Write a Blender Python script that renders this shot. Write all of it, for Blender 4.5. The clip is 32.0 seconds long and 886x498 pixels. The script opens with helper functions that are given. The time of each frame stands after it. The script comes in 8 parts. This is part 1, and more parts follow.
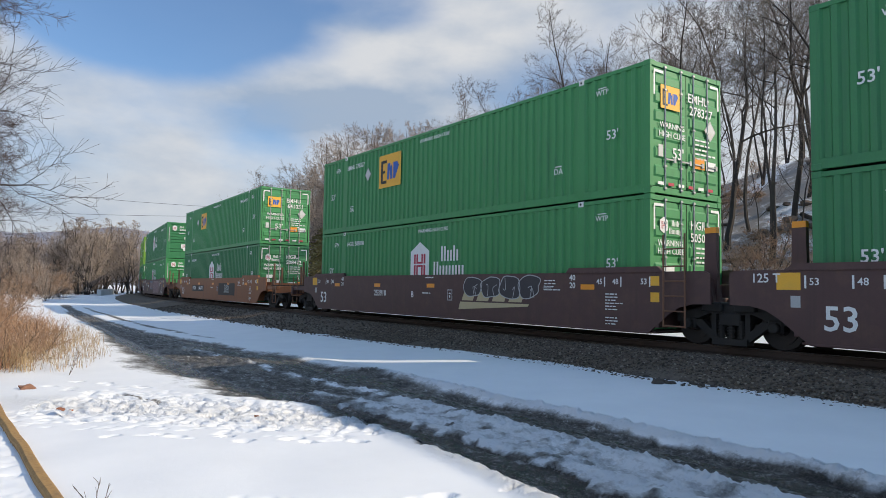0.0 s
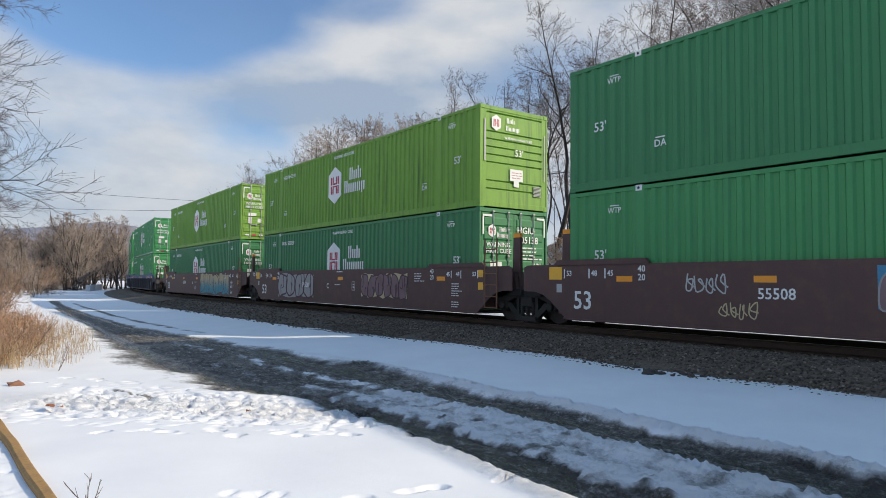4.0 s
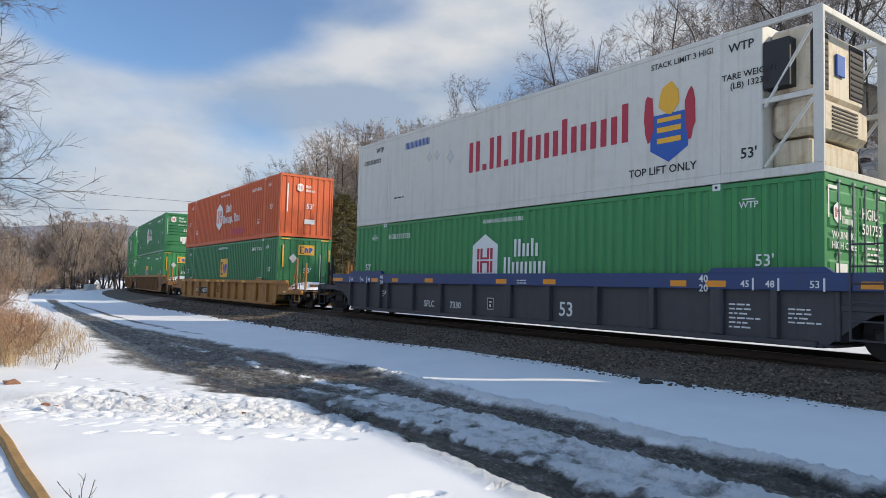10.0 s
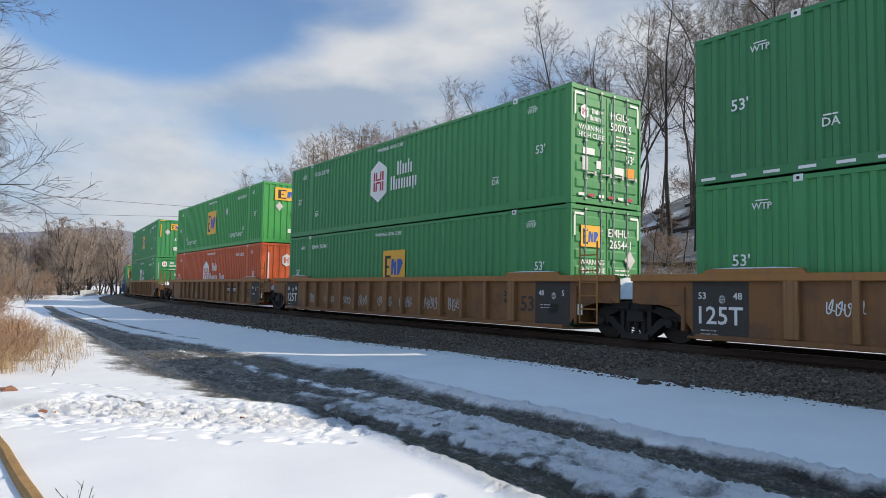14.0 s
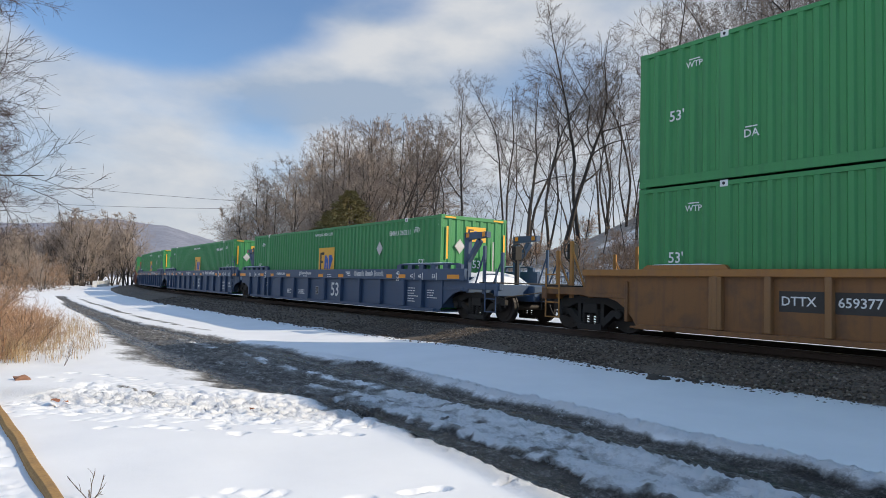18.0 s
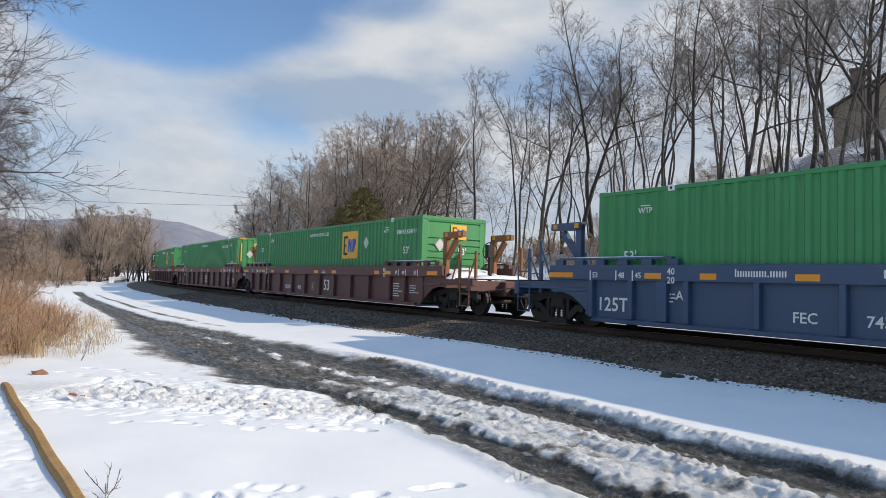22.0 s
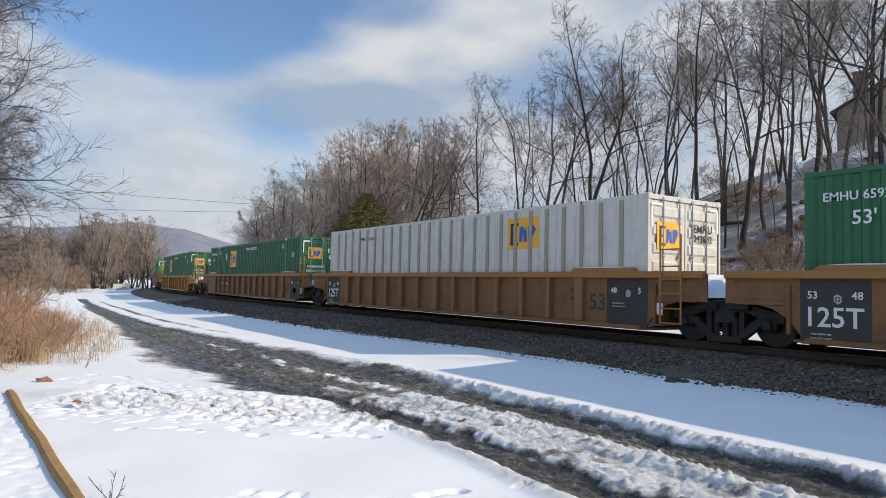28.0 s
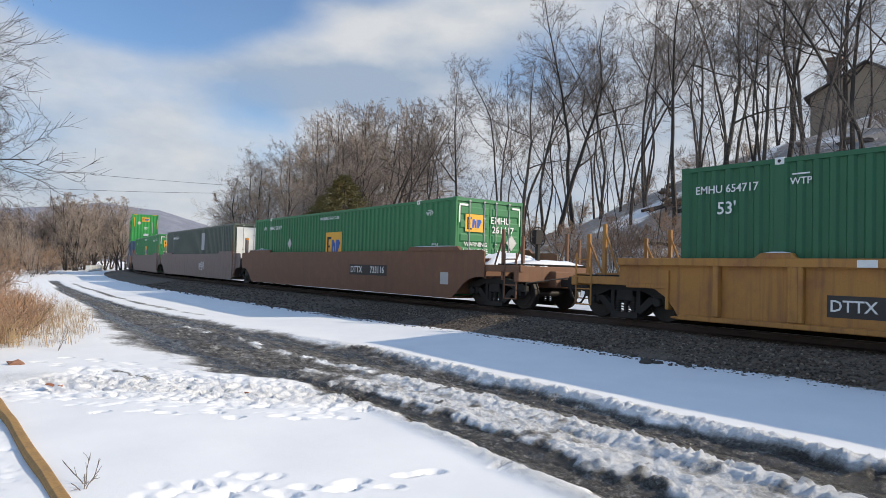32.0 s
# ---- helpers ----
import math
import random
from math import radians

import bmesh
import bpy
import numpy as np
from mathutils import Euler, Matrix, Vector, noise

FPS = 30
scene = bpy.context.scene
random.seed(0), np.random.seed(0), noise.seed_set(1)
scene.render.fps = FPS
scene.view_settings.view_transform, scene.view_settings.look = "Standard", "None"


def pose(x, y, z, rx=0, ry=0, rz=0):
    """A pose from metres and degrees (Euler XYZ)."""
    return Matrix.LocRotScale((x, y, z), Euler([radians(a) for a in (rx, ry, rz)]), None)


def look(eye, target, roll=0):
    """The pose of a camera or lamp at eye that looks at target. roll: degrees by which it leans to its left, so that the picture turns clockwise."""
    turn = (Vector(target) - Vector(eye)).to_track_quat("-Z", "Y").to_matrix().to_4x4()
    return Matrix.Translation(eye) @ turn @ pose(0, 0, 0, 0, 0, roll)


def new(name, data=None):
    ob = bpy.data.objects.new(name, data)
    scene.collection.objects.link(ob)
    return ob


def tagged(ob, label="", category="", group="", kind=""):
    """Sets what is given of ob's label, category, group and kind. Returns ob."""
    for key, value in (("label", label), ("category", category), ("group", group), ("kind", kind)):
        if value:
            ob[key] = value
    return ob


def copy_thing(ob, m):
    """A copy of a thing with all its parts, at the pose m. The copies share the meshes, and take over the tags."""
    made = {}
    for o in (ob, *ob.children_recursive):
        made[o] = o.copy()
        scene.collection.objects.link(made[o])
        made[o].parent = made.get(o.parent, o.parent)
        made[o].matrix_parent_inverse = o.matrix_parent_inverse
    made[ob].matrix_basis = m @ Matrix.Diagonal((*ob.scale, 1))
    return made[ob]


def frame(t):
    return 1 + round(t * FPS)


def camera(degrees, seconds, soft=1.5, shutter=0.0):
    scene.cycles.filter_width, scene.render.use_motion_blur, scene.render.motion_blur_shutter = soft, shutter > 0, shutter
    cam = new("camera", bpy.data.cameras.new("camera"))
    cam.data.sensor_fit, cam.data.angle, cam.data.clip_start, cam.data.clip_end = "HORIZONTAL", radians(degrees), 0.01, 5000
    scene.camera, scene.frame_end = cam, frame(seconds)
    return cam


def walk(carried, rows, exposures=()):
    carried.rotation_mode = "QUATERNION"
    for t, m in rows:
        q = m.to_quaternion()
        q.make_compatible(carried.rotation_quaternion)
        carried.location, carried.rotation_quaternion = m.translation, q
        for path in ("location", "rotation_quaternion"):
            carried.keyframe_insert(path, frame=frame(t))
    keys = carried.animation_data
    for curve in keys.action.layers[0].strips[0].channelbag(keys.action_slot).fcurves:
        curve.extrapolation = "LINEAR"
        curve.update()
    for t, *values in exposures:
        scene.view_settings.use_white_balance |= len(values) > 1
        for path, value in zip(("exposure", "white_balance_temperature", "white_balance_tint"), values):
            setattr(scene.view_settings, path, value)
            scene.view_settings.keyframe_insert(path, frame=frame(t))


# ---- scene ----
EYE = 1.65
RAIL = 0.64
cam = camera(66.5, 32.0, soft=0.8)
walk(cam, [(t, pose(0, 0, EYE, rx, ry, rz)) for t, rx, ry, rz in (
    (0, 93.45, -1.00, 54.84), (0.5, 93.48, -1.33, 54.85), (1, 93.50, -1.19, 54.94), (1.5, 93.43, -1.35, 55.12), (2, 93.35, -1.32, 55.21),
    (2.5, 93.19, -0.98, 55.25), (3, 92.83, -0.86, 54.69), (3.5, 92.67, -0.67, 54.24), (5.5, 93.61, -0.49, 53.65), (6, 93.71, -0.26, 53.61),
    (6.5, 93.68, -0.42, 54.17), (7, 93.76, -0.56, 54.01), (7.5, 93.82, -0.68, 53.80), (8, 93.72, -1.09, 53.61), (8.5, 93.63, -1.30, 53.52),
    (9, 93.50, -1.52, 53.70), (9.5, 93.42, -1.45, 53.80), (10, 93.32, -1.54, 53.94), (10.5, 93.16, -1.66, 53.81), (11, 93.05, -1.93, 53.19),
    (11.5, 93.19, -1.71, 53.22), (12, 93.63, -1.45, 53.11), (12.5, 93.65, -1.09, 53.28), (13, 93.63, -0.98, 53.34), (13.5, 93.59, -1.03, 53.52),
    (14, 93.54, -1.03, 53.73), (14.5, 93.51, -1.07, 53.83), (16.5, 93.30, -1.42, 53.80), (17, 93.28, -1.43, 53.97), (17.5, 93.06, -1.58, 54.11),
    (18, 92.97, -1.48, 54.52), (18.5, 92.84, -1.65, 54.69), (19, 92.79, -1.64, 54.87), (19.5, 92.82, -1.74, 55.01), (20, 92.75, -2.01, 55.33),
    (20.5, 92.80, -1.86, 55.46), (21, 92.78, -1.59, 55.42), (21.5, 92.63, -1.59, 55.44), (22, 92.67, -1.62, 55.61), (22.5, 92.61, -1.57, 55.86),
    (23, 92.55, -1.39, 55.91), (23.5, 92.47, -1.14, 55.90), (24, 92.44, -0.83, 55.94), (24.5, 92.68, -0.80, 55.98), (25, 92.97, -0.87, 55.93),
    (25.5, 93.14, -1.06, 55.45), (27.5, 93.10, -1.26, 55.74), (28, 93.13, -1.36, 55.91), (28.5, 93.09, -1.56, 56.09), (29, 93.13, -0.87, 56.24),
    (29.5, 93.05, -0.47, 56.18), (30, 92.55, -0.95, 55.61), (30.5, 92.02, -0.88, 54.34), (31, 91.79, -1.13, 54.03), (31.5, 91.64, -1.07, 54.11),
    (32, 91.69, -1.48, 54.04),
)])

# ---- light: a low winter sun behind the train, broken cloud ----
SUN_AZ, SUN_EL = radians(42.0), radians(29.8)
SUN_DIR = Vector((math.cos(SUN_AZ) * math.cos(SUN_EL), math.sin(SUN_AZ) * math.cos(SUN_EL), math.sin(SUN_EL)))
scene.view_settings.exposure = 0.10


def node(nt, kind, **sets):
    n = nt.nodes.new(kind)
    for key, value in sets.items():
        if key in n.inputs:
            n.inputs[key].default_value = value
        else:
            setattr(n, key, value)
    return n


def make_world():
    w = bpy.data.worlds.new("winter_sky")
    w.use_nodes = True
    nt = w.node_tree
    nt.nodes.clear()
    link = nt.links.new
    out = node(nt, "ShaderNodeOutputWorld")
    sky = node(nt, "ShaderNodeTexSky")
    sky.sky_type = "NISHITA"
    sky.sun_disc = False
    sky.sun_elevation = SUN_EL
    sky.sun_rotation = math.pi / 2 - SUN_AZ
    sky.air_density, sky.dust_density, sky.ozone_density = 1.0, 0.6, 1.5
    gen = node(nt, "ShaderNodeTexCoord")
    # stretch the noise sideways so that the clouds lie in banks
    flat = node(nt, "ShaderNodeMapping")
    flat.inputs["Scale"].default_value = (1.0, 1.0, 2.3)
    flat.inputs["Location"].default_value = (0.35, 0.1, 0.0)
    link(gen.outputs["Generated"], flat.inputs["Vector"])
    n1 = node(nt, "ShaderNodeTexNoise", Scale=2.1, Detail=9.0, Roughness=0.52, Distortion=0.25)
    n2 = node(nt, "ShaderNodeTexNoise", Scale=5.5, Detail=7.0, Roughness=0.55)
    link(flat.outputs["Vector"], n1.inputs["Vector"])
    link(flat.outputs["Vector"], n2.inputs["Vector"])

    def banks(rows):
        """A sum of soft ovals in the sky: bearing, height, reach across and up (degrees), strength."""
        total = None
        for bear, high, wide, tall, force in rows:
            b, e = radians(bear), radians(high)
            c = Vector((-math.sin(b) * math.cos(e), math.cos(b) * math.cos(e), math.sin(e)))
            right = Vector((math.cos(b), math.sin(b), 0))
            lift = right.cross(c)
            squares = []
            for axis, reach in ((right, wide), (lift, tall)):
                d = node(nt, "ShaderNodeVectorMath", operation="DOT_PRODUCT")
                link(gen.outputs["Generated"], d.inputs[0])
                d.inputs[1].default_value = axis / math.sin(radians(reach))
                p = node(nt, "ShaderNodeMath", operation="MULTIPLY")
                link(d.outputs["Value"], p.inputs[0])
                link(d.outputs["Value"], p.inputs[1])
                squares.append(p.outputs[0])
            q = node(nt, "ShaderNodeMath", operation="ADD")
            link(squares[0], q.inputs[0])
            link(squares[1], q.inputs[1])
            fall = node(nt, "ShaderNodeMapRange", interpolation_type="SMOOTHSTEP")
            for k, v in zip(("From Min", "From Max", "To Min", "To Max"), (0.0, 2.2, force, 0.0)):
                fall.inputs[k].default_value = v
            link(q.outputs[0], fall.inputs["Value"])
            if total is None:
                total = fall.outputs["Result"]
            else:
                t = node(nt, "ShaderNodeMath", operation="ADD")
                link(total, t.inputs[0])
                link(fall.outputs["Result"], t.inputs[1])
                total = t.outputs[0]
        return total

    def sum_of(a, b, gain):
        """a + gain * b"""
        x = node(nt, "ShaderNodeMath", operation="MULTIPLY_ADD")
        link(b, x.inputs[0])
        x.inputs[1].default_value = gain
        link(a, x.inputs[2])
        return x.outputs[0]
    # where the cloud is open, then where it is dull or bright
    clear_of = banks(((78.5, 21.5, 10.5, 4.4, 0.60), (88, 22.5, 7, 3.0, 0.25), (70.0, 10.3, 4.5, 2.2, 0.13), (66, 13.0, 8, 2.2, 0.12), (73.5, 14.6, 6, 2.2, 0.10), (60.5, 23.0, 5, 1.7, 0.22), (47, 16.5, 8, 2.6, 0.16), (60, 84, 48, 48, 0.34), (235, 50, 60, 40, 0.24)))
    dull = banks(((71.5, 14.6, 6.5, 1.9, 0.12), (63.5, 14.2, 8, 2.0, 0.22), (50, 17.0, 10, 3.0, 0.14), (66.2, 19.6, 6, 1.6, -0.16), (58.5, 18.8, 7, 1.8, -0.16), (53.7, 21.0, 5, 2.0, -0.10), (84, 12.5, 6, 4.0, 0.06), (76.5, 7.4, 7, 1.8, -0.04), (88, 6, 9, 4.0, 0.06)))
    cover = node(nt, "ShaderNodeMapRange", interpolation_type="SMOOTHSTEP")
    for k, v in zip(("From Min", "From Max", "To Min", "To Max"), (0.03, 0.44, 0.04, 0.97)):
        cover.inputs[k].default_value = v
    link(sum_of(n1.outputs["Fac"], clear_of, -1.0), cover.inputs["Value"])
    tone = node(nt, "ShaderNodeValToRGB")
    tone.color_ramp.elements[0].position, tone.color_ramp.elements[0].color = 0.26, (2.75, 3.4, 4.35, 1)
    tone.color_ramp.elements[1].position, tone.color_ramp.elements[1].color = 0.66, (5.25, 5.35, 5.5, 1)
    link(sum_of(n2.outputs["Fac"], dull, -1.0), tone.inputs["Fac"])
    mix = node(nt, "ShaderNodeMix", data_type="RGBA")
    link(cover.outputs["Result"], mix.inputs["Factor"])
    clear = node(nt, "ShaderNodeVectorMath", operation="MULTIPLY")
    link(sky.outputs["Color"], clear.inputs[0])
    clear.inputs[1].default_value = (0.80, 0.98, 1.16)
    link(clear.outputs["Vector"], mix.inputs["A"])
    link(tone.outputs["Color"], mix.inputs["B"])
    # unseen sky overhead is brightened and made bluer, added fill for shaded snow
    zenith = node(nt, "ShaderNodeVectorMath", operation="DOT_PRODUCT")
    link(gen.outputs["Generated"], zenith.inputs[0])
    zenith.inputs[1].default_value = Vector((0.10, -0.25, 0.963))
    gain = node(nt, "ShaderNodeMapRange", interpolation_type="SMOOTHSTEP")
    for k, v in zip(("From Min", "From Max", "To Min", "To Max"), (0.2, 0.95, 0.0, 1.0)):
        gain.inputs[k].default_value = v
    tint = node(nt, "ShaderNodeMix", data_type="RGBA")
    tint.inputs["A"].default_value, tint.inputs["B"].default_value = (1, 1, 1, 1), (1.38, 1.56, 1.60, 1)
    link(zenith.outputs["Value"], gain.inputs["Value"])
    link(gain.outputs["Result"], tint.inputs["Factor"])
    lit = node(nt, "ShaderNodeVectorMath", operation="MULTIPLY")
    link(mix.outputs["Result"], lit.inputs[0])
    link(tint.outputs["Result"], lit.inputs[1])
    bg = node(nt, "ShaderNodeBackground", Strength=0.125)
    link(lit.outputs["Vector"], bg.inputs["Color"])
    link(bg.outputs["Background"], out.inputs["Surface"])
    scene.world = w


make_world()
sun_data = bpy.data.lights.new("sun", "SUN")
sun_data.energy, sun_data.angle, sun_data.color = 4.1, radians(0.6), (1.0, 0.86, 0.655)
sun = new("sun", sun_data)
sun.matrix_world = look(SUN_DIR * 300, (0, 0, 0))


# ---- materials ----
def material(name, colour, rough=0.6, metal=0.0, spots=None, spot_amount=0.35, spot_scale=3.0, grain=40.0,
             grain_amount=0.12, bump=0.0, bump_scale=60.0, streak=None, streak_amount=0.0, vary=0.0, spec=0.5):
    """A surface with variation at two scales: stains in the colour spots (on the ballast, gap shade), fine grain, rain
    streaks, small relief.
    """
    m = bpy.data.materials.new(name)
    m.use_nodes = True
    nt = m.node_tree
    link = nt.links.new
    bsdf = nt.nodes["Principled BSDF"]
    bsdf.inputs["Roughness"].default_value = rough
    bsdf.inputs["Metallic"].default_value = metal
    bsdf.inputs["Specular IOR Level"].default_value = spec
    co = node(nt, "ShaderNodeTexCoord")
    last = None

    def blend(a, b, fac):
        x = node(nt, "ShaderNodeMix", data_type="RGBA")
        link(fac, x.inputs["Factor"])
        for key, v in (("A", a), ("B", b)):
            if isinstance(v, tuple):
                x.inputs[key].default_value = (*v, 1)
            else:
                link(v, x.inputs[key])
        return x.outputs["Result"]

    def cut(source, lo, hi, top):
        r = node(nt, "ShaderNodeMapRange")
        for key, v in zip(("From Min", "From Max", "To Min", "To Max"), (lo, hi, 0.0, top)):
            r.inputs[key].default_value = v
        link(source, r.inputs["Value"])
        return r.outputs["Result"]

    fine = node(nt, "ShaderNodeTexNoise", Scale=grain, Detail=4.0, Roughness=0.6)
    link(co.outputs["Object"], fine.inputs["Vector"])
    dark = tuple(c * 0.55 for c in colour)
    last = blend(colour, dark, cut(fine.outputs["Fac"], 0.4, 0.75, grain_amount * 2))
    if spots:
        big = node(nt, "ShaderNodeTexNoise", Scale=spot_scale, Detail=6.0, Roughness=0.65)
        link(co.outputs["Object"], big.inputs["Vector"])
        last = blend(last, spots, cut(big.outputs["Fac"], 0.48, 0.72, spot_amount))
    if streak:
        mp = node(nt, "ShaderNodeMapping")
        mp.inputs["Scale"].default_value = (5.0, 5.0, 0.25)
        link(co.outputs["Object"], mp.inputs["Vector"])
        run = node(nt, "ShaderNodeTexNoise", Scale=1.6, Detail=5.0, Roughness=0.6)
        link(mp.outputs["Vector"], run.inputs["Vector"])
        last = blend(last, streak, cut(run.outputs["Fac"], 0.5, 0.75, streak_amount))
    if vary:
        info = node(nt, "ShaderNodeObjectInfo")
        hsv = node(nt, "ShaderNodeHueSaturation")
        link(cut(info.outputs["Random"], 0.0, 1.0, 2 * vary), hsv.inputs["Value"])
        add = node(nt, "ShaderNodeMath", operation="ADD")
        link(cut(info.outputs["Random"], 0.0, 1.0, 2 * vary), add.inputs[0])
        add.inputs[1].default_value = 1 - vary
        link(add.outputs[0], hsv.inputs["Value"])
        link(last, hsv.inputs["Color"])
        last = hsv.outputs["Color"]
    link(last, bsdf.inputs["Base Color"])
    if bump:
        bn = node(nt, "ShaderNodeTexNoise", Scale=bump_scale, Detail=5.0, Roughness=0.65)
        link(co.outputs["Object"], bn.inputs["Vector"])
        b = node(nt, "ShaderNodeBump", Strength=min(1.0, bump), Distance=0.02)
        link(bn.outputs["Fac"], b.inputs["Height"])
        link(b.outputs["Normal"], bsdf.inputs["Normal"])
    return m


GREEN = material("green_paint", (0.042, 0.250, 0.080), 0.5, spots=(0.040, 0.215, 0.08), streak=(0.03, 0.12, 0.065), streak_amount=0.45, bump=0.05)
GREEN_2 = material("green_paint_deep", (0.030, 0.190, 0.068), 0.5, spots=(0.03, 0.15, 0.075), streak=(0.025, 0.10, 0.06), streak_amount=0.4, bump=0.05)
GREEN_3 = material("green_paint_fresh", (0.045, 0.33, 0.075), 0.48, spots=(0.04, 0.24, 0.06), streak=(0.035, 0.15, 0.06), streak_amount=0.35, bump=0.05)
GREEN_4 = material("dark_green_paint", (0.016, 0.115, 0.05), 0.5, spots=(0.02, 0.09, 0.045), streak=(0.02, 0.07, 0.04), streak_amount=0.4, bump=0.05)
LIME = material("sun_bleached_green_paint", (0.165, 0.335, 0.040), 0.6, spots=(0.12, 0.24, 0.04), streak=(0.04, 0.10, 0.03), streak_amount=0.7, bump=0.05)
ORANGE = material("orange_paint", (0.60, 0.110, 0.028), 0.55, spots=(0.36, 0.06, 0.03), streak=(0.25, 0.05, 0.03), streak_amount=0.4, bump=0.05)
REEFER = material("white_reefer_paint", (0.64, 0.625, 0.575), 0.45, spots=(0.5, 0.47, 0.42), streak=(0.4, 0.35, 0.28), streak_amount=0.45)
REEFER_DIRT = material("dirty_cream_paint", (0.62, 0.55, 0.43), 0.55, spots=(0.35, 0.20, 0.09), spot_amount=0.7, streak=(0.3, 0.17, 0.08), streak_amount=0.7)
WHITE = material("white_painted_steel", (0.60, 0.585, 0.545), 0.55, spots=(0.42, 0.36, 0.28), spot_amount=0.5, streak=(0.30, 0.19, 0.11), streak_amount=0.5)
RIB_GREY = material("grey_rib_paint", (0.34, 0.30, 0.23), 0.6, spots=(0.25, 0.2, 0.13))
GREY_BOX = material("grey_green_paint", (0.10, 0.12, 0.095), 0.6, spots=(0.14, 0.14, 0.12), streak=(0.06, 0.06, 0.05), streak_amount=0.5)
BLACK_GAP = material("black_rubber_seal", (0.012, 0.012, 0.012), 0.8)
BROWN_CAR = material("brown_car_paint", (0.078, 0.038, 0.036), 0.6, spots=(0.12, 0.065, 0.045), spot_amount=0.5, streak=(0.05, 0.03, 0.025), streak_amount=0.5, bump=0.08, bump_scale=25)
RUST_CAR = material("rust_brown_car_paint", (0.25, 0.098, 0.040), 0.65, spots=(0.22, 0.095, 0.05), spot_amount=0.55, streak=(0.12, 0.06, 0.04), streak_amount=0.5, bump=0.08, bump_scale=25)
TAN_CAR = material("weathered_tan_car_paint", (0.215, 0.096, 0.030), 0.65, spots=(0.10, 0.055, 0.032), spot_amount=0.9, spot_scale=1.6, streak=(0.12, 0.06, 0.033), streak_amount=0.8, bump=0.1, bump_scale=25)
YELLOW_CAR = material("yellow_car_paint", (0.40, 0.19, 0.042), 0.65, spots=(0.26, 0.11, 0.04), spot_amount=0.8, spot_scale=1.8, streak=(0.17, 0.075, 0.035), streak_amount=0.75, bump=0.08, bump_scale=25)
TAN_TOP = material("orange_tan_chord_paint", (0.33, 0.145, 0.034), 0.6, spots=(0.26, 0.13, 0.06), spot_amount=0.6, streak=(0.2, 0.10, 0.05), streak_amount=0.4)
TAN_RIB = material("worn_tan_rib_paint", (0.25, 0.125, 0.045), 0.65, spots=(0.2, 0.11, 0.06), spot_amount=0.6, streak=(0.18, 0.10, 0.06), streak_amount=0.4)
NAVY_CAR = material("blue_car_paint", (0.026, 0.055, 0.17), 0.5, spots=(0.04, 0.05, 0.10), streak=(0.05, 0.05, 0.06), streak_amount=0.4)
SLATE_CAR = material("road_grimed_grey_car_paint", (0.062, 0.060, 0.068), 0.7, spots=(0.09, 0.08, 0.075), streak=(0.04, 0.04, 0.045), streak_amount=0.5, bump=0.06, bump_scale=25)
BLUE_CAR = material("slate_blue_car_paint", (0.040, 0.078, 0.148), 0.5, spots=(0.055, 0.075, 0.115), streak=(0.05, 0.07, 0.11), streak_amount=0.4, bump=0.05, bump_scale=25)
MAROON_CAR = material("maroon_car_paint", (0.112, 0.047, 0.044), 0.55, spots=(0.09, 0.045, 0.045), streak=(0.06, 0.035, 0.035), streak_amount=0.4, bump=0.05, bump_scale=25)
GREY_CAR = material("pale_brown_grey_car_paint", (0.21, 0.155, 0.135), 0.65, spots=(0.15, 0.10, 0.085), spot_amount=0.5, streak=(0.10, 0.08, 0.07), streak_amount=0.5)
UMBER_CAR = material("umber_car_paint", (0.165, 0.078, 0.042), 0.65, spots=(0.21, 0.10, 0.05), spot_amount=0.6, streak=(0.10, 0.06, 0.045), streak_amount=0.6)
DARK_PANEL = material("dark_grey_panel_paint", (0.038, 0.034, 0.031), 0.7, spots=(0.06, 0.055, 0.05))
IRON = material("grimy_cast_iron", (0.016, 0.0145, 0.0135), 0.75, spots=(0.032, 0.024, 0.019), bump=0.15, bump_scale=30)
WHEEL = material("dark_oily_steel", (0.016, 0.013, 0.012), 0.6, metal=0.2, spots=(0.06, 0.04, 0.03))
RAIL_STEEL = material("rusty_rail_steel", (0.05, 0.032, 0.025), 0.7, spots=(0.10, 0.06, 0.04))
RAIL_TOP = material("polished_rail_head", (0.42, 0.42, 0.43), 0.28, metal=1.0)
TIE = material("creosoted_wood", (0.055, 0.043, 0.036), 0.9, spots=(0.10, 0.085, 0.07), grain=25, bump=0.3)
GRAFFITI_PALE = material("pale_spray_paint", (0.46, 0.38, 0.39), 0.7, spots=(0.30, 0.22, 0.23), spot_scale=2.0, spot_amount=0.6)
GRAFFITI_LINE = material("dark_spray_paint", (0.07, 0.035, 0.05), 0.7)


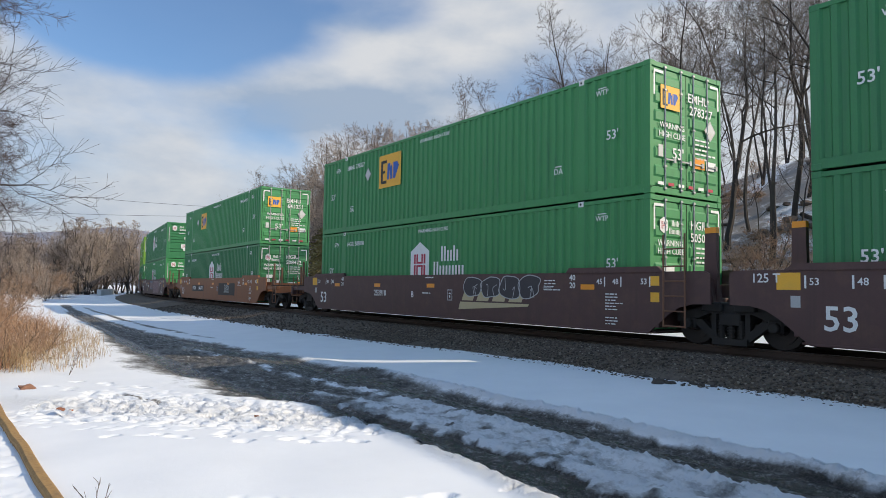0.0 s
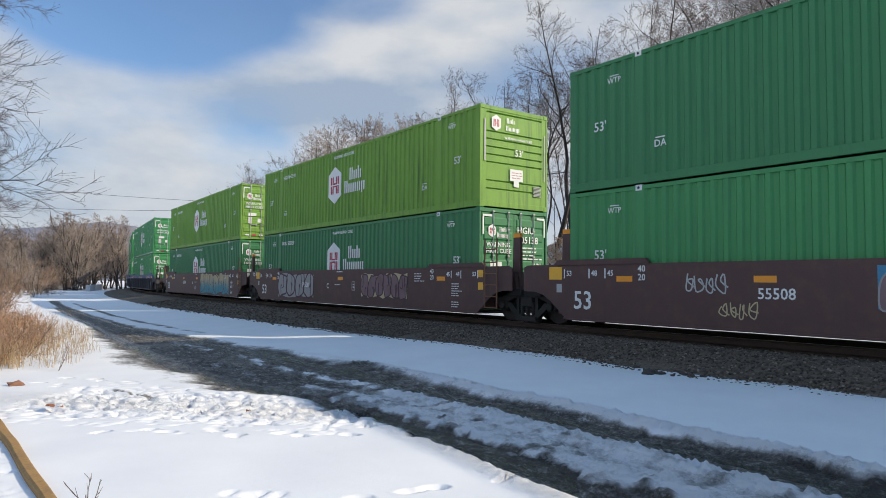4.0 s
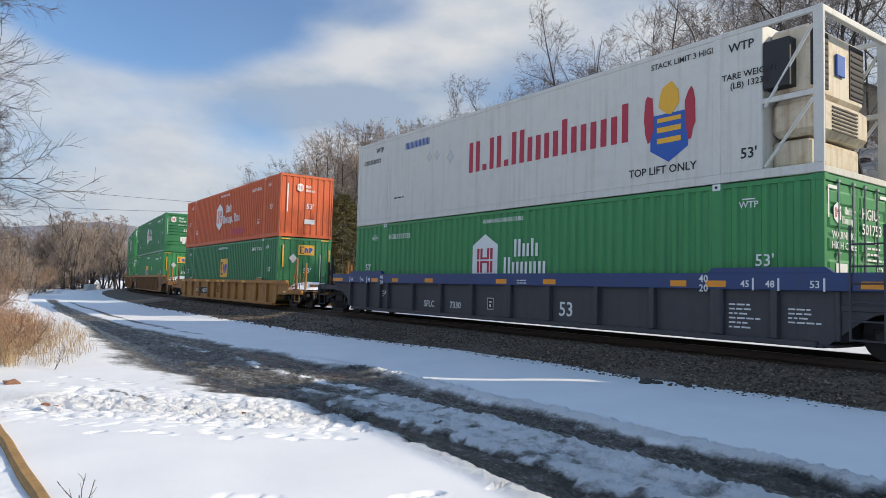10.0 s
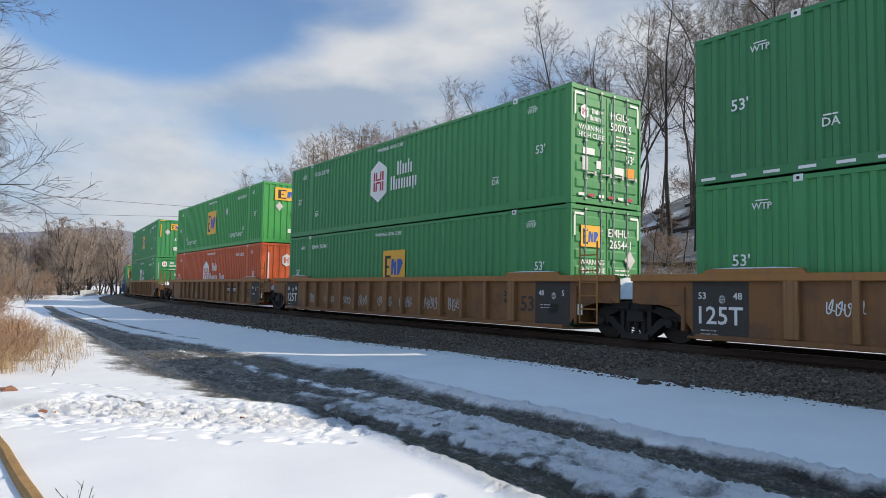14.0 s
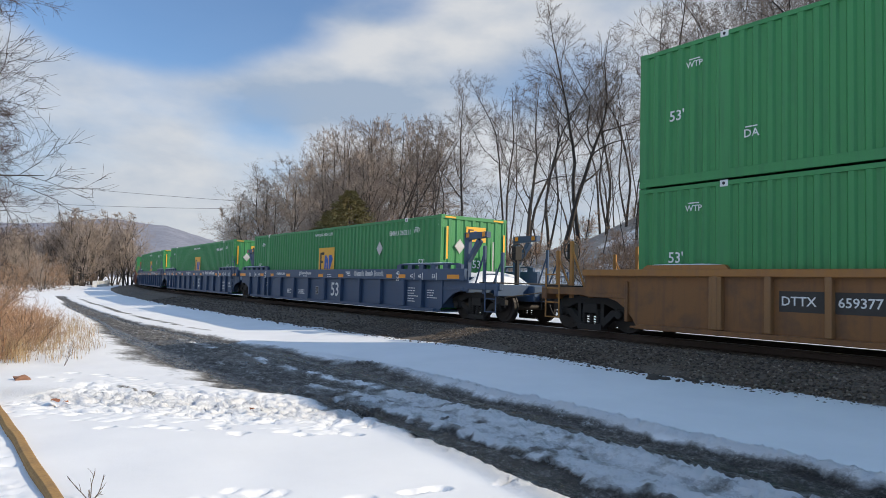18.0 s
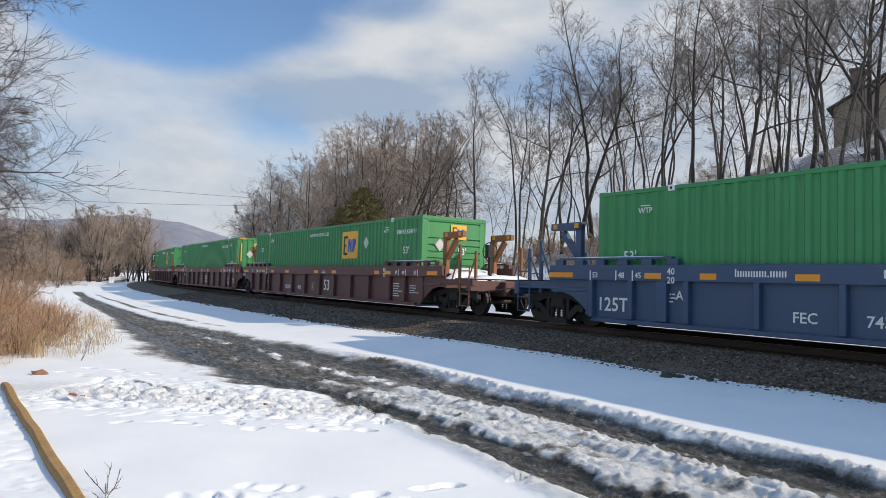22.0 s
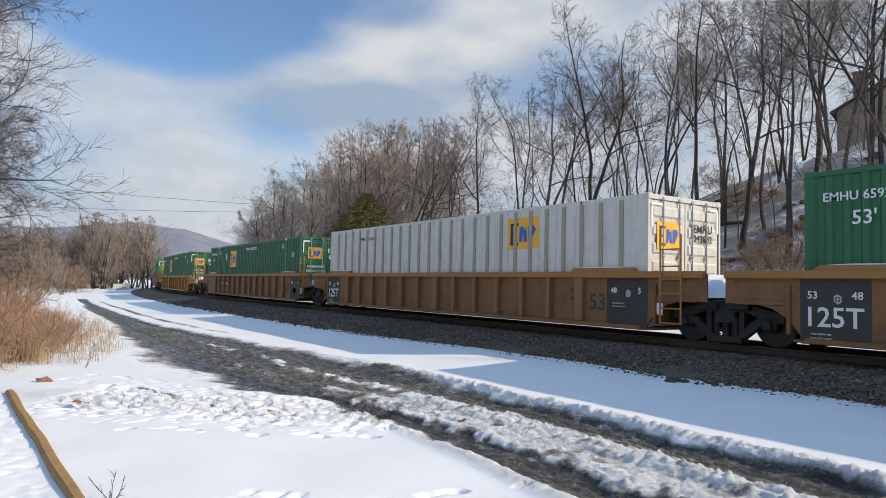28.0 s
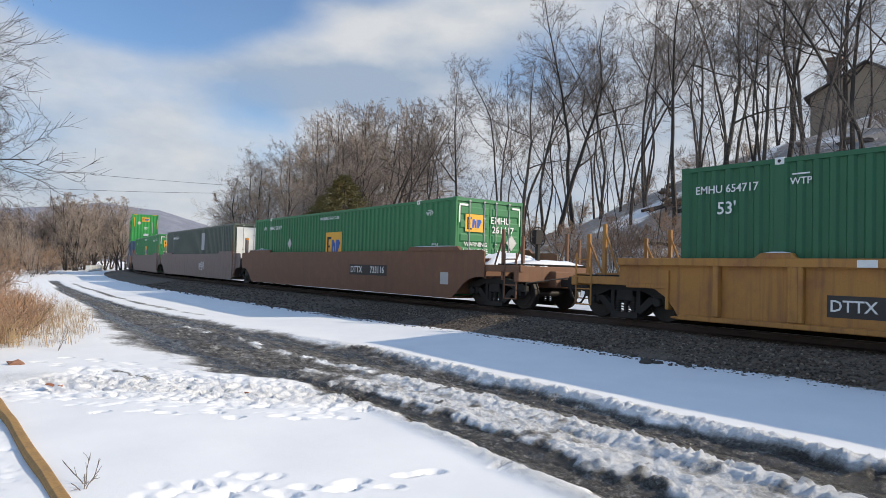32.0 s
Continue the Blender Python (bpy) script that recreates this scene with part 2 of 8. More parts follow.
def fade_material(name, low, high, z0, z1):
    """Spray paint that fades from one colour into another up the side."""
    m = material(name, low, 0.7)
    nt = m.node_tree
    co = node(nt, "ShaderNodeTexCoord")
    sep = node(nt, "ShaderNodeSeparateXYZ")
    nt.links.new(co.outputs["Object"], sep.inputs["Vector"])
    n = node(nt, "ShaderNodeTexNoise", Scale=1.3, Detail=5.0)
    nt.links.new(co.outputs["Object"], n.inputs["Vector"])
    add = node(nt, "ShaderNodeMath", operation="MULTIPLY_ADD")
    nt.links.new(n.outputs["Fac"], add.inputs[0])
    add.inputs[1].default_value = 0.9
    nt.links.new(sep.outputs["Y"], add.inputs[2])
    r = node(nt, "ShaderNodeMapRange")
    for k, v in zip(("From Min", "From Max"), (z0 + 0.45, z1 + 0.45)):
        r.inputs[k].default_value = v
    nt.links.new(add.outputs[0], r.inputs["Value"])
    mix = node(nt, "ShaderNodeMix", data_type="RGBA")
    mix.inputs["A"].default_value, mix.inputs["B"].default_value = (*low, 1), (*high, 1)
    nt.links.new(r.outputs["Result"], mix.inputs["Factor"])
    nt.links.new(mix.outputs["Result"], nt.nodes["Principled BSDF"].inputs["Base Color"])
    return m


GRAFFITI_FADE = fade_material("teal_to_sand_spray_paint", (0.06, 0.25, 0.31), (0.46, 0.38, 0.23), 1.25, 1.75)
GRAFFITI_SAND = material("sand_spray_paint", (0.50, 0.42, 0.25), 0.7, spots=(0.40, 0.36, 0.26))
GRAFFITI_BLUE = material("blue_spray_paint", (0.05, 0.22, 0.36), 0.7)
GRAFFITI_DARK = material("smoke_grey_spray_paint", (0.050, 0.045, 0.050), 0.7, spots=(0.07, 0.055, 0.055))
GRAFFITI_ROSE = material("dusty_rose_spray_paint", (0.21, 0.135, 0.145), 0.7, spots=(0.13, 0.075, 0.075), spot_scale=1.6, spot_amount=0.8)
GRAFFITI_SILVER = material("silver_spray_paint", (0.30, 0.30, 0.30), 0.5, spots=(0.22, 0.21, 0.21))
SIGN_WHITE = material("white_lettering", (0.74, 0.76, 0.75), 0.6, spots=(0.55, 0.56, 0.54))
SIGN_RED = material("red_marking", (0.42, 0.03, 0.06), 0.6)
SIGN_YELLOW = material("yellow_marking", (0.80, 0.42, 0.035), 0.55, spots=(0.52, 0.33, 0.08))
SIGN_ORANGE = material("orange_reflector", (0.80, 0.30, 0.02), 0.35)
SIGN_BLACK = material("black_marking", (0.018, 0.018, 0.022), 0.6)
SIGN_BLUE = material("blue_marking", (0.022, 0.10, 0.40), 0.6)
SIGN_GREY = material("pale_grey_marking", (0.42, 0.43, 0.43), 0.6)
PLACARD = material("bare_metal_placard", (0.55, 0.56, 0.55), 0.45, spots=(0.40, 0.33, 0.24))
RAW_STEEL = material("galvanised_rod", (0.42, 0.43, 0.42), 0.4, metal=0.5, spots=(0.25, 0.2, 0.15))
BARK = material("grey_brown_bark", (0.052, 0.044, 0.039), 0.95, spots=(0.095, 0.083, 0.073), spot_scale=2, grain=20, bump=0.4, bump_scale=18, vary=0.25)
# TWIG is darkened for backlit hillside trees
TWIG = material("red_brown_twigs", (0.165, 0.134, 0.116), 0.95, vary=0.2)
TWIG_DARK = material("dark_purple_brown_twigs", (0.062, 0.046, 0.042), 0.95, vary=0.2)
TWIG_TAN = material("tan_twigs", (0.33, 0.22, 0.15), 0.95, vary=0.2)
# lighter copy of the twig colour, paints sunlight on the far woods
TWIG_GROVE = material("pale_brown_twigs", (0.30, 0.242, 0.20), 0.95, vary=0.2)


def stem_material(name, *tones):
    """Dry stems, each of its own tone."""
    m = bpy.data.materials.new(name)
    m.use_nodes = True
    nt = m.node_tree
    g = node(nt, "ShaderNodeNewGeometry")
    r = node(nt, "ShaderNodeValToRGB")
    while len(r.color_ramp.elements) < len(tones):
        r.color_ramp.elements.new(0.5)
    for k, (e, c) in enumerate(zip(r.color_ramp.elements, tones)):
        e.position, e.color = k / (len(tones) - 1), (*c, 1)
    nt.links.new(g.outputs["Random Per Island"], r.inputs["Fac"])
    nt.links.new(r.outputs["Color"], nt.nodes["Principled BSDF"].inputs["Base Color"])
    nt.nodes["Principled BSDF"].inputs["Roughness"].default_value = 0.95
    return m


WEED = stem_material("dry_tawny_weeds", (0.22, 0.13, 0.09), (0.42, 0.235, 0.13), (0.33, 0.19, 0.12), (0.50, 0.33, 0.19), (0.27, 0.18, 0.13))
GRASS_DRY = stem_material("dry_straw_grass", (0.45, 0.33, 0.18), (0.28, 0.19, 0.11), (0.52, 0.40, 0.24))
NEEDLES = material("olive_evergreen_needles", (0.17, 0.15, 0.06), 0.9, spots=(0.25, 0.16, 0.07), spot_amount=0.6, spot_scale=0.8, grain=8)
SNOW_CAP = material("fresh_snow", (0.80, 0.82, 0.85), 0.6, spots=(0.72, 0.74, 0.78), bump=0.25, bump_scale=14)
TIMBER = material("weathered_timber", (0.38, 0.22, 0.08), 0.9, spots=(0.17, 0.11, 0.06), spot_amount=0.6, spot_scale=5, grain=30, grain_amount=0.3, bump=0.5, bump_scale=22)
ROCK = material("brown_rock", (0.12, 0.095, 0.08), 0.95, spots=(0.07, 0.06, 0.05), bump=0.5, bump_scale=6, vary=0.2)
LEAF = material("dry_leaf", (0.30, 0.11, 0.05), 0.8)
HOUSE_WALL = material("tan_siding", (0.34, 0.265, 0.19), 0.85, spots=(0.2, 0.15, 0.11))
CHIMNEY = material("brown_brick", (0.19, 0.12, 0.085), 0.9, spots=(0.13, 0.08, 0.06))
ROOF = material("dark_shingles", (0.09, 0.08, 0.075), 0.9)
CONCRETE = material("pale_concrete", (0.55, 0.55, 0.54), 0.8, spots=(0.42, 0.42, 0.41))
WIRE = material("black_cable", (0.03, 0.03, 0.033), 0.7)
# blue-grey stands in for the haze before the far woods
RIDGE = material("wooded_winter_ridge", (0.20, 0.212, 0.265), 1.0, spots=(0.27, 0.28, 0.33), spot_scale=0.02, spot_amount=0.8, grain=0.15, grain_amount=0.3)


# ---- small mesh helpers ----
def part(name, bm, mat, parent=None, label=""):
    """Links a bmesh, or (points, faces), as one mesh object under a thing or a part."""
    me = bpy.data.meshes.new(name)
    if isinstance(bm, tuple):
        me.from_pydata(bm[0], [], bm[1])
    else:
        bmesh.ops.recalc_face_normals(bm, faces=bm.faces)
        bm.to_mesh(me)
        bm.free()
    for mm in (mat if isinstance(mat, (list, tuple)) else [mat]):
        me.materials.append(mm)
    ob = new(name, me)
    if parent:
        ob.parent = parent
    if label:
        tagged(ob, label)
    return ob


def again(ob, parent, name=None):
    """One more object on the mesh of ob."""
    o = new(name or ob.name.split(".")[0], ob.data)
    o.parent = parent
    return o


def box(bm, x0, x1, y0, y1, z0, z1, mi=0):
    v = [bm.verts.new((x, y, z)) for x in (x0, x1) for y in (y0, y1) for z in (z0, z1)]
    for q in ((0, 1, 3, 2), (4, 6, 7, 5), (0, 4, 5, 1), (2, 3, 7, 6), (0, 2, 6, 4), (1, 5, 7, 3)):
        bm.faces.new([v[i] for i in q]).material_index = mi


def soft_box(bm, x0, x1, y0, y1, z0, z1, r=0.012, mi=0):
    """A box with bevelled edges."""
    t = bmesh.new()
    box(t, x0, x1, y0, y1, z0, z1)
    bmesh.ops.bevel(t, geom=t.edges[:], offset=r, segments=1, affect="EDGES")
    merge(bm, t, mi)


def merge(bm, t, mi=0):
    made = {v: bm.verts.new(v.co) for v in t.verts}
    for f in t.faces:
        g = bm.faces.new([made[v] for v in f.verts])
        g.material_index, g.smooth = mi, f.smooth
    t.free()


def prism(bm, outline, y0, y1, mi=0):
    """An outline in x and z, drawn out from y0 to y1."""
    a = [bm.verts.new((x, y0, z)) for x, z in outline]
    b = [bm.verts.new((x, y1, z)) for x, z in outline]
    bm.faces.new(a).material_index = mi
    bm.faces.new(b[::-1]).material_index = mi
    for i in range(len(a)):
        j = (i + 1) % len(a)
        bm.faces.new((a[j], a[i], b[i], b[j])).material_index = mi


def rod(bm, p, q, r, sides=6, mi=0):
    p, q = Vector(p), Vector(q)
    d = (q - p).normalized()
    a = d.orthogonal().normalized()
    b = d.cross(a)
    rings = []
    for c in (p, q):
        rings.append([bm.verts.new(c + (a * math.cos(k * math.tau / sides) + b * math.sin(k * math.tau / sides)) * r) for k in range(sides)])
    for k in range(sides):
        j = (k + 1) % sides
        bm.faces.new((rings[0][k], rings[0][j], rings[1][j], rings[1][k])).material_index = mi
    bm.faces.new(rings[0][::-1]).material_index = mi
    bm.faces.new(rings[1]).material_index = mi


def disc(bm, c, axis, r, depth, sides=20, mi=0, bev=0.0):
    """A wheel-like disc round c, along x, y or z."""
    t = bmesh.new()
    bmesh.ops.create_cone(t, cap_ends=True, segments=sides, radius1=r, radius2=r, depth=depth)
    if bev:
        bmesh.ops.bevel(t, geom=[e for e in t.edges if e.calc_face_angle(0) > 1], offset=bev, segments=1, affect="EDGES")
    turn = {"x": Matrix.Rotation(math.pi / 2, 4, "Y"), "y": Matrix.Rotation(math.pi / 2, 4, "X"), "z": Matrix.Identity(4)}[axis]
    bmesh.ops.transform(t, matrix=Matrix.Translation(c) @ turn, verts=t.verts)
    merge(bm, t, mi)


# ---- the line of the track: straight past the camera, then a curve away to the far side ----
STEP = 0.5
LINE_S = np.arange(-660, 560 + STEP, STEP)
LINE_K = np.interp(LINE_S, (-660, -230, -180, -60, -40, -20, 560), (0, 0, 0.00333, 0.00338, 0.00283, 0, 0))
LINE_T = np.concatenate(([0], np.cumsum((LINE_K[1:] + LINE_K[:-1]) / 2 * STEP)))
ZERO = int(np.argmin(np.abs(LINE_S)))
LINE_T -= LINE_T[ZERO]
LINE_X = np.concatenate(([0], np.cumsum(np.cos((LINE_T[1:] + LINE_T[:-1]) / 2) * STEP)))
LINE_Y = np.concatenate(([0], np.cumsum(np.sin((LINE_T[1:] + LINE_T[:-1]) / 2) * STEP)))
LINE_X -= LINE_X[ZERO]
LINE_Y += 13.05 - LINE_Y[ZERO]


def along(s, side=0.0):
    """x, y and heading at s metres along the track, side metres to its far side."""
    x, y, h = (float(np.interp(s, LINE_S, a)) for a in (LINE_X, LINE_Y, LINE_T))
    return x - math.sin(h) * side, y + math.cos(h) * side, h


def beside(x, y):
    """For arrays of points: metres along the track and metres to its far side."""
    x, y = np.asarray(x, float), np.asarray(y, float)
    near = slice(None, None, 8)
    px, py, ph, ps = LINE_X[near], LINE_Y[near], LINE_T[near], LINE_S[near]
    best = np.empty(x.shape, int)
    for i in range(0, x.size, 20000):
        k = slice(i, i + 20000)
        best[k] = np.argmin((x[k, None] - px) ** 2 + (y[k, None] - py) ** 2, axis=1)
    dx, dy, h = x - px[best], y - py[best], ph[best]
    return ps[best] + dx * np.cos(h) + dy * np.sin(h), -dx * np.sin(h) + dy * np.cos(h)


# ---- ground ----
def fuzz(x, y, size, seed=0):
    """Smooth value noise, -1 to 1."""
    u, v = np.asarray(x) / size, np.asarray(y) / size
    i, j = np.floor(u).astype(np.int64), np.floor(v).astype(np.int64)
    a, b = u - i, v - j
    a, b = a * a * (3 - 2 * a), b * b * (3 - 2 * b)

    def h(i, j):
        n = (i * 374761393 + j * 668265263 + seed * 974634777) & 0x7FFFFFFF
        n = ((n ^ (n >> 13)) * 1274126177) & 0x7FFFFFFF
        return ((n ^ (n >> 16)) & 0xFFFF) / 32767.5 - 1
    return (h(i, j) * (1 - a) + h(i + 1, j) * a) * (1 - b) + (h(i, j + 1) * (1 - a) + h(i + 1, j + 1) * a) * b


def ease(v, lo, hi):
    q = np.clip((v - lo) / (hi - lo), 0, 1)
    return q * q * (3 - 2 * q)


def rough_ground(x, y):
    """The lie of the land, without ruts: flat by the camera, a bank and a hillside beyond the track."""
    s, l = beside(x, y)
    z = 0.14 * ease(l, -6, -2.9)
    z = z + (0.36 - 0.14) * ease(l, 2.4, 4)
    hill = np.interp(l, (4, 9, 14, 18, 26, 40, 60, 200, 900), (0, 0.7, 2.9, 4.7, 9.0, 14.0, 15.6, 16.5, 10))
    hill = hill * (0.22 + 0.78 * ease(s, -52, -17)) * (0.3 + 0.7 * ease(-s, -60, -15))
    far = np.hypot(x, y)
    z = z + hill * (1 - 0.9 * ease(far, 200, 600))
    bumps = fuzz(x, y, 9, 3) * 0.5 + fuzz(x, y, 3.3, 5) * 0.25
    z = z + bumps * ease(l, 6, 14) * 0.8
    return z, s, l


def ground_at(x, y):
    z, s, l = rough_ground(np.array([x]), np.array([y]))
    return float(z[0])


def footprints():
    """Places of boot prints: a finely trampled belt, and single tracks across smooth snow."""
    rng = random.Random(5)
    spots = []
    for k in range(2300):                      # the belt from the brush to the road
        q = rng.random()
        off = rng.gauss(0, 0.55)
        x = -10.9 + q * 3.3 - 0.75 * off
        y = 1.0 + q * 3.3 + 0.66 * off
        spots.append((x, y, rng.uniform(0.016, 0.036), rng.uniform(0.05, 0.095), rng.uniform(0.9, 1.5)))
    for (x0, y0), (x1, y1), n in (((-9.3, 1.2), (-6.9, 4.1), 10), ((-8.3, 1.3), (-6.4, 3.6), 8), ((-4.9, 1.5), (-4.3, 3.9), 6), ((-4.7, 1.9), (-4.4, 3.0), 3),
                                  ((-12.6, 1.2), (-10.8, 1.9), 7), ((-9.8, 0.9), (-9.0, 1.6), 5), ((-13.0, 1.6), (-11.6, 2.6), 5), ((-7.4, 3.6), (-6.3, 4.2), 4)):
        for k in range(n):
            q = (k + 0.5) / n
            spots.append((x0 + (x1 - x0) * q + rng.gauss(0, 0.05), y0 + (y1 - y0) * q + (0.09 if k % 2 else -0.09), rng.uniform(0.065, 0.09), rng.uniform(0.10, 0.14), rng.uniform(0.7, 1.4)))
    for k in range(36):                       # trodden snow by the timber
        spots.append((-5.0 + rng.gauss(0, 0.16), 1.65 + rng.gauss(0, 0.26), 0.03, rng.uniform(0.06, 0.11), rng.uniform(-1, 1)))
    for k in range(240):                      # and beyond the timber
        spots.append((rng.uniform(-11, -5.0), rng.uniform(-0.3, 0.45), 0.014, rng.uniform(0.06, 0.11), rng.uniform(-1, 1)))
    return spots


def make_ground():
    def spread(a, b, start, grow):
        out, d = [], start
        while a + d < b:
            a += d
            d *= grow
            out.append(a)
        return out
    xs = np.concatenate((-np.array(spread(200, 3500, 6, 1.35))[::-1], np.arange(-200, -34, 2.0), np.arange(-34, -16, 0.1), np.arange(-16, -13.2, 0.055), np.arange(-13.2, -9.0, 0.036), np.arange(-9.0, -2.4, 0.025), np.arange(-2.4, 2, 0.07),
                         np.arange(2, 60, 3.0), np.array(spread(60, 3500, 6, 1.4))))
    ys = np.concatenate((-np.array(spread(20, 3500, 5, 1.4))[::-1], np.arange(-20, -0.4, 1.1), np.arange(-0.4, 0.6, 0.05), np.arange(0.6, 4.0, 0.036), np.arange(4.0, 7.2, 0.025), np.arange(7.2, 8.0, 0.05), np.arange(8.0, 11.6, 0.09),
                         np.arange(11.6, 72, 1.1), np.array(spread(72, 3500, 4, 1.3))))
    X, Y = (a.ravel() for a in np.meshgrid(xs, ys))
    z, s, l = rough_ground(X, Y)
    z = np.where(np.abs(l) < 2.6, np.minimum(z, 0.12), z)
    near = (X > -60) & (X < 3) & (Y > -1) & (l < -2.5)
    n1, n2, n3, n4 = (fuzz(X, Y, c, k) for k, c in enumerate((1.7, 0.55, 0.21, 0.11)))
    # the muddy way: its two edges, as places across for each place along
    far_edge = np.interp(X, (-200, -60, -45, -28, -21, -14.5, -8.5, -5.5, 3), (0, 0, 5.3, 5.2, 5.75, 6.5, 6.55, 6.55, 6.4))
    low_edge = np.interp(X, (-200, -60, -45, -28, -19, -13.4, -11, -9, -7, -5, 3), (0, 0, 4.5, 4.1, 3.4, 3.1, 3.35, 4.05, 4.2, 4.1, 3.2))
    Yr = np.where(X < -30, l + 13.05, Y)
    far_edge = np.where(X < -45, 5.3, far_edge)
    low_edge = np.where(X < -45, 4.7, low_edge)
    w = far_edge - low_edge
    q = (Yr - low_edge) / w
    n5 = fuzz(X, Y, 0.075, 4)
    lines = fuzz(X * 0.3, Y, 0.17, 6) + 0.6 * fuzz(X * 0.4, Y, 0.09, 16)
    ragged = n1 * np.interp(X, (-12, -7), (0.10, 0.03)) + n2 * np.interp(X, (-12, -7), (0.10, 0.05)) + n3 * 0.05
    soft = np.interp(X, (-60, -16, -9, -6), (0.20, 0.22, 0.12, 0.05))
    band = ease(q + ragged * 0.8, -soft, soft) * ease(1 - q + ragged * 0.6, -0.6 * soft, 0.6 * soft)
    # wheel ruts near the two edges and a crown of churned snow between them
    rut_1 = np.exp(-((q - 0.16) / 0.10) ** 2)
    rut_2 = np.exp(-((q - 0.89) / 0.07) ** 2)
    n6, n7, n8 = fuzz(X, Y, 0.055, 31), fuzz(X * 0.35, Y, 0.06, 32), fuzz(X, Y, 0.032, 33)
    ridged = 0.25 * np.abs(n4) + 0.6 * np.abs(n5) + 0.8 * np.abs(n6)
    crown = ease(q + 0.03 * n2 + 0.03 * n3 + 0.02 * n4, 0.20, 0.25) * (1 - ease(q + 0.03 * n2 - 0.03 * n3 + 0.02 * n5, 0.66, 0.72)) * ease(X + 0.7 * n2, -11.5, -6.5)
    thin = np.exp(-((q - 0.62) / 0.07) ** 2) * ease(X, -24, -16) * 0.55 + np.exp(-((q - 0.36) / 0.05) ** 2) * ease(X, -20, -11) * 0.3
    mud = band * (1 - np.clip(crown * (0.86 + 0.35 * n3 + 0.3 * n4) + thin * (0.8 + 0.9 * n3 + 0.7 * n2), 0, 1))
    second = np.exp(-((Yr - (far_edge + 0.75 + n1 * 0.1)) / 0.16) ** 2) * ease(-X, 18, 26) * ease(X, -75, -40)
    mud = np.clip(np.maximum(mud, second * (0.6 + 0.5 * n2 + 0.4 * n3)), 0, 1) * near
    streak = np.exp(-((Y - 2.05 - 0.30 * (X + 11.2)) / 0.035) ** 2) * ease(X, -11.5, -11.0) * ease(-X, 9.9, 10.3)
    mud = np.clip(np.maximum(mud, streak * (0.75 + 0.5 * n3)), 0, 1)
    berm = np.exp(-((q - 1.07 - 0.03 * n2) / 0.055) ** 2) * ease(X, -17, -9) + 0.5 * np.exp(-((q + 0.06) / 0.05) ** 2) * ease(X, -9, -5)
    chunk = np.abs(n3) * 0.4 + np.abs(n4) * 0.6
    furrow = np.clip(fuzz(X * 0.08, Y, 0.22, 21), 0, 1) + 0.6 * np.clip(fuzz(X * 0.12, Y, 0.11, 22), 0, 1)
    z = z + near * (-0.07 * band - 0.045 * (rut_1 + rut_2) * band + crown * (0.058 - 0.050 * furrow + 0.006 * lines + 0.036 * ridged + 0.013 * n8) + 0.05 * thin * (chunk + ridged)
                    + berm * (0.045 + 0.015 * chunk + 0.055 * ridged + 0.020 * n8) + band * (1 - crown) * (0.012 * lines + 0.012 * n7 + 0.018 * ridged + 0.008 * n8) + 0.012 * n1 + 0.004 * n2 * (1 - band))
    z = z + 0.016 * fuzz(X, Y, 0.9, 11) * ((X > -16) & (X < 3) & (Y < 4.2))
    # boot prints: shallow dents, deeper towards the sun
    for fx, fy, depth, size, turn in footprints():
        k = np.nonzero((np.abs(X - fx) < 0.6) & (np.abs(Y - fy) < 0.6))[0]
        dx, dy = X[k] - fx, Y[k] - fy
        c, t = math.cos(turn), math.sin(turn)
        u, v = (dx * c + dy * t) / size, (-dx * t + dy * c) / (size * 0.55)
        r = np.hypot(u, v)
        toward = np.clip((dx * SUN_DIR.x + dy * SUN_DIR.y) / (0.87 * size) * 0.5 + 0.5, 0, 1)
        z[k] += -depth * (1 - ease(r, 0.80, 1.05)) * (0.05 + 1.5 * toward) + 0.10 * depth * np.exp(-((r - 1.15) / 0.2) ** 2)
    # grass that shows through the snow on the bank
    thinness = np.clip(0.35 + 0.45 * fuzz(X, Y, 4.5, 7) + 0.35 * fuzz(X, Y, 1.6, 8), 0, 1) * ease(l, 5, 8)
    litter = np.clip(0.86 + 0.6 * fuzz(X, Y, 5, 9) + 0.5 * fuzz(X, Y, 1.9, 10), 0, 1) * ease(l, 12, 15)
    wild = np.clip(0.25 + 0.5 * fuzz(X, Y, 6, 14) + 0.4 * fuzz(X, Y, 2.2, 15), 0, 1) * ease(np.hypot(X, Y), 90, 150) * (l < -8)
    belt = np.exp(-((Y - 1.0 - (X + 10.9)) / 0.95) ** 2) * ease(X, -12.2, -11) * ease(-X, 6.8, 7.8)
    churn = np.clip((crown + berm * 1.4) * near + 0.45 * belt, 0, 1)
    mud = np.maximum(mud, (0.04 + 0.22 * np.clip(furrow, 0, 1) + 0.16 * ease(n2, 0.1, 0.8)) * np.clip(crown + 0.7 * berm, 0, 1) * near)
    wet = np.clip(rut_1 * 1.1 + rut_2 * 0.8 + 0.6 * ease(n1, 0.1, 0.8) + 0.35 * ease(lines, 0.2, 1.0), 0, 1) * band
    nx, ny = len(xs), len(ys)
    i, j = np.meshgrid(np.arange(nx - 1), np.arange(ny - 1))
    a = (j * nx + i).ravel()
    faces = np.stack((a, a + 1, a + 1 + nx, a + nx), 1)
    me = bpy.data.meshes.new("ground")
    me.vertices.add(len(X))
    me.vertices.foreach_set("co", np.stack((X, Y, z), 1).astype(np.float32).ravel())
    me.loops.add(faces.size)
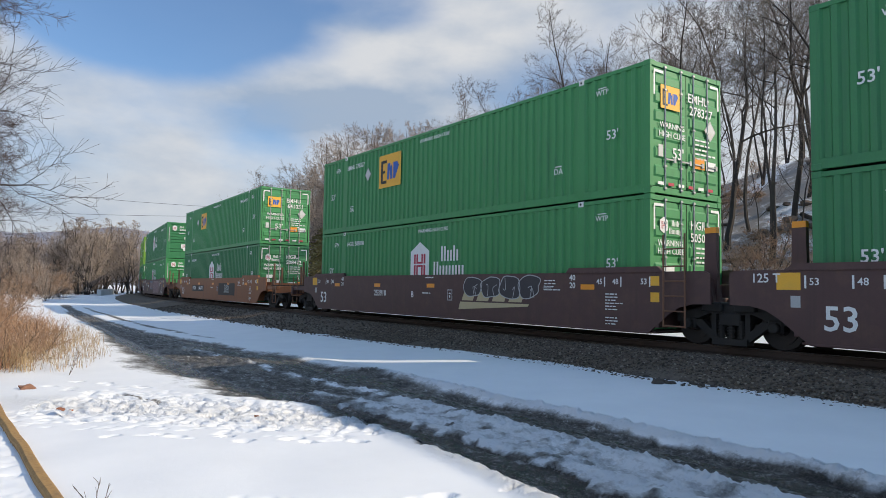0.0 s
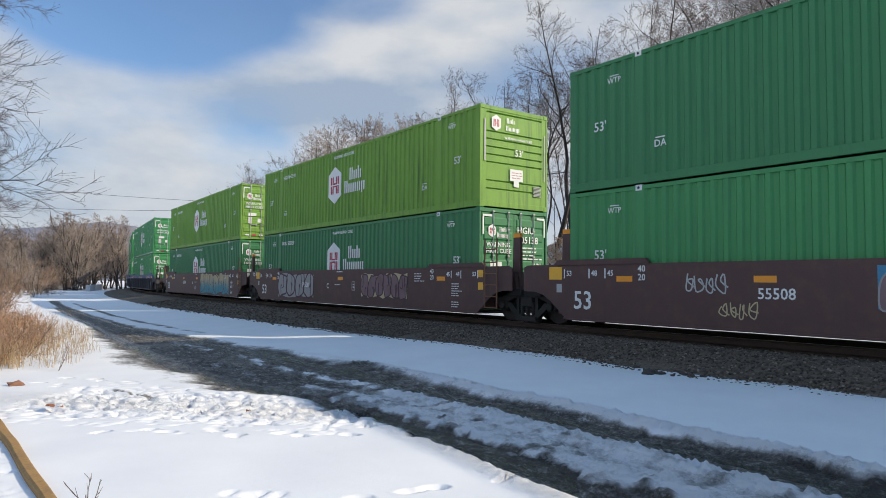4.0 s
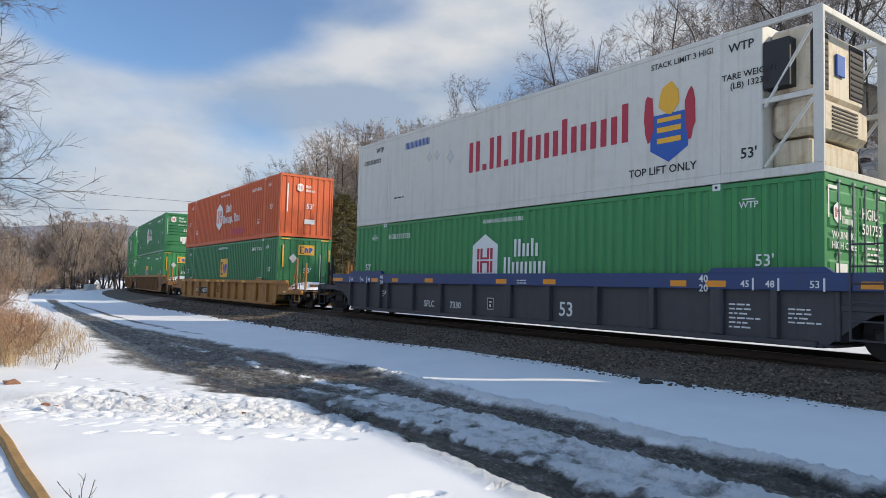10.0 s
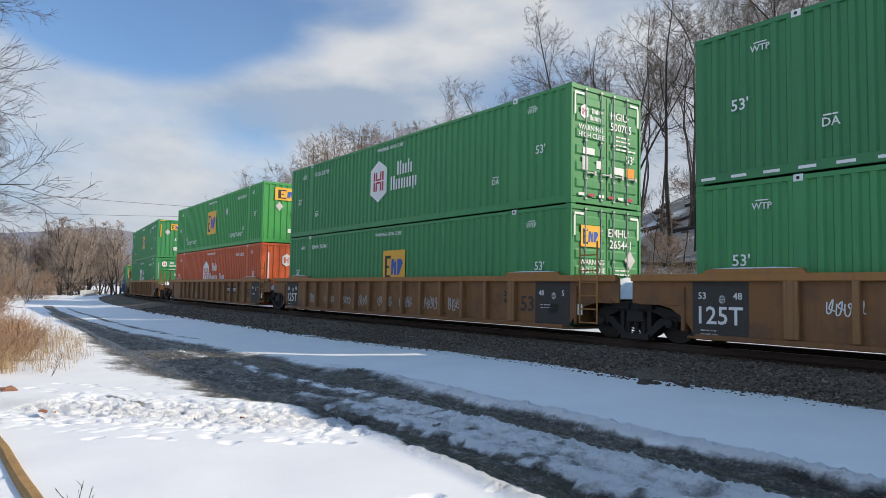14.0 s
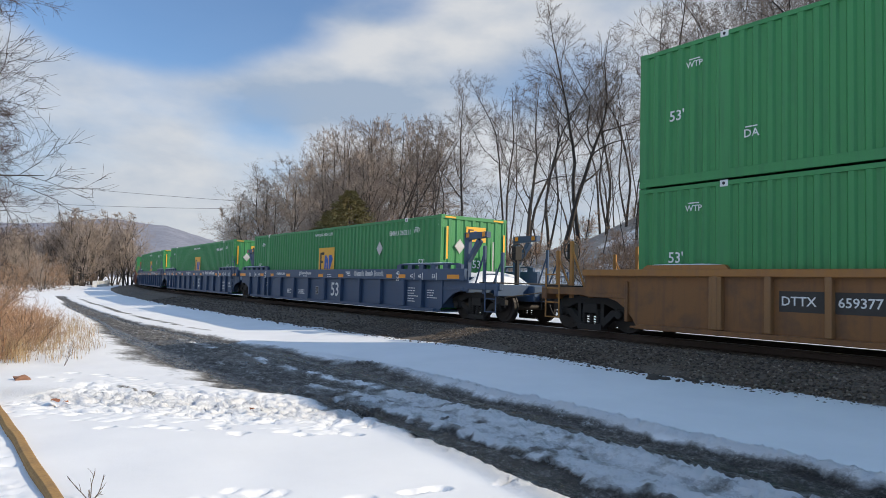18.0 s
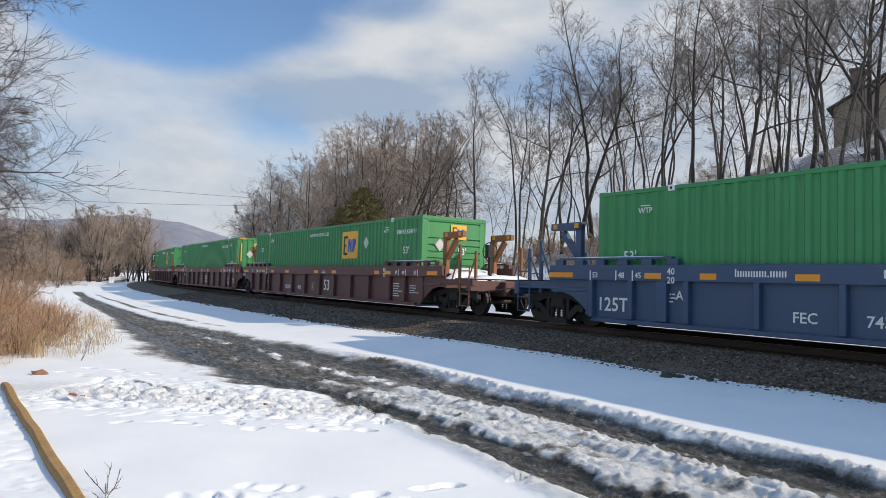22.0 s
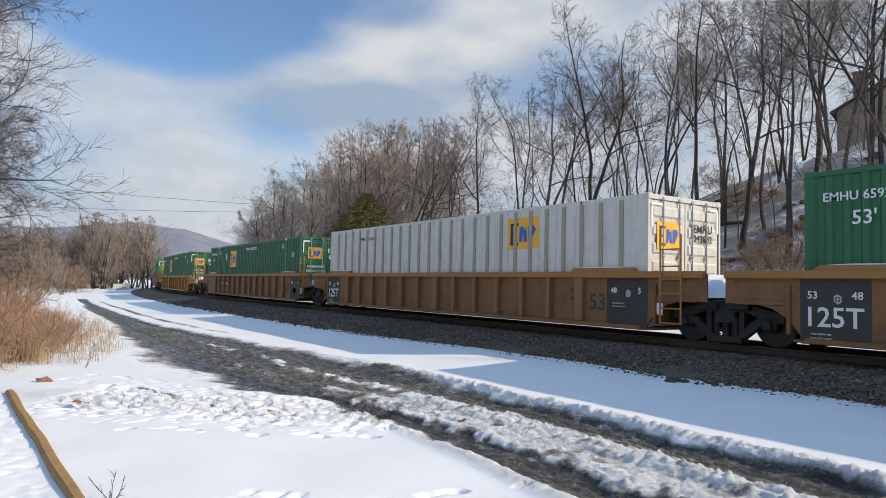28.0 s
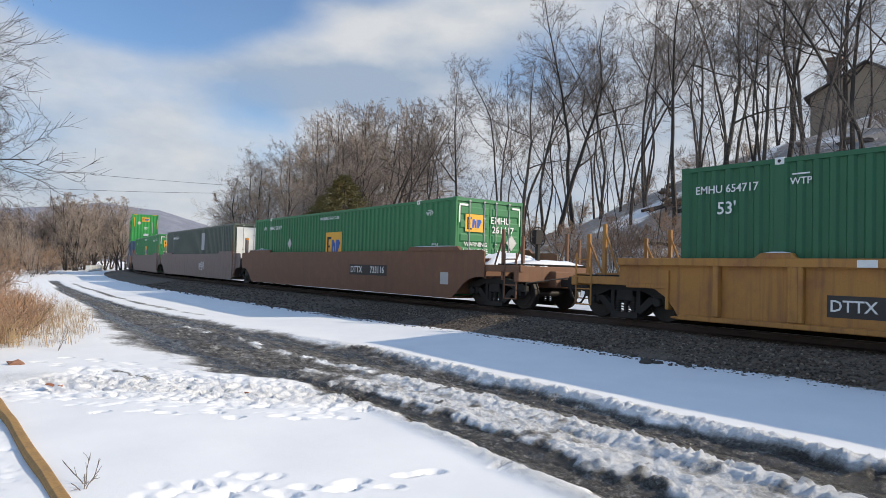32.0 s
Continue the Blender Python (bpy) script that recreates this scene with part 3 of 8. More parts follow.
    me.loops.foreach_set("vertex_index", faces.ravel().astype(np.int32))
    me.polygons.add(len(faces))
    me.polygons.foreach_set("loop_start", np.arange(0, faces.size, 4, dtype=np.int32))
    me.polygons.foreach_set("use_smooth", np.ones(len(faces), bool))
    me.update(calc_edges=True)
    for name, values in (("mud", mud), ("wet", wet), ("churn", churn), ("litter", np.clip(thinness * 0.7 + litter + wild, 0, 1))):
        at = me.attributes.new(name, "FLOAT", "POINT")
        at.data.foreach_set("value", values.astype(np.float32))
    me.materials.append(ground_material())
    ob = new("ground", me)
    tagged(ob, "snow-covered ground with a muddy rutted track and boot prints", "ground", kind="structure")


def ground_material():
    m = bpy.data.materials.new("snow_and_mud")
    m.use_nodes = True
    nt = m.node_tree
    link = nt.links.new
    bsdf = nt.nodes["Principled BSDF"]
    geo = node(nt, "ShaderNodeNewGeometry")

    along_road = node(nt, "ShaderNodeMapping")
    along_road.inputs["Scale"].default_value = (0.55, 1.0, 1.0)
    link(geo.outputs["Position"], along_road.inputs["Vector"])

    def noise_of(scale, detail=6.0, rough=0.6, drawn=False):
        n = node(nt, "ShaderNodeTexNoise", Scale=scale, Detail=detail, Roughness=rough)
        link(along_road.outputs["Vector"] if drawn else geo.outputs["Position"], n.inputs["Vector"])
        return n.outputs["Fac"]

    def ramp(source, *stops):
        r = node(nt, "ShaderNodeValToRGB")
        while len(r.color_ramp.elements) < len(stops):
            r.color_ramp.elements.new(0.5)
        for e, (p, c) in zip(r.color_ramp.elements, stops):
            e.position, e.color = p, (*c, 1)
        link(source, r.inputs["Fac"])
        return r.outputs["Color"]

    def mix(f, a, b):
        x = node(nt, "ShaderNodeMix", data_type="RGBA")
        link(f, x.inputs["Factor"])
        link(a, x.inputs["A"])
        link(b, x.inputs["B"])
        return x.outputs["Result"]

    def math_of(op, a, b, clamp=True):
        x = node(nt, "ShaderNodeMath", operation=op, use_clamp=clamp)
        for k, v in enumerate((a, b)):
            if isinstance(v, float):
                x.inputs[k].default_value = v
            else:
                link(v, x.inputs[k])
        return x.outputs[0]

    mud, wet, churn, litter = (node(nt, "ShaderNodeAttribute", attribute_name=k).outputs["Fac"] for k in ("mud", "wet", "churn", "litter"))
    snow = ramp(noise_of(0.9), (0.3, (0.755, 0.762, 0.78)), (0.7, (0.815, 0.82, 0.832)))
    grain = noise_of(30.0, 6.0, 0.7)
    lumps = math_of("ADD", math_of("MULTIPLY", noise_of(8.0, 9.0, 0.72, True), 0.6), math_of("MULTIPLY", grain, 0.4))
    soaked = math_of("SUBTRACT", lumps, math_of("MULTIPLY", wet, 0.055), False)
    earth = ramp(soaked, (0.40, (0.016, 0.014, 0.012)), (0.475, (0.072, 0.064, 0.056)), (0.545, (0.185, 0.172, 0.155)), (0.62, (0.50, 0.495, 0.49)))
    slush = ramp(grain, (0.35, (0.14, 0.135, 0.125)), (0.62, (0.58, 0.58, 0.58)))
    leaves = ramp(noise_of(3.0, 9.0, 0.75), (0.3, (0.045, 0.035, 0.028)), (0.6, (0.16, 0.115, 0.075)))
    f_mud = node(nt, "ShaderNodeMapRange")
    for k, v in zip(("From Min", "From Max"), (0.46, 0.72)):
        f_mud.inputs[k].default_value = v
    gate = math_of("MULTIPLY", math_of("ADD", mud, math_of("MULTIPLY", churn, 0.25)), 5.0)
    grit = math_of("MULTIPLY", math_of("SUBTRACT", lumps, 0.5, False), 1.9, False)
    edge = math_of("ADD", mud, math_of("MULTIPLY", grit, gate, False), False)
    link(edge, f_mud.inputs["Value"])
    f_slush = node(nt, "ShaderNodeMapRange")
    for k, v in zip(("From Min", "From Max"), (0.16, 0.42)):
        f_slush.inputs[k].default_value = v
    link(edge, f_slush.inputs["Value"])
    f_lit = node(nt, "ShaderNodeMapRange")
    for k, v in zip(("From Min", "From Max", "To Max"), (0.54, 0.80, 0.8)):
        f_lit.inputs[k].default_value = v
    link(math_of("MULTIPLY", math_of("ADD", litter, 0.15), math_of("ADD", math_of("MULTIPLY", noise_of(1.6, 9.0, 0.78), 1.6), 0.05)), f_lit.inputs["Value"])
    colour = mix(f_lit.outputs["Result"], mix(f_mud.outputs["Result"], mix(f_slush.outputs["Result"], snow, slush), earth), leaves)
    link(colour, bsdf.inputs["Base Color"])
    rough = node(nt, "ShaderNodeMapRange")
    for k, v in zip(("From Min", "From Max", "To Min", "To Max"), (0.35, 0.8, 0.75, 0.22)):
        rough.inputs[k].default_value = v
    link(math_of("MULTIPLY", wet, f_mud.outputs["Result"]), rough.inputs["Value"])
    link(rough.outputs["Result"], bsdf.inputs["Roughness"])
    bump = node(nt, "ShaderNodeBump", Strength=0.9, Distance=0.05)
    amount = math_of("ADD", math_of("ADD", math_of("MULTIPLY", f_mud.outputs["Result"], 0.5), 0.08), math_of("MULTIPLY", churn, 1.5), False)
    link(math_of("ADD", math_of("MULTIPLY", noise_of(26.0, 10.0, 0.76), amount, False), math_of("MULTIPLY", noise_of(5.0), 0.10), False), bump.inputs["Height"])
    link(bump.outputs["Normal"], bsdf.inputs["Normal"])
    return m


make_ground()


# ---- track ----
def strip(rows, closed=True):
    """A skin over rows of points."""
    pts = [p for r in rows for p in r]
    n = len(rows[0])
    faces = []
    for i in range(len(rows) - 1):
        for j in range(n if closed else n - 1):
            k = (j + 1) % n
            faces.append((i * n + j, i * n + k, (i + 1) * n + k, (i + 1) * n + j))
    if closed:
        faces += [tuple(range(n))[::-1], tuple(range((len(rows) - 1) * n, len(rows) * n))]
    return pts, faces


def swept(profile, stations, closed=True):
    rows = []
    for s in stations:
        r = []
        for side, z in profile:
            x, y, h = along(s, side)
            r.append((x, y, z))
        rows.append(r)
    return strip(rows, closed)


def make_track():
    far = list(np.arange(-230, -45, 5.0)) + list(np.arange(-45, 10, 2.5)) + [20, 40, 60]
    track = tagged(new("railway_track"), "single railway track on dark crushed stone", "track", kind="structure")
    for side in (-0.7525, 0.7525):
        a = side
        foot = [(a - 0.07, RAIL - 0.17), (a + 0.07, RAIL - 0.17), (a + 0.07, RAIL - 0.155), (a + 0.012, RAIL - 0.13), (a + 0.012, RAIL - 0.045),
                (a + 0.037, RAIL - 0.035), (a + 0.037, RAIL - 0.006), (a - 0.037, RAIL - 0.006), (a - 0.037, RAIL - 0.035), (a - 0.012, RAIL - 0.045),
                (a - 0.012, RAIL - 0.13), (a - 0.07, RAIL - 0.155)]
        rail = part("rail", swept(foot, far), RAIL_STEEL, track, "rust-brown steel rail")
        part("rail_head", swept([(a - 0.034, RAIL - 0.0055), (a + 0.034, RAIL - 0.0055), (a + 0.030, RAIL), (a - 0.030, RAIL)], far), RAIL_TOP, rail, "polished running surface")
    bm = bmesh.new()
    soft_box(bm, -0.115, 0.115, -1.3, 1.3, RAIL - 0.35, RAIL - 0.172, 0.01)
    tie = part("tie", bm, TIE, track)
    s, k = -110.0, 0
    while s < 12:
        o = tie if k == 0 else again(tie, track)
        x, y, h = along(s)
        o.matrix_basis = Matrix.Translation((x, y, 0)) @ Matrix.Rotation(h + random.uniform(-0.01, 0.01), 4, "Z")
        s += 0.53
        k += 1
    # ballast: a shouldered bed, then loose stones over its near slope
    bed = tagged(new("ballast_bed"), "dark grey crushed stone ballast, snow lying against its foot", "ballast", kind="structure")
    st = list(np.arange(-230, -60, 4.0)) + list(np.arange(-60, -24, 0.6)) + list(np.arange(-24, 6, 0.25)) + [8, 12, 30, 60]
    rows = []
    for s in st:
        wide = float(np.interp(s, (-60, -22, -17, -13, 10), (3.75, 3.6, 3.3, 2.9, 2.75)))
        wide += 0.16 * noise.noise((s * 0.45, 3.1, 0)) + 0.10 * noise.noise((s * 1.7, 7.7, 0)) + (0.05 * noise.noise((s * 5, 1.7, 0)))
        prof = [(-wide, 0.06), (-wide + 0.05, 0.13), (-2.35, 0.30), (-1.85, 0.455), (-1.3, 0.475), (-0.9, 0.46), (0, 0.455), (0.9, 0.46), (1.85, 0.455), (2.6, 0.3), (3.2, 0.1)]
        r = []
        for j, (side, z) in enumerate(prof):
            x, y, h = along(s, side)
            r.append((x, y, z + (0.02 * noise.noise((s * 2.1, side * 2.1, 0)) if 0 < j < 10 else 0)))
        rows.append(r)
    part("stone_bed", strip(rows, False), ballast_material(), bed)
    stones(bed)


def ballast_material():
    # the dark spots paint the shade in the gaps between stones
    m = material("crushed_stone", (0.150, 0.118, 0.090), 0.9, spots=(0.040, 0.031, 0.025), spot_amount=0.9, spot_scale=16, grain=14, grain_amount=0.35, bump=1.0, bump_scale=22)
    return m


def stones(bed):
    """Loose stones, joined: past counting."""
    rng = random.Random(11)
    shapes = []
    for k in range(6):
        t = bmesh.new()
        bmesh.ops.create_icosphere(t, subdivisions=1, radius=1.0)
        for v in t.verts:
            v.co *= rng.uniform(0.7, 1.15)
            v.co.z *= 0.75
        t.verts.ensure_lookup_table()
        shapes.append((np.array([v.co[:] for v in t.verts]), [[v.index for v in f.verts] for f in t.faces]))
        t.free()
    pts, faces, n = [], [], 0
    for k in range(21000):
        s = rng.uniform(-20, -1) if k < 17000 else rng.uniform(-46, -20)
        wide = float(np.interp(s, (-60, -22, -17, -13, 10), (3.75, 3.6, 3.3, 2.9, 2.75)))
        side = -rng.uniform(1.0, wide + 0.02) if rng.random() < 0.97 else -rng.uniform(wide, wide + 0.35)
        z = float(np.interp(-side, (0.9, 1.85, 2.35, wide - 0.05, wide + 0.4), (0.47, 0.455, 0.30, 0.13, 0.13)))
        r = rng.uniform(0.014, 0.034) * (1 if s > -20 else 1.4)
        x, y, h = along(s, side)
        base, fs = shapes[k % 6]
        a = rng.uniform(0, 6.28)
        c, d = math.cos(a), math.sin(a)
        q = base * r
        pts.append(np.stack((q[:, 0] * c - q[:, 1] * d + x, q[:, 0] * d + q[:, 1] * c + y, q[:, 2] + z + r * 0.25), 1))
        faces += [[i + n for i in f] for f in fs]
        n += len(base)
    m = bpy.data.materials.new("loose_stone")
    m.use_nodes = True
    nt = m.node_tree
    g = node(nt, "ShaderNodeNewGeometry")
    r = node(nt, "ShaderNodeValToRGB")
    r.color_ramp.elements.new(0.9)
    for e, (p, c) in zip(r.color_ramp.elements, ((0.0, (0.035, 0.027, 0.021)), (0.9, (0.155, 0.120, 0.090)), (1.0, (0.30, 0.26, 0.21)))):
        e.position, e.color = p, (*c, 1)
    nt.links.new(g.outputs["Random Per Island"], r.inputs["Fac"])
    nt.links.new(r.outputs["Color"], nt.nodes["Principled BSDF"].inputs["Base Color"])
    nt.nodes["Principled BSDF"].inputs["Roughness"].default_value = 0.9
    ob = part("loose_stones", (np.concatenate(pts).tolist(), faces), m, bed)
    tagged(ob, kind="stuff")


make_track()


# ---- the train ----
HALF, WIDE, TALL = 8.075, 1.295, 2.896
LOW, HIGH = 0.875, 3.785                      # heights of the two container floors
KNOT_T = np.array((0.0, 4, 8, 12, 16, 20, 24, 28, 32))
KNOT_U = np.array((0.0, 61.55, 122.28, 182.65, 243.43, 303.93, 365.16, 425.18, 485.39))
KNOT_V = np.gradient(KNOT_U, KNOT_T)


def rolled(t):
    """Metres that the train has gone at t seconds."""
    j = min(max(int(np.searchsorted(KNOT_T, t)) - 1, 0), 7)
    h = KNOT_T[j + 1] - KNOT_T[j]
    q = (t - KNOT_T[j]) / h
    return float((2 * q**3 - 3 * q**2 + 1) * KNOT_U[j] + (q**3 - 2 * q**2 + q) * h * KNOT_V[j] + (-2 * q**3 + 3 * q**2) * KNOT_U[j + 1] + (q**3 - q**2) * h * KNOT_V[j + 1])


def stand(s, reach, z=0.0):
    """The pose of a car whose two pivots stand on the track reach metres before and behind s."""
    ax, ay, _ = along(s + reach)
    bx, by, _ = along(s - reach)
    return Matrix.Translation(((ax + bx) / 2, (ay + by) / 2, z)) @ Matrix.Rotation(math.atan2(ay - by, ax - bx), 4, "Z")


ROLLING = []                                  # (thing, metres along the train, half its pivots' distance, height)

# -- flat marks on a side (faces the near side) or an end (faces the front) --
MARKS = {}
RECESSED = set()                              # cars whose plates lie back between ribs


def place_mark(ob, face, u, v, lift=0.0):
    if face == "side":
        ob.matrix_basis = pose(u, -WIDE - 0.006 - lift, v, 90)
    elif face == "sill":
        ob.matrix_basis = pose(u, (-1.359 if ob.parent and ob.parent.name in RECESSED else -1.409) - lift, v, 90)
    elif face == "chord":
        ob.matrix_basis = pose(u, -1.475 - lift, v, 90)
    else:
        ob.matrix_basis = pose(HALF + 0.012 + lift, u, v, 90, 0, 90)
    return ob


def writing(text, parent, face, u, v, size, mat=None, lift=0.0035, name="marking"):
    key = (text, size, mat)
    if key not in MARKS:
        c = bpy.data.curves.new("writing", "FONT")
        c.body, c.size, c.extrude, c.align_x, c.align_y = text, size * 1.38, 0.0015, "CENTER", "CENTER"
        c.resolution_u = 2
        c.offset = size * 0.016
        c.materials.append(mat or SIGN_WHITE)
        MARKS[key] = c
    o = new(name, MARKS[key])
    o.parent = parent
    return place_mark(o, face, u, v, lift)


def patch(name, outlines, mats, parent, face, u, v, lift=0.0):
    """Flat painted shapes: (outline, material index); each colour is a layer a little above the last, and a piece under the lowest."""
    base = None
    for mi, m in enumerate(mats):
        layer = [o for o, i in outlines if i == mi]
        if not layer:
            continue
        key = (name, mi, m.name)
        if key not in MARKS:
            bm = bmesh.new()
            for outline in layer:
                bm.faces.new([bm.verts.new((x, y, 0.0015 * (mi + 1))) for x, y in outline])
            if name.startswith("sprayed"):
                bmesh.ops.remove_doubles(bm, verts=bm.verts, dist=1e-5)
            me = bpy.data.meshes.new(name)
            bm.to_mesh(me)
            bm.free()
            me.materials.append(m)
            MARKS[key] = me
        o = new(name.split("/")[0] if base is None else "painted_figure", MARKS[key])
        o.parent = parent if base is None else base
        if len(layer) > 8:
            tagged(o, kind="stuff")
        if base is None:
            base = place_mark(o, face, u, v, lift)
    return base


def rect(x, y, w, h):
    return [(x - w / 2, y - h / 2), (x + w / 2, y - h / 2), (x + w / 2, y + h / 2), (x - w / 2, y + h / 2)]


def bars(word, size):
    """A word as plain upright bars, two for each letter, low or tall."""
    out, x = [], 0.0
    st, gap = size * 0.20, size * 0.15
    for ch in word:
        if ch == " ":
            x += size * 0.36
            continue
        h = size if ch.isupper() else size * 0.73
        low = -size * 0.18 if ch in "gpy" else 0.0
        first = size if ch in "bhklft" else st if ch in ".," else h
        out.append(rect(x + st / 2, (first + (low if ch == "p" else 0)) / 2, st, first - (low if ch == "p" else 0)))
        x += st + gap
        if ch not in "il.,I":
            second = size if ch == "d" else h
            out.append(rect(x + st / 2, (second + (low if ch in "gy" else 0)) / 2, st, second - (low if ch in "gy" else 0)))
            x += st + gap
    return [[(a - (x - gap) / 2, b) for a, b in o] for o in out]


def word(text, parent, face, u, v, size, mat=None, lift=0.0, name="lettering"):
    return patch(name + "/" + text + "/%.2f" % size, [(o, 0) for o in bars(text, size)], [mat or SIGN_WHITE], parent, face, u, v, lift)


def lines_of_bars(key, rows, size, parent, face, u, v, mat=None, seed=1):
    """Small print that cannot be read: rows of short bars."""
    rng = random.Random(seed)
    out = []
    for k in range(rows):
        x = 0
        for w in range(rng.randint(3, 5)):
            n = rng.uniform(1.2, 3.2) * size
            out.append((rect(x + n / 2, -k * size * 1.5, n, size * 0.55), 0))
            x += n + size * 0.5
    return patch("small_print/%s" % key, out, [mat or SIGN_WHITE], parent, face, u, v)


def hexagon(w, h):
    return [(0, h / 2), (w / 2, h * 0.29), (w / 2, -h * 0.29), (0, -h / 2), (-w / 2, -h * 0.29), (-w / 2, h * 0.29)]


def emblem_hex(parent, face, u, v, h, inner=None):
    w = h * 0.74
    red = [[(-w * 0.31, h * 0.23), (-w * 0.31, -h * 0.23), (-w * 0.09, -h * 0.23), (-w * 0.09, -h * 0.05), (w * 0.09, -h * 0.05), (w * 0.09, -h * 0.23), (w * 0.31, -h * 0.23),
            (w * 0.31, h * 0.23), (w * 0.09, h * 0.23), (w * 0.09, h * 0.06), (-w * 0.09, h * 0.06), (-w * 0.09, h * 0.23)]]
    white = [rect(-w * 0.195, 0, w * 0.035, h * 0.47), rect(w * 0.195, 0, w * 0.035, h * 0.47), rect(0, 0.005 * h, w * 0.63, h * 0.03)]
    return patch("hexagon_emblem/%.2f" % h, [(hexagon(w, h), 0)] + [(o, 1) for o in red] + [(o, 2) for o in white], [SIGN_WHITE, inner or SIGN_RED, SIGN_WHITE], parent, face, u, v)


def emblem_square(parent, face, u, v, h, wide=1.28):
    w = h * wide
    shapes = [(rect(0, 0, w, h), 0), (rect(-w * 0.36, -h * 0.02, w * 0.09, h * 0.70), 1), (rect(-w * 0.23, h * 0.29, w * 0.18, h * 0.09), 1), (rect(-w * 0.23, -h * 0.33, w * 0.18, h * 0.09), 1), (rect(-w * 0.27, -h * 0.02, w * 0.10, h * 0.07), 1),
              ([(-w * 0.12, -h * 0.27), (-w * 0.03, -h * 0.27), (w * 0.03, h * 0.22), (-w * 0.10, h * 0.22)], 2), ([(-w * 0.01, h * 0.22), (w * 0.05, h * 0.1), (w * 0.11, h * 0.22), (w * 0.13, -h * 0.27), (w * 0.03, -h * 0.27)], 2),
              ([(w * 0.16, h * 0.22), (w * 0.34, h * 0.22), (w * 0.41, h * 0.10), (w * 0.34, -h * 0.06), (w * 0.25, -h * 0.27), (w * 0.16, -h * 0.27)], 2)]
    return patch("square_emblem/%.2f/%.2f" % (h, wide), shapes, [SIGN_YELLOW, SIGN_BLACK, SIGN_BLUE], parent, face, u, v)


def diamond(parent, face, u, v, h=0.5, lift=0.0):
    return patch("placard_holder/%.2f" % h, [([(0, h / 2), (h * 0.44, 0), (0, -h / 2), (-h * 0.44, 0)], 0), ([(0, h * 0.40), (h * 0.35, 0), (0, -h * 0.40), (-h * 0.35, 0)], 1)], [SIGN_GREY, PLACARD], parent, face, u, v, lift)


# -- containers --
SHAPES = {}


def shared(key, build, mat, parent, name, label=""):
    """A part whose mesh is built once for each paint."""
    full = (key, mat.name if not isinstance(mat, (list, tuple)) else tuple(m.name for m in mat))
    if full not in SHAPES:
        ob = part(name, build(), mat, parent, label)
        SHAPES[full] = ob
        return ob
    ob = new(name, SHAPES[full].data)
    ob.parent = parent
    if label:
        tagged(ob, label)
    return ob


def corrugated(bm, a, b, z0, z1, pitch, depth, place):
    """A sheet with trapezoid folds from a to b; place(u, d, z) sets a point u along and d out."""
    n = max(1, round((b - a) / pitch))
    p = (b - a) / n
    prof = [(a, 0.0)]
    for k in range(n):
        u = a + k * p
        prof += [(u + p * 0.10, 0.0), (u + p * 0.24, -depth), (u + p * 0.62, -depth), (u + p * 0.76, 0.0)]
    prof.append((b, 0.0))
    lo = [bm.verts.new(place(u, d, z0)) for u, d in prof]
    hi = [bm.verts.new(place(u, d, z1)) for u, d in prof]
    for k in range(len(lo) - 1):
        bm.faces.new((lo[k], lo[k + 1], hi[k + 1], hi[k]))


def side_panels(sign):
    bm = bmesh.new()
    for a, b in ((-HALF + 0.14, -6.2), (-6.0, 6.0), (6.2, HALF - 0.14)):
        corrugated(bm, a, b, 0.20, TALL - 0.10, 0.275, 0.044, lambda u, d, z: (u, sign * (WIDE + d), z))
    return bm


def frame_mesh():
    bm = bmesh.new()
    for y0, y1 in ((-WIDE - 0.003, -WIDE + 0.06), (WIDE - 0.06, WIDE + 0.003)):
        soft_box(bm, -HALF + 0.1, HALF - 0.1, y0, y1, 0.02, 0.20, 0.006)
        soft_box(bm, -HALF + 0.1, HALF - 0.1, y0, y1, TALL - 0.10, TALL - 0.012, 0.006)
        for x in (-6.1, 6.1):
            soft_box(bm, x - 0.10, x + 0.10, y0, y1, 0.02, TALL - 0.03, 0.006)
        for x0, x1 in ((-HALF, -HALF + 0.14), (HALF - 0.14, HALF)):
            soft_box(bm, x0, x1, y0, y1 if y0 < 0 else y1, 0.0, TALL, 0.006)
    for x0, x1 in ((-HALF, -HALF + 0.10), (HALF - 0.06, HALF)):
        soft_box(bm, x0, x1, -WIDE, WIDE, 0.02, 0.16, 0.006)
        soft_box(bm, x0, x1, -WIDE, WIDE, TALL - 0.12, TALL - 0.01, 0.006)
    box(bm, -HALF + 0.06, HALF - 0.06, -WIDE + 0.05, WIDE - 0.05, 0.10, 0.13)
    return bm


def roof_mesh():
    bm = bmesh.new()
    n = 58
    rows = []
    for k in range(n + 1):
        x = -HALF + 0.08 + (2 * HALF - 0.16) * k / n
        z = TALL - 0.02 + (0.016 if k % 2 else 0.0)
        rows.append([bm.verts.new((x, y, z + 0.012 * (1 - (y / WIDE) ** 2))) for y in (-WIDE + 0.02, -0.6, 0.0, 0.6, WIDE - 0.02)])
    for a, b in zip(rows, rows[1:]):
        for k in range(4):
            bm.faces.new((a[k], a[k + 1], b[k + 1], b[k]))
    return bm


def casting_mesh(g):
    """A lifting casting with its dark eye pressed in."""
    bm = bmesh.new()
    y0, y1 = sorted((g * (WIDE - 0.1), g * (WIDE + 0.012)))
    soft_box(bm, -0.085, 0.085, y0, y1, TALL - 0.125, TALL + 0.004, 0.01)
    return bm


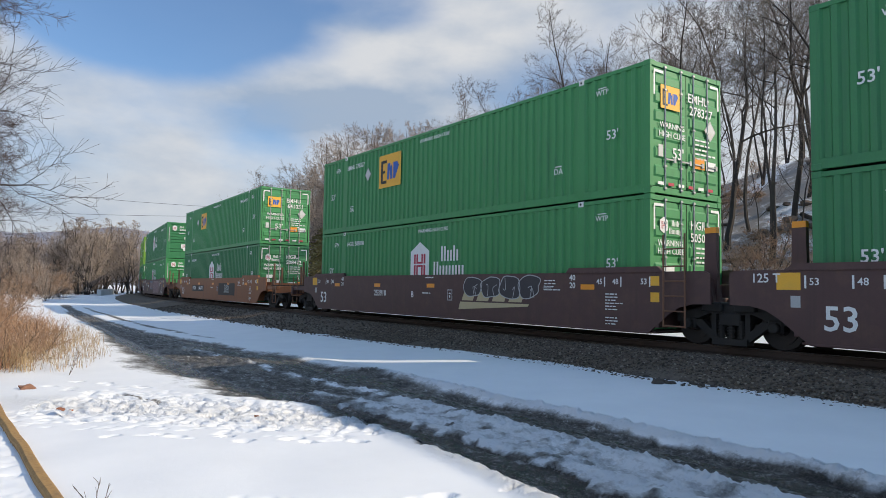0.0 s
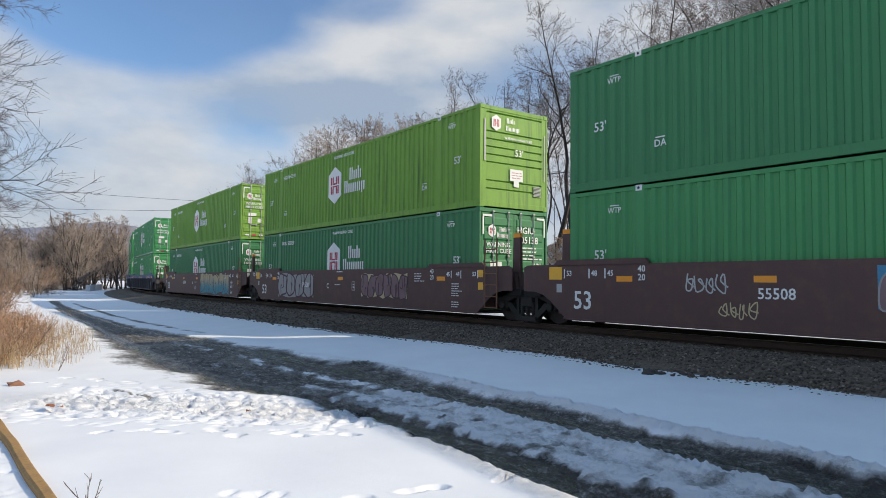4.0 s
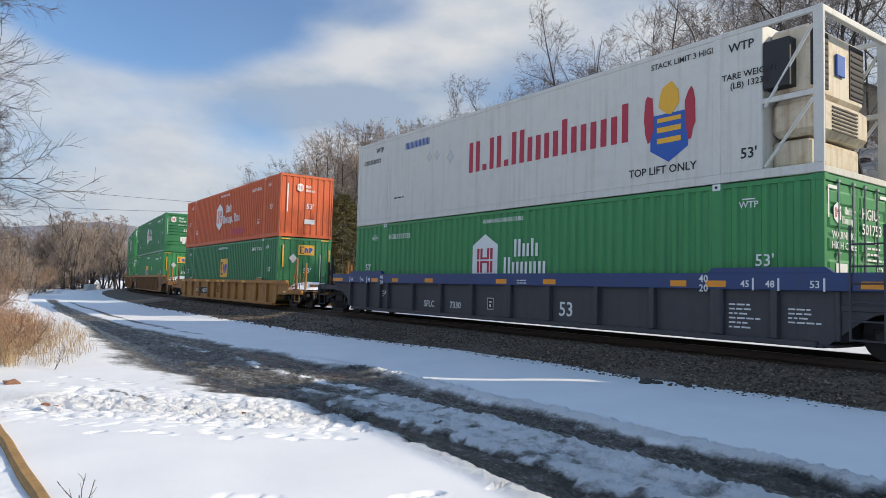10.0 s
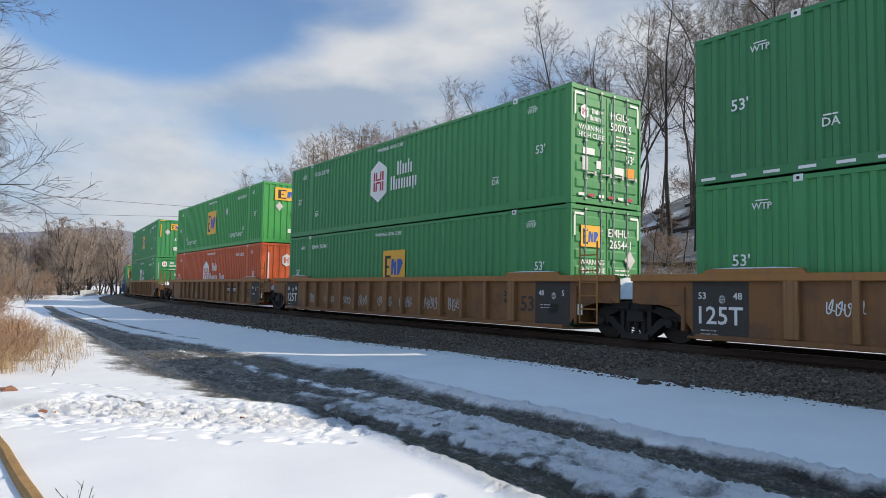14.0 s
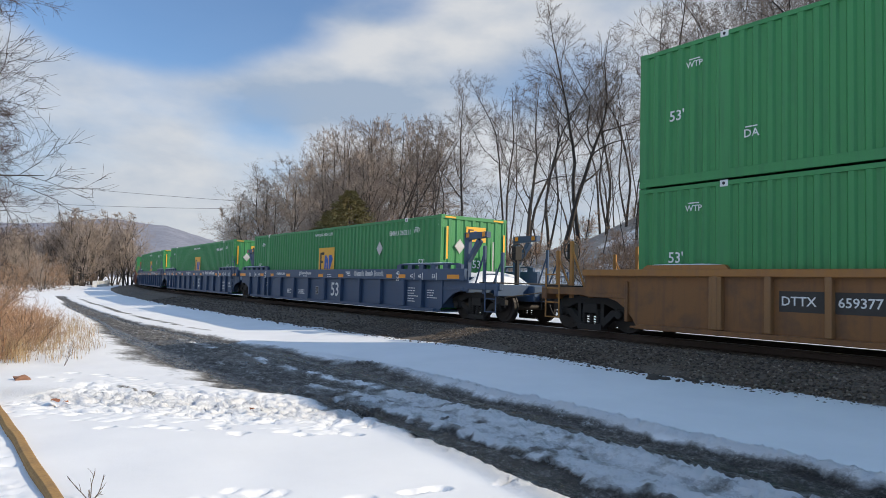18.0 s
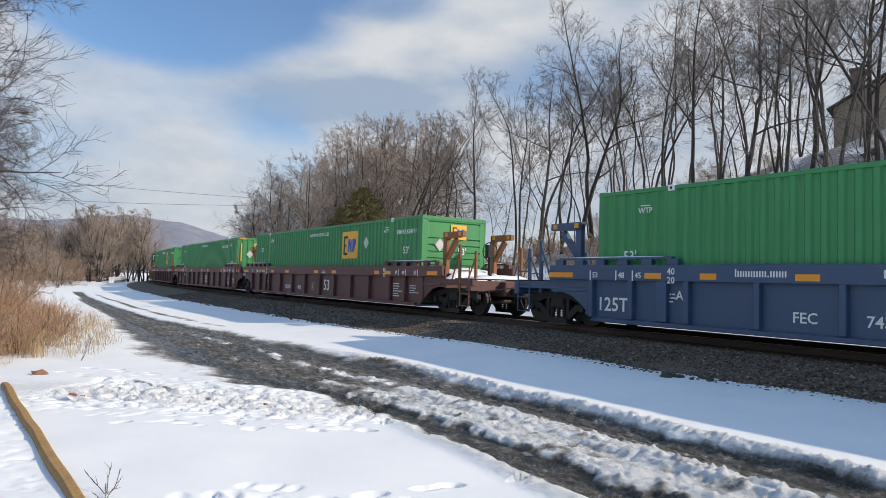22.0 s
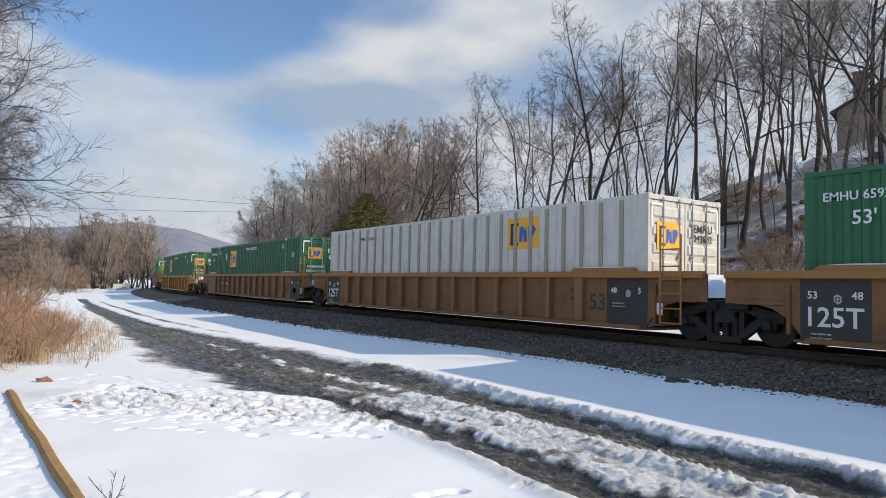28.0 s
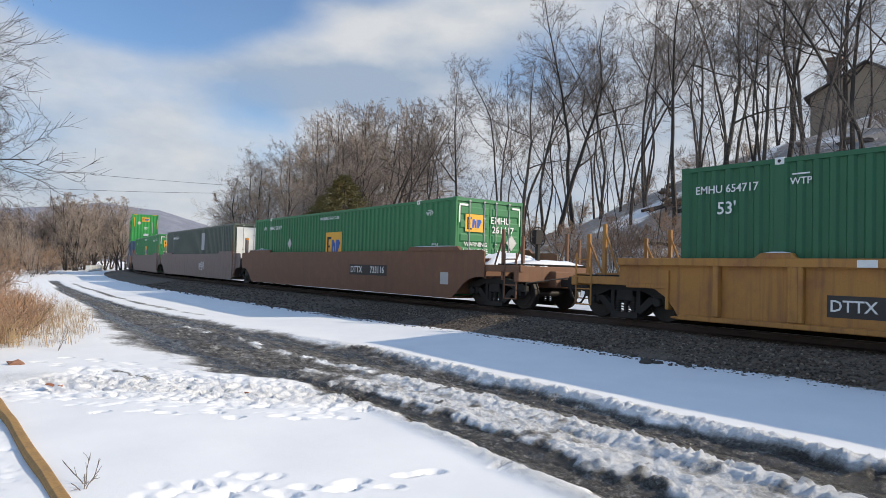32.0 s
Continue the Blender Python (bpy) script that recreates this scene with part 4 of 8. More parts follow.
def eye_mesh(g):
    bm = bmesh.new()
    disc(bm, (0, g * (WIDE + 0.0125), TALL - 0.062), "y", 0.032, 0.004, 8)
    return bm


def corner_mesh():
    bm = bmesh.new()
    soft_box(bm, -0.092, 0.092, -0.088, 0.088, -0.062, 0.064, 0.012)
    return bm


def door_mesh(y0, y1):
    """A door leaf: one pressed sheet with level ribs, folded back at its edges."""
    bm = bmesh.new()
    x = HALF - 0.035
    prof = [(x - 0.02, 0.18), (x + 0.006, 0.18)]
    for k in range(6):
        z = 0.38 + k * 0.40
        prof += [(x + 0.006, z), (x + 0.034, z + 0.045), (x + 0.034, z + 0.215), (x + 0.006, z + 0.26)]
    prof += [(x + 0.006, TALL - 0.13), (x - 0.02, TALL - 0.13)]
    cols = []
    for y, flat in ((y0, True), (y0 + 0.06, True), (y0 + 0.10, False), (y1 - 0.10, False), (y1 - 0.06, True), (y1, True)):
        cols.append([bm.verts.new((min(a, x + 0.006) if flat else a, y, z)) for a, z in prof])
    for a, b in zip(cols, cols[1:]):
        for k in range(len(prof) - 1):
            bm.faces.new((a[k], b[k], b[k + 1], a[k + 1]))
    return bm


def bar_mesh(y):
    bm = bmesh.new()
    x = HALF + 0.012
    rod(bm, (x, y, 0.10), (x, y, TALL - 0.06), 0.019, 6)
    for z in (0.14, 0.62, 1.55, 2.3, TALL - 0.1):
        soft_box(bm, x - 0.02, x + 0.026, y - 0.042, y + 0.042, z - 0.022, z + 0.022, 0.005)
    soft_box(bm, x + 0.008, x + 0.03, y, y + 0.34, 0.76, 0.795, 0.005)
    soft_box(bm, x - 0.008, x + 0.036, y + 0.27, y + 0.35, 0.72, 0.83, 0.005)
    return bm


def wall_level_mesh():
    """A closed front wall: one sheet with level grooves between its side stiles."""
    bm = bmesh.new()
    x = HALF - 0.03
    prof = [(x + 0.02, 0.12)]
    for z in (0.55, 0.78, 1.30, 1.52, 1.74, 1.96, 2.18, 2.72):
        prof += [(x + 0.012, z - 0.055), (x - 0.030, z - 0.042), (x - 0.030, z - 0.008), (x + 0.012, z + 0.006)]
    prof.append((x + 0.02, TALL - 0.1))
    cols = []
    for y, flat in ((-WIDE + 0.05, True), (-WIDE + 0.22, True), (-WIDE + 0.26, False), (WIDE - 0.26, False), (WIDE - 0.22, True), (WIDE - 0.05, True)):
        cols.append([bm.verts.new((x + 0.02 if flat else a, y, z)) for a, z in prof])
    for a, b in zip(cols, cols[1:]):
        for k in range(len(prof) - 1):
            bm.faces.new((a[k], b[k], b[k + 1], a[k + 1]))
    return bm


def wall_upright_mesh(sign=1):
    bm = bmesh.new()
    corrugated(bm, -WIDE + 0.07, WIDE - 0.07, 0.14, TALL - 0.11, 0.30, 0.035, lambda u, d, z: (sign * (HALF - 0.012 + d), u, z))
    return bm


def louvre_mesh():
    bm = bmesh.new()
    for k in range(8):
        box(bm, HALF + 0.0, HALF + 0.02, 0.72, 1.02, 0.42 + k * 0.04, 0.44 + k * 0.04)
    return bm


def container(paint, end="doors", side="green", level="low", look_of="steel intermodal container", marks=(), end_marks=(), seed=0):
    thing = tagged(new("shipping_container"), look_of, "container", group="containers on the train")
    shared("frame", frame_mesh, paint, thing, "frame")
    near = shared("near", lambda: side_panels(-1), paint, thing, "side_wall")
    shared("far", lambda: side_panels(1), paint, thing, "side_wall")
    shared("roof", roof_mesh, paint, thing, "roof")
    for g in (-1, 1):
        for x in (-6.1, 6.1):
            cast = shared("casting%d" % g, lambda: casting_mesh(g), SIGN_WHITE if side != "plain" else paint, thing, "lifting_casting", "pale worn lifting casting")
            cast.location.x = x
            shared("eye%d" % g, lambda: eye_mesh(g), SIGN_BLACK, cast, "casting_hole")
    for x in (-HALF + 0.085, HALF - 0.085):
        for y in (-WIDE + 0.08, WIDE - 0.08):
            for z in (0.06, TALL - 0.06):
                shared("corner", corner_mesh, paint, thing, "corner_casting").location = (x, y, z)
    shared("rear", lambda: wall_upright_mesh(-1), paint, thing, "rear_wall")
    if end == "doors":
        for y0, y1 in ((-WIDE + 0.09, -0.012), (0.012, WIDE - 0.09)):
            leaf = shared("door%.1f" % y0, lambda: door_mesh(y0, y1), paint, thing, "door")
            for y in ((-0.80, -0.24) if y0 < -0.1 else (0.22, 0.74)):
                shared("bar%.2f" % y, lambda: bar_mesh(y), RAW_STEEL, leaf, "locking_bar", "bare steel locking bar")
        shared("seal", seal_mesh, BLACK_GAP, thing, "door_seal")
    elif end == "level":
        shared("wall_level", wall_level_mesh, paint, thing, "end_wall")
        shared("louvre", louvre_mesh, SIGN_GREY, thing, "vent")
    else:
        shared("wall_up", wall_upright_mesh, paint, thing, "end_wall")
    for kind, *a in marks:
        DRAW[kind](thing, "side", *a)
    for kind, *a in end_marks:
        DRAW[kind](thing, "end", *a)
    return thing


def seal_mesh():
    bm = bmesh.new()
    box(bm, HALF - 0.06, HALF - 0.045, -WIDE + 0.06, WIDE - 0.06, 0.12, TALL - 0.1)
    return bm


DRAW = {
    "t": lambda th, f, text, u, v, s, *m: writing(text, th, f, u, v, s, *m),
    "w": lambda th, f, text, u, v, s, *m: word(text, th, f, u, v, s, *m),
    "sq": lambda th, f, u, v, h, *w: emblem_square(th, f, u, v, h, *w),
    "hex": lambda th, f, u, v, h, *i: emblem_hex(th, f, u, v, h, *i),
    "dia": lambda th, f, u, v, h=0.5: diamond(th, f, u, v, h),
    "p": lambda th, f, key, rows, s, u, v, *m: lines_of_bars(key, rows, s, th, f, u, v, *m),
    "fr": lambda th, f, u, v, w, h, m: patch("framed_plate/%.2f/%s" % (w, m.name), [(rect(0, 0, w, h), 0), (rect(0, 0, w - 0.05, h - 0.05), 1), (rect(0, h * 0.15, w * 0.4, h * 0.1), 2), (rect(0, -h * 0.15, w * 0.25, h * 0.22), 2)], [SIGN_GREY, m, SIGN_WHITE], th, f, u, v),
    "r": lambda th, f, name, u, v, w, h, m: patch("%s/%.2f/%.2f" % (name, w, h), [(rect(0, 0, w, h), 0)], [m], th, f, u, v),
    "dash": lambda th, f, v: [patch("reflective_strip/short", [(rect(0, 0, 0.30, 0.055), 0)], [SIGN_WHITE], th, f, -7.8 + k * 0.62, v, 0.004) for k in range(26)],
}


def usual_marks(serial="", warn=True, serial_x=-4.9):
    """The marks that most of the boxes carry along a side; some have their number at one end, above the length."""
    if abs(serial_x) > 6.5:
        g = 1 if serial_x > 0 else -1
        z = 1.75 if g > 0 else 2.05
        return [("t", serial, g * 7.12, 2.38 if g > 0 else 2.42, 0.155), ("t", "53'", g * 7.1, z, 0.24), ("t", "53'", -g * 7.1, 2.05, 0.22), ("t", "WTP", 5.72, 2.45, 0.125), ("t", "WTP", -5.72, 2.45, 0.125),
                ("r", "arrow_bar", 5.72, 2.58, 0.3, 0.025, SIGN_WHITE), ("r", "arrow_bar", -5.72, 2.58, 0.3, 0.025, SIGN_WHITE), ("t", "WARNING HIGH CUBE", -0.1 if g > 0 else 0.6, 2.55, 0.14)]
    out = [("t", "53'", -7.15, 1.42, 0.22), ("t", "53'", 7.05, 1.42, 0.22), ("t", "WTP", -6.75, 2.40, 0.125), ("t", "WTP", 6.75, 2.45, 0.125),
           ("r", "arrow_bar", -6.75, 2.51, 0.25, 0.022, SIGN_WHITE), ("r", "arrow_bar", 6.75, 2.56, 0.25, 0.022, SIGN_WHITE),
           ("t", "DA", 5.35, 0.80, 0.155), ("r", "arrow_bar", 5.35, 0.93, 0.24, 0.025, SIGN_WHITE), ("t", "DA", -5.55, 0.80, 0.155), ("r", "arrow_bar", -5.55, 0.93, 0.24, 0.025, SIGN_WHITE)]
    if warn:
        out.append(("t", "WARNING HIGH CUBE", -0.1, 2.62, 0.115))
    if serial:
        out.append(("t", serial, serial_x * 1.06, 2.42, 0.165))
    return out


def hex_side():
    return [("hex", -0.80, 1.56, 1.44), ("w", "Xxb", 0.82, 1.64, 0.45), ("w", "Xxxxp", 0.76, 1.17, 0.46)]


def square_side(x=0.2, z=1.55, h=1.1):
    return [("sq", x, z, h)]


def hex_doors(serial):
    return [("hex", -0.85, 2.25, 0.36), ("w", "Xxb", -0.45, 2.24, 0.13), ("w", "Xxxxp", -0.45, 2.07, 0.13), ("t", serial[:4], 0.42, 2.30, 0.20), ("t", serial[5:], 0.50, 2.02, 0.20),
            ("t", "WARNING", -0.62, 1.86, 0.13), ("t", "HIGH CUBE", -0.60, 1.68, 0.13), ("p", "d1", 4, 0.07, 0.30, 1.80), ("r", "label", -0.70, 1.30, 0.42, 0.16, SIGN_WHITE),
            ("r", "label", -0.82, 1.0, 0.2, 0.34, PLACARD), ("r", "label", -0.32, 1.0, 0.2, 0.2, SIGN_WHITE), ("r", "label", 0.42, 0.93, 0.36, 0.18, SIGN_WHITE), ("r", "label", 0.86, 0.93, 0.32, 0.24, SIGN_ORANGE),
            ("t", "53'", 0.85, 1.25, 0.21)] + door_strips()


def door_strips():
    out = [("r", "corner_strip", -1.02, TALL - 0.22, 0.32, 0.06, SIGN_WHITE), ("r", "corner_strip", 1.02, TALL - 0.22, 0.32, 0.06, SIGN_WHITE),
           ("r", "corner_strip", -1.17, TALL - 0.50, 0.05, 0.5, SIGN_WHITE), ("r", "corner_strip", 1.17, TALL - 0.50, 0.05, 0.5, SIGN_WHITE)]
    for k, m in enumerate((SIGN_WHITE, SIGN_RED, SIGN_WHITE, SIGN_RED, SIGN_WHITE, SIGN_RED)):
        out.append(("r", "tail_strip", -0.95 + k * 0.36, 0.24, 0.2, 0.07, m))
    return out


def square_doors(serial):
    return [("sq", -0.62, 2.15, 0.52), ("t", serial[:4], 0.40, 2.26, 0.21), ("t", serial[5:], 0.50, 1.98, 0.21), ("dia", 0.85, 1.62, 0.5), ("t", "WARNING", -0.55, 1.52, 0.13), ("t", "HIGH CUBE", -0.55, 1.32, 0.13),
            ("t", "53'", -0.35, 0.92, 0.25), ("p", "d2", 5, 0.07, 0.28, 1.35), ("r", "label", 0.45, 0.82, 0.36, 0.26, SIGN_ORANGE), ("r", "label", 0.88, 0.80, 0.36, 0.2, SIGN_WHITE), ("r", "label", -0.95, 0.95, 0.16, 0.26, PLACARD)] + door_strips()


def hex_wall():
    return [("hex", -0.72, 2.42, 0.46), ("w", "Xxb", -0.18, 2.46, 0.15), ("w", "Xxxxp", -0.10, 2.24, 0.15), ("t", "WARNING HIGH CUBE", 0.12, 2.02, 0.075), ("t", "53'", 0.15, 1.62, 0.2),
            ("r", "label", 0.05, 0.98, 0.5, 0.34, SIGN_WHITE), ("r", "label", 0.05, 0.74, 0.2, 0.2, SIGN_WHITE), ("p", "w1", 3, 0.05, -0.12, 1.05, SIGN_RED),
            ("r", "marking_column", -1.13, 1.9, 0.05, 1.2, SIGN_GREY), ("r", "marking_column", 1.16, 1.6, 0.04, 1.4, SIGN_GREY)]


def square_wall():
    return [("sq", 0.05, 2.35, 0.46, 1.7), ("dia", -0.58, 1.95, 0.46), ("t", "53'", 0.12, 1.40, 0.25), ("r", "label", 0.12, 0.70, 0.5, 0.26, SIGN_WHITE), ("r", "hazard_strip", -1.06, 2.05, 0.07, 1.0, SIGN_YELLOW),
            ("r", "hazard_strip", 1.20, 1.9, 0.07, 1.0, SIGN_YELLOW), ("p", "w2", 2, 0.05, -0.1, 0.75, SIGN_RED), ("r", "marking_column", 0.75, 1.5, 0.05, 1.3, SIGN_GREY),
            ("r", "hazard_strip", -0.95, TALL - 0.07, 0.4, 0.05, SIGN_YELLOW), ("r", "hazard_strip", 0.95, TALL - 0.07, 0.4, 0.05, SIGN_YELLOW)]


# -- trucks --
def side_frame_mesh(y):
    bm = bmesh.new()
    a, b = y - 0.07, y + 0.07
    # top chord, legs and spring seat, leaving two windows
    prism(bm, [(-1.18, 0.46), (-1.18, 0.62), (-0.86, 0.70), (-0.45, 0.80), (0.45, 0.80), (0.86, 0.70), (1.18, 0.62), (1.18, 0.46), (0.86, 0.48), (0.45, 0.64), (-0.45, 0.64), (-0.86, 0.48)], a, b)
    for g in (-1, 1):
        prism(bm, [(g * 0.86, 0.50), (g * 0.62, 0.52), (g * 0.22, 0.16), (g * 0.30, 0.06)], a, b)
        prism(bm, [(g * 0.30, 0.16), (g * 0.40, 0.16), (g * 0.40, 0.66), (g * 0.30, 0.66)], a, b)
    prism(bm, [(-0.36, 0.05), (0.36, 0.05), (0.36, 0.17), (-0.36, 0.17)], a - 0.05, b + 0.05)
    return bm


def springs_mesh(y):
    bm = bmesh.new()
    for x in (-0.2, 0.0, 0.2):
        for k in range(6):
            disc(bm, (x, y - 0.03, 0.20 + k * 0.058), "z", 0.082, 0.028, 10)
        rod(bm, (x, y - 0.03, 0.17), (x, y - 0.03, 0.52), 0.05, 8)
    return bm


def wheel_mesh(y, sign):
    bm = bmesh.new()
    disc(bm, (0, y, 0.42), "y", 0.42, 0.13, 28, 0, 0.015)
    disc(bm, (0, y - sign * 0.06, 0.42), "y", 0.445, 0.03, 28, 0)
    disc(bm, (0, y + sign * 0.075, 0.42), "y", 0.31, 0.02, 24, 0)
    disc(bm, (0, y + sign * 0.10, 0.42), "y", 0.14, 0.12, 16, 0, 0.02)
    return bm


def rail_truck():
    thing = tagged(new("rail_truck"), "grimy cast-iron two-axle freight truck", "rail truck", group="trucks under the train")
    for y in (-0.99, 0.99):
        fr = shared("sf%.1f" % y, lambda: side_frame_mesh(y), IRON, thing, "side_frame")
        shared("sp%.1f" % y, lambda: springs_mesh(y), IRON, fr, "spring_nest")
        for x in (-0.89, 0.89):
            ob = shared("bx%.1f" % y, lambda: bearing_mesh(y), IRON, fr, "bearing_box")
            ob.location.x = x
    shared("bolster", bolster_mesh, IRON, thing, "bolster")
    for x in (-0.89, 0.89):
        ax = shared("axle", axle_mesh, WHEEL, thing, "axle")
        ax.location.x = x
        for y, g in ((-0.75, -1), (0.75, 1)):
            wh = shared("wheel%d" % g, lambda: wheel_mesh(y, g), WHEEL, ax, "wheel")
    return thing


def bearing_mesh(y):
    bm = bmesh.new()
    soft_box(bm, -0.15, 0.15, y - 0.10, y + 0.10, 0.33, 0.56, 0.03)
    disc(bm, (0, y + (0.13 if y > 0 else -0.13), 0.42), "y", 0.10, 0.10, 14, 0, 0.02)
    return bm


def bolster_mesh():
    bm = bmesh.new()
    soft_box(bm, -0.22, 0.22, -1.1, 1.1, 0.42, 0.66, 0.02)
    disc(bm, (0, 0, 0.70), "z", 0.24, 0.12, 16)
    for x in (-0.42, 0.42):
        soft_box(bm, x - 0.05, x + 0.05, -0.85, 0.85, 0.36, 0.46, 0.01)
    return bm


def axle_mesh():
    bm = bmesh.new()
    rod(bm, (0, -0.95, 0.42), (0, 0.95, 0.42), 0.085, 12)
    return bm


# -- well cars --
def sill_outline(zb, zt, arch):
    """The side of a well car in outline: a deep plate between the trucks, swept up over them."""
    if arch == "slope":
        r = [(8.1, zb), (8.22, zb + 0.10), (8.62, zb + 0.42), (8.86, zb + 0.56), (9.15, zb + 0.63), (9.55, zb + 0.64)]
        lo = [(-x, z) for x, z in r[::-1]] + r
    else:
        r = [(8.05, zb), (8.18, zb + 0.20), (8.36, zb + 0.40), (8.62, zb + 0.56), (8.92, zb + 0.63), (9.55, zb + 0.64)]
        lo = [(-x, z) for x, z in r[::-1]] + r
    return lo + [(9.55, zt - 0.06), (9.42, zt), (-9.42, zt), (-9.55, zt - 0.06)]


def sill_mesh(zb, zt, arch, y):
    bm = bmesh.new()
    prism(bm, sill_outline(zb, zt, arch), y - 0.02, y + 0.02)
    return bm


def chord_mesh(z0, z1, y, x1=9.52):
    bm = bmesh.new()
    g = -1 if y < 0 else 1
    soft_box(bm, -x1, x1, min(y - g * 0.055, y + g * 0.075), max(y - g * 0.055, y + g * 0.075), z0, z1, 0.012)
    return bm


def rib_mesh(zb, zt, y):
    bm = bmesh.new()
    g = -1 if y < 0 else 1
    soft_box(bm, -0.06, 0.06, min(y - g * 0.05, y + g * 0.085), max(y - g * 0.05, y + g * 0.085), zb + 0.02, zt, 0.012)
    return bm


def stake_mesh(x, zb, zt, y):
    bm = bmesh.new()
    g = -1 if y < 0 else 1
    soft_box(bm, x - 0.13, x + 0.13, min(y - g * 0.05, y + g * 0.072), max(y - g * 0.05, y + g * 0.072), zb + 0.02, zt, 0.014)
    return bm


def hump_mesh(z0, z1, y, a, b, g):
    bm = bmesh.new()
    o = [(g * a, z0), (g * (a + 0.1), z1), (g * (b - 0.15), z1), (g * b, z0)]
    prism(bm, o if g > 0 else o[::-1], y - 0.05, y + 0.05)
    return bm


def slotted_mesh(z0, z1, y, a, b, g):
    """A raised edge cut by a row of slots."""
    bm = bmesh.new()
    x0, x1 = sorted((g * a, g * b))
    soft_box(bm, x0, x1, y - 0.06, y + 0.06, z1 - 0.05, z1, 0.008)
    n = 6
    for k in range(n):
        x = x0 + (x1 - x0) * (k + 0.0) / (n - 1)
        soft_box(bm, x - 0.13, x + 0.13, y - 0.055, y + 0.055, z0, z1 - 0.04, 0.006)
    return bm


def well_floor_mesh(zb):
    bm = bmesh.new()
    for x in (-8.0, -6.1, 0.0, 6.1, 8.0):
        soft_box(bm, x - 0.25, x + 0.25, -1.36, 1.36, zb + 0.0, zb + 0.045, 0.01)
    for y in (-1.33, 1.33):
        soft_box(bm, -8.1, 8.1, y - 0.08, y + 0.08, zb - 0.01, zb + 0.04, 0.01)
    for k in range(8):
        x = -7 + k * 2
        rod(bm, (x - 0.9, -1.25, zb + 0.02), (x + 0.9, 1.25, zb + 0.02), 0.03, 6)
    return bm


def bulkhead_mesh(g, zt):
    """The end of the well and the deck that runs out over the truck."""
    bm = bmesh.new()
    x0, x1 = sorted((g * 8.28, g * 8.36))
    soft_box(bm, x0, x1, -1.40, 1.40, 0.95, zt - 0.25, 0.01)
    x0, x1 = sorted((g * 8.3, g * 9.35))
    soft_box(bm, x0, x1, -1.38, 1.38, zt - 0.62, zt - 0.52, 0.01)
    x0, x1 = sorted((g * 8.3, g * 10.2))
    soft_box(bm, x0, x1, -0.34, 0.34, 1.22, zt - 0.52, 0.02)
    for y in (-0.9, 0.9):
        x0, x1 = sorted((g * 8.32, g * 9.2))
        soft_box(bm, x0, x1, y - 0.05, y + 0.05, zt - 0.56, zt - 0.22, 0.01)
    return bm


def joint_mesh(g, zt):
    """Half of the articulated joint over a shared truck, with its side bearers."""
    bm = bmesh.new()
    x0, x1 = sorted((g * 9.3, g * 9.73))
    soft_box(bm, x0, x1, -0.45, 0.45, 1.2, 1.62, 0.03)
    x0, x1 = sorted((g * 9.2, g * 9.62))
    for y in (-0.95, 0.95):
        soft_box(bm, x0, x1, y - 0.22, y + 0.22, 1.32, 1.50, 0.02)
    return bm


def end_ladder_mesh(g, y, zt):
    """A ladder at the corner of a unit, rising above its chord."""
    bm = bmesh.new()
    for x in (g * 8.55, g * 9.05):
        rod(bm, (x, y, 0.98 if abs(x) < 8.8 else 0.98), (x, y, zt + 0.75), 0.02, 6)
    for z in (1.0, 1.3, 1.6, 1.9, zt + 0.1, zt + 0.45):
        rod(bm, (g * 8.55, y, z), (g * 9.05, y, z), 0.016, 6)
    return bm


def guard_mesh(g, y):
    """A guard over the end of the well: a post, a beam that leans outwards and its brace."""
    bm = bmesh.new()
    x = g * 9.0

    def slab(o):
        prism(bm, o if g > 0 else o[::-1], y - 0.07, y + 0.07)
    soft_box(bm, x - 0.10, x + 0.10, y - 0.07, y + 0.07, 1.5, 3.16, 0.01)
    slab([(x - g * 0.1, 2.96), (x + g * 0.95, 3.00), (x + g * 0.95, 3.17), (x - g * 0.1, 3.18)])
    slab([(x, 2.35), (x + g * 0.08, 2.28), (x + g * 0.62, 2.90), (x + g * 0.50, 2.98)])
    return bm


def guide_mesh(x, y):
    """A flared plate post that guides a container into the well."""
    bm = bmesh.new()
    prism(bm, [(x - 0.15, 1.45), (x + 0.15, 1.45), (x + 0.13, 2.97), (x - 0.11, 2.97)], y - 0.05, y + 0.05)
    prism(bm, [(x - 0.15, 1.45), (x + 0.15, 1.45), (x + 0.06, 1.95), (x - 0.06, 1.95)], y - 0.16, y + 0.16)
    return bm


def guide_tip_mesh(x, y):
    bm = bmesh.new()
    box(bm, x - 0.112, x + 0.132, y - 0.054, y + 0.054, 2.86, 2.974)
    return bm


def guard_plate_mesh(g, y):
    bm = bmesh.new()
    for d in (0.06, 0.80):
        soft_box(bm, g * 9.0 + g * d - 0.07, g * 9.0 + g * d + 0.07, y - 0.078, y + 0.078, 3.03, 3.15, 0.004)
    return bm


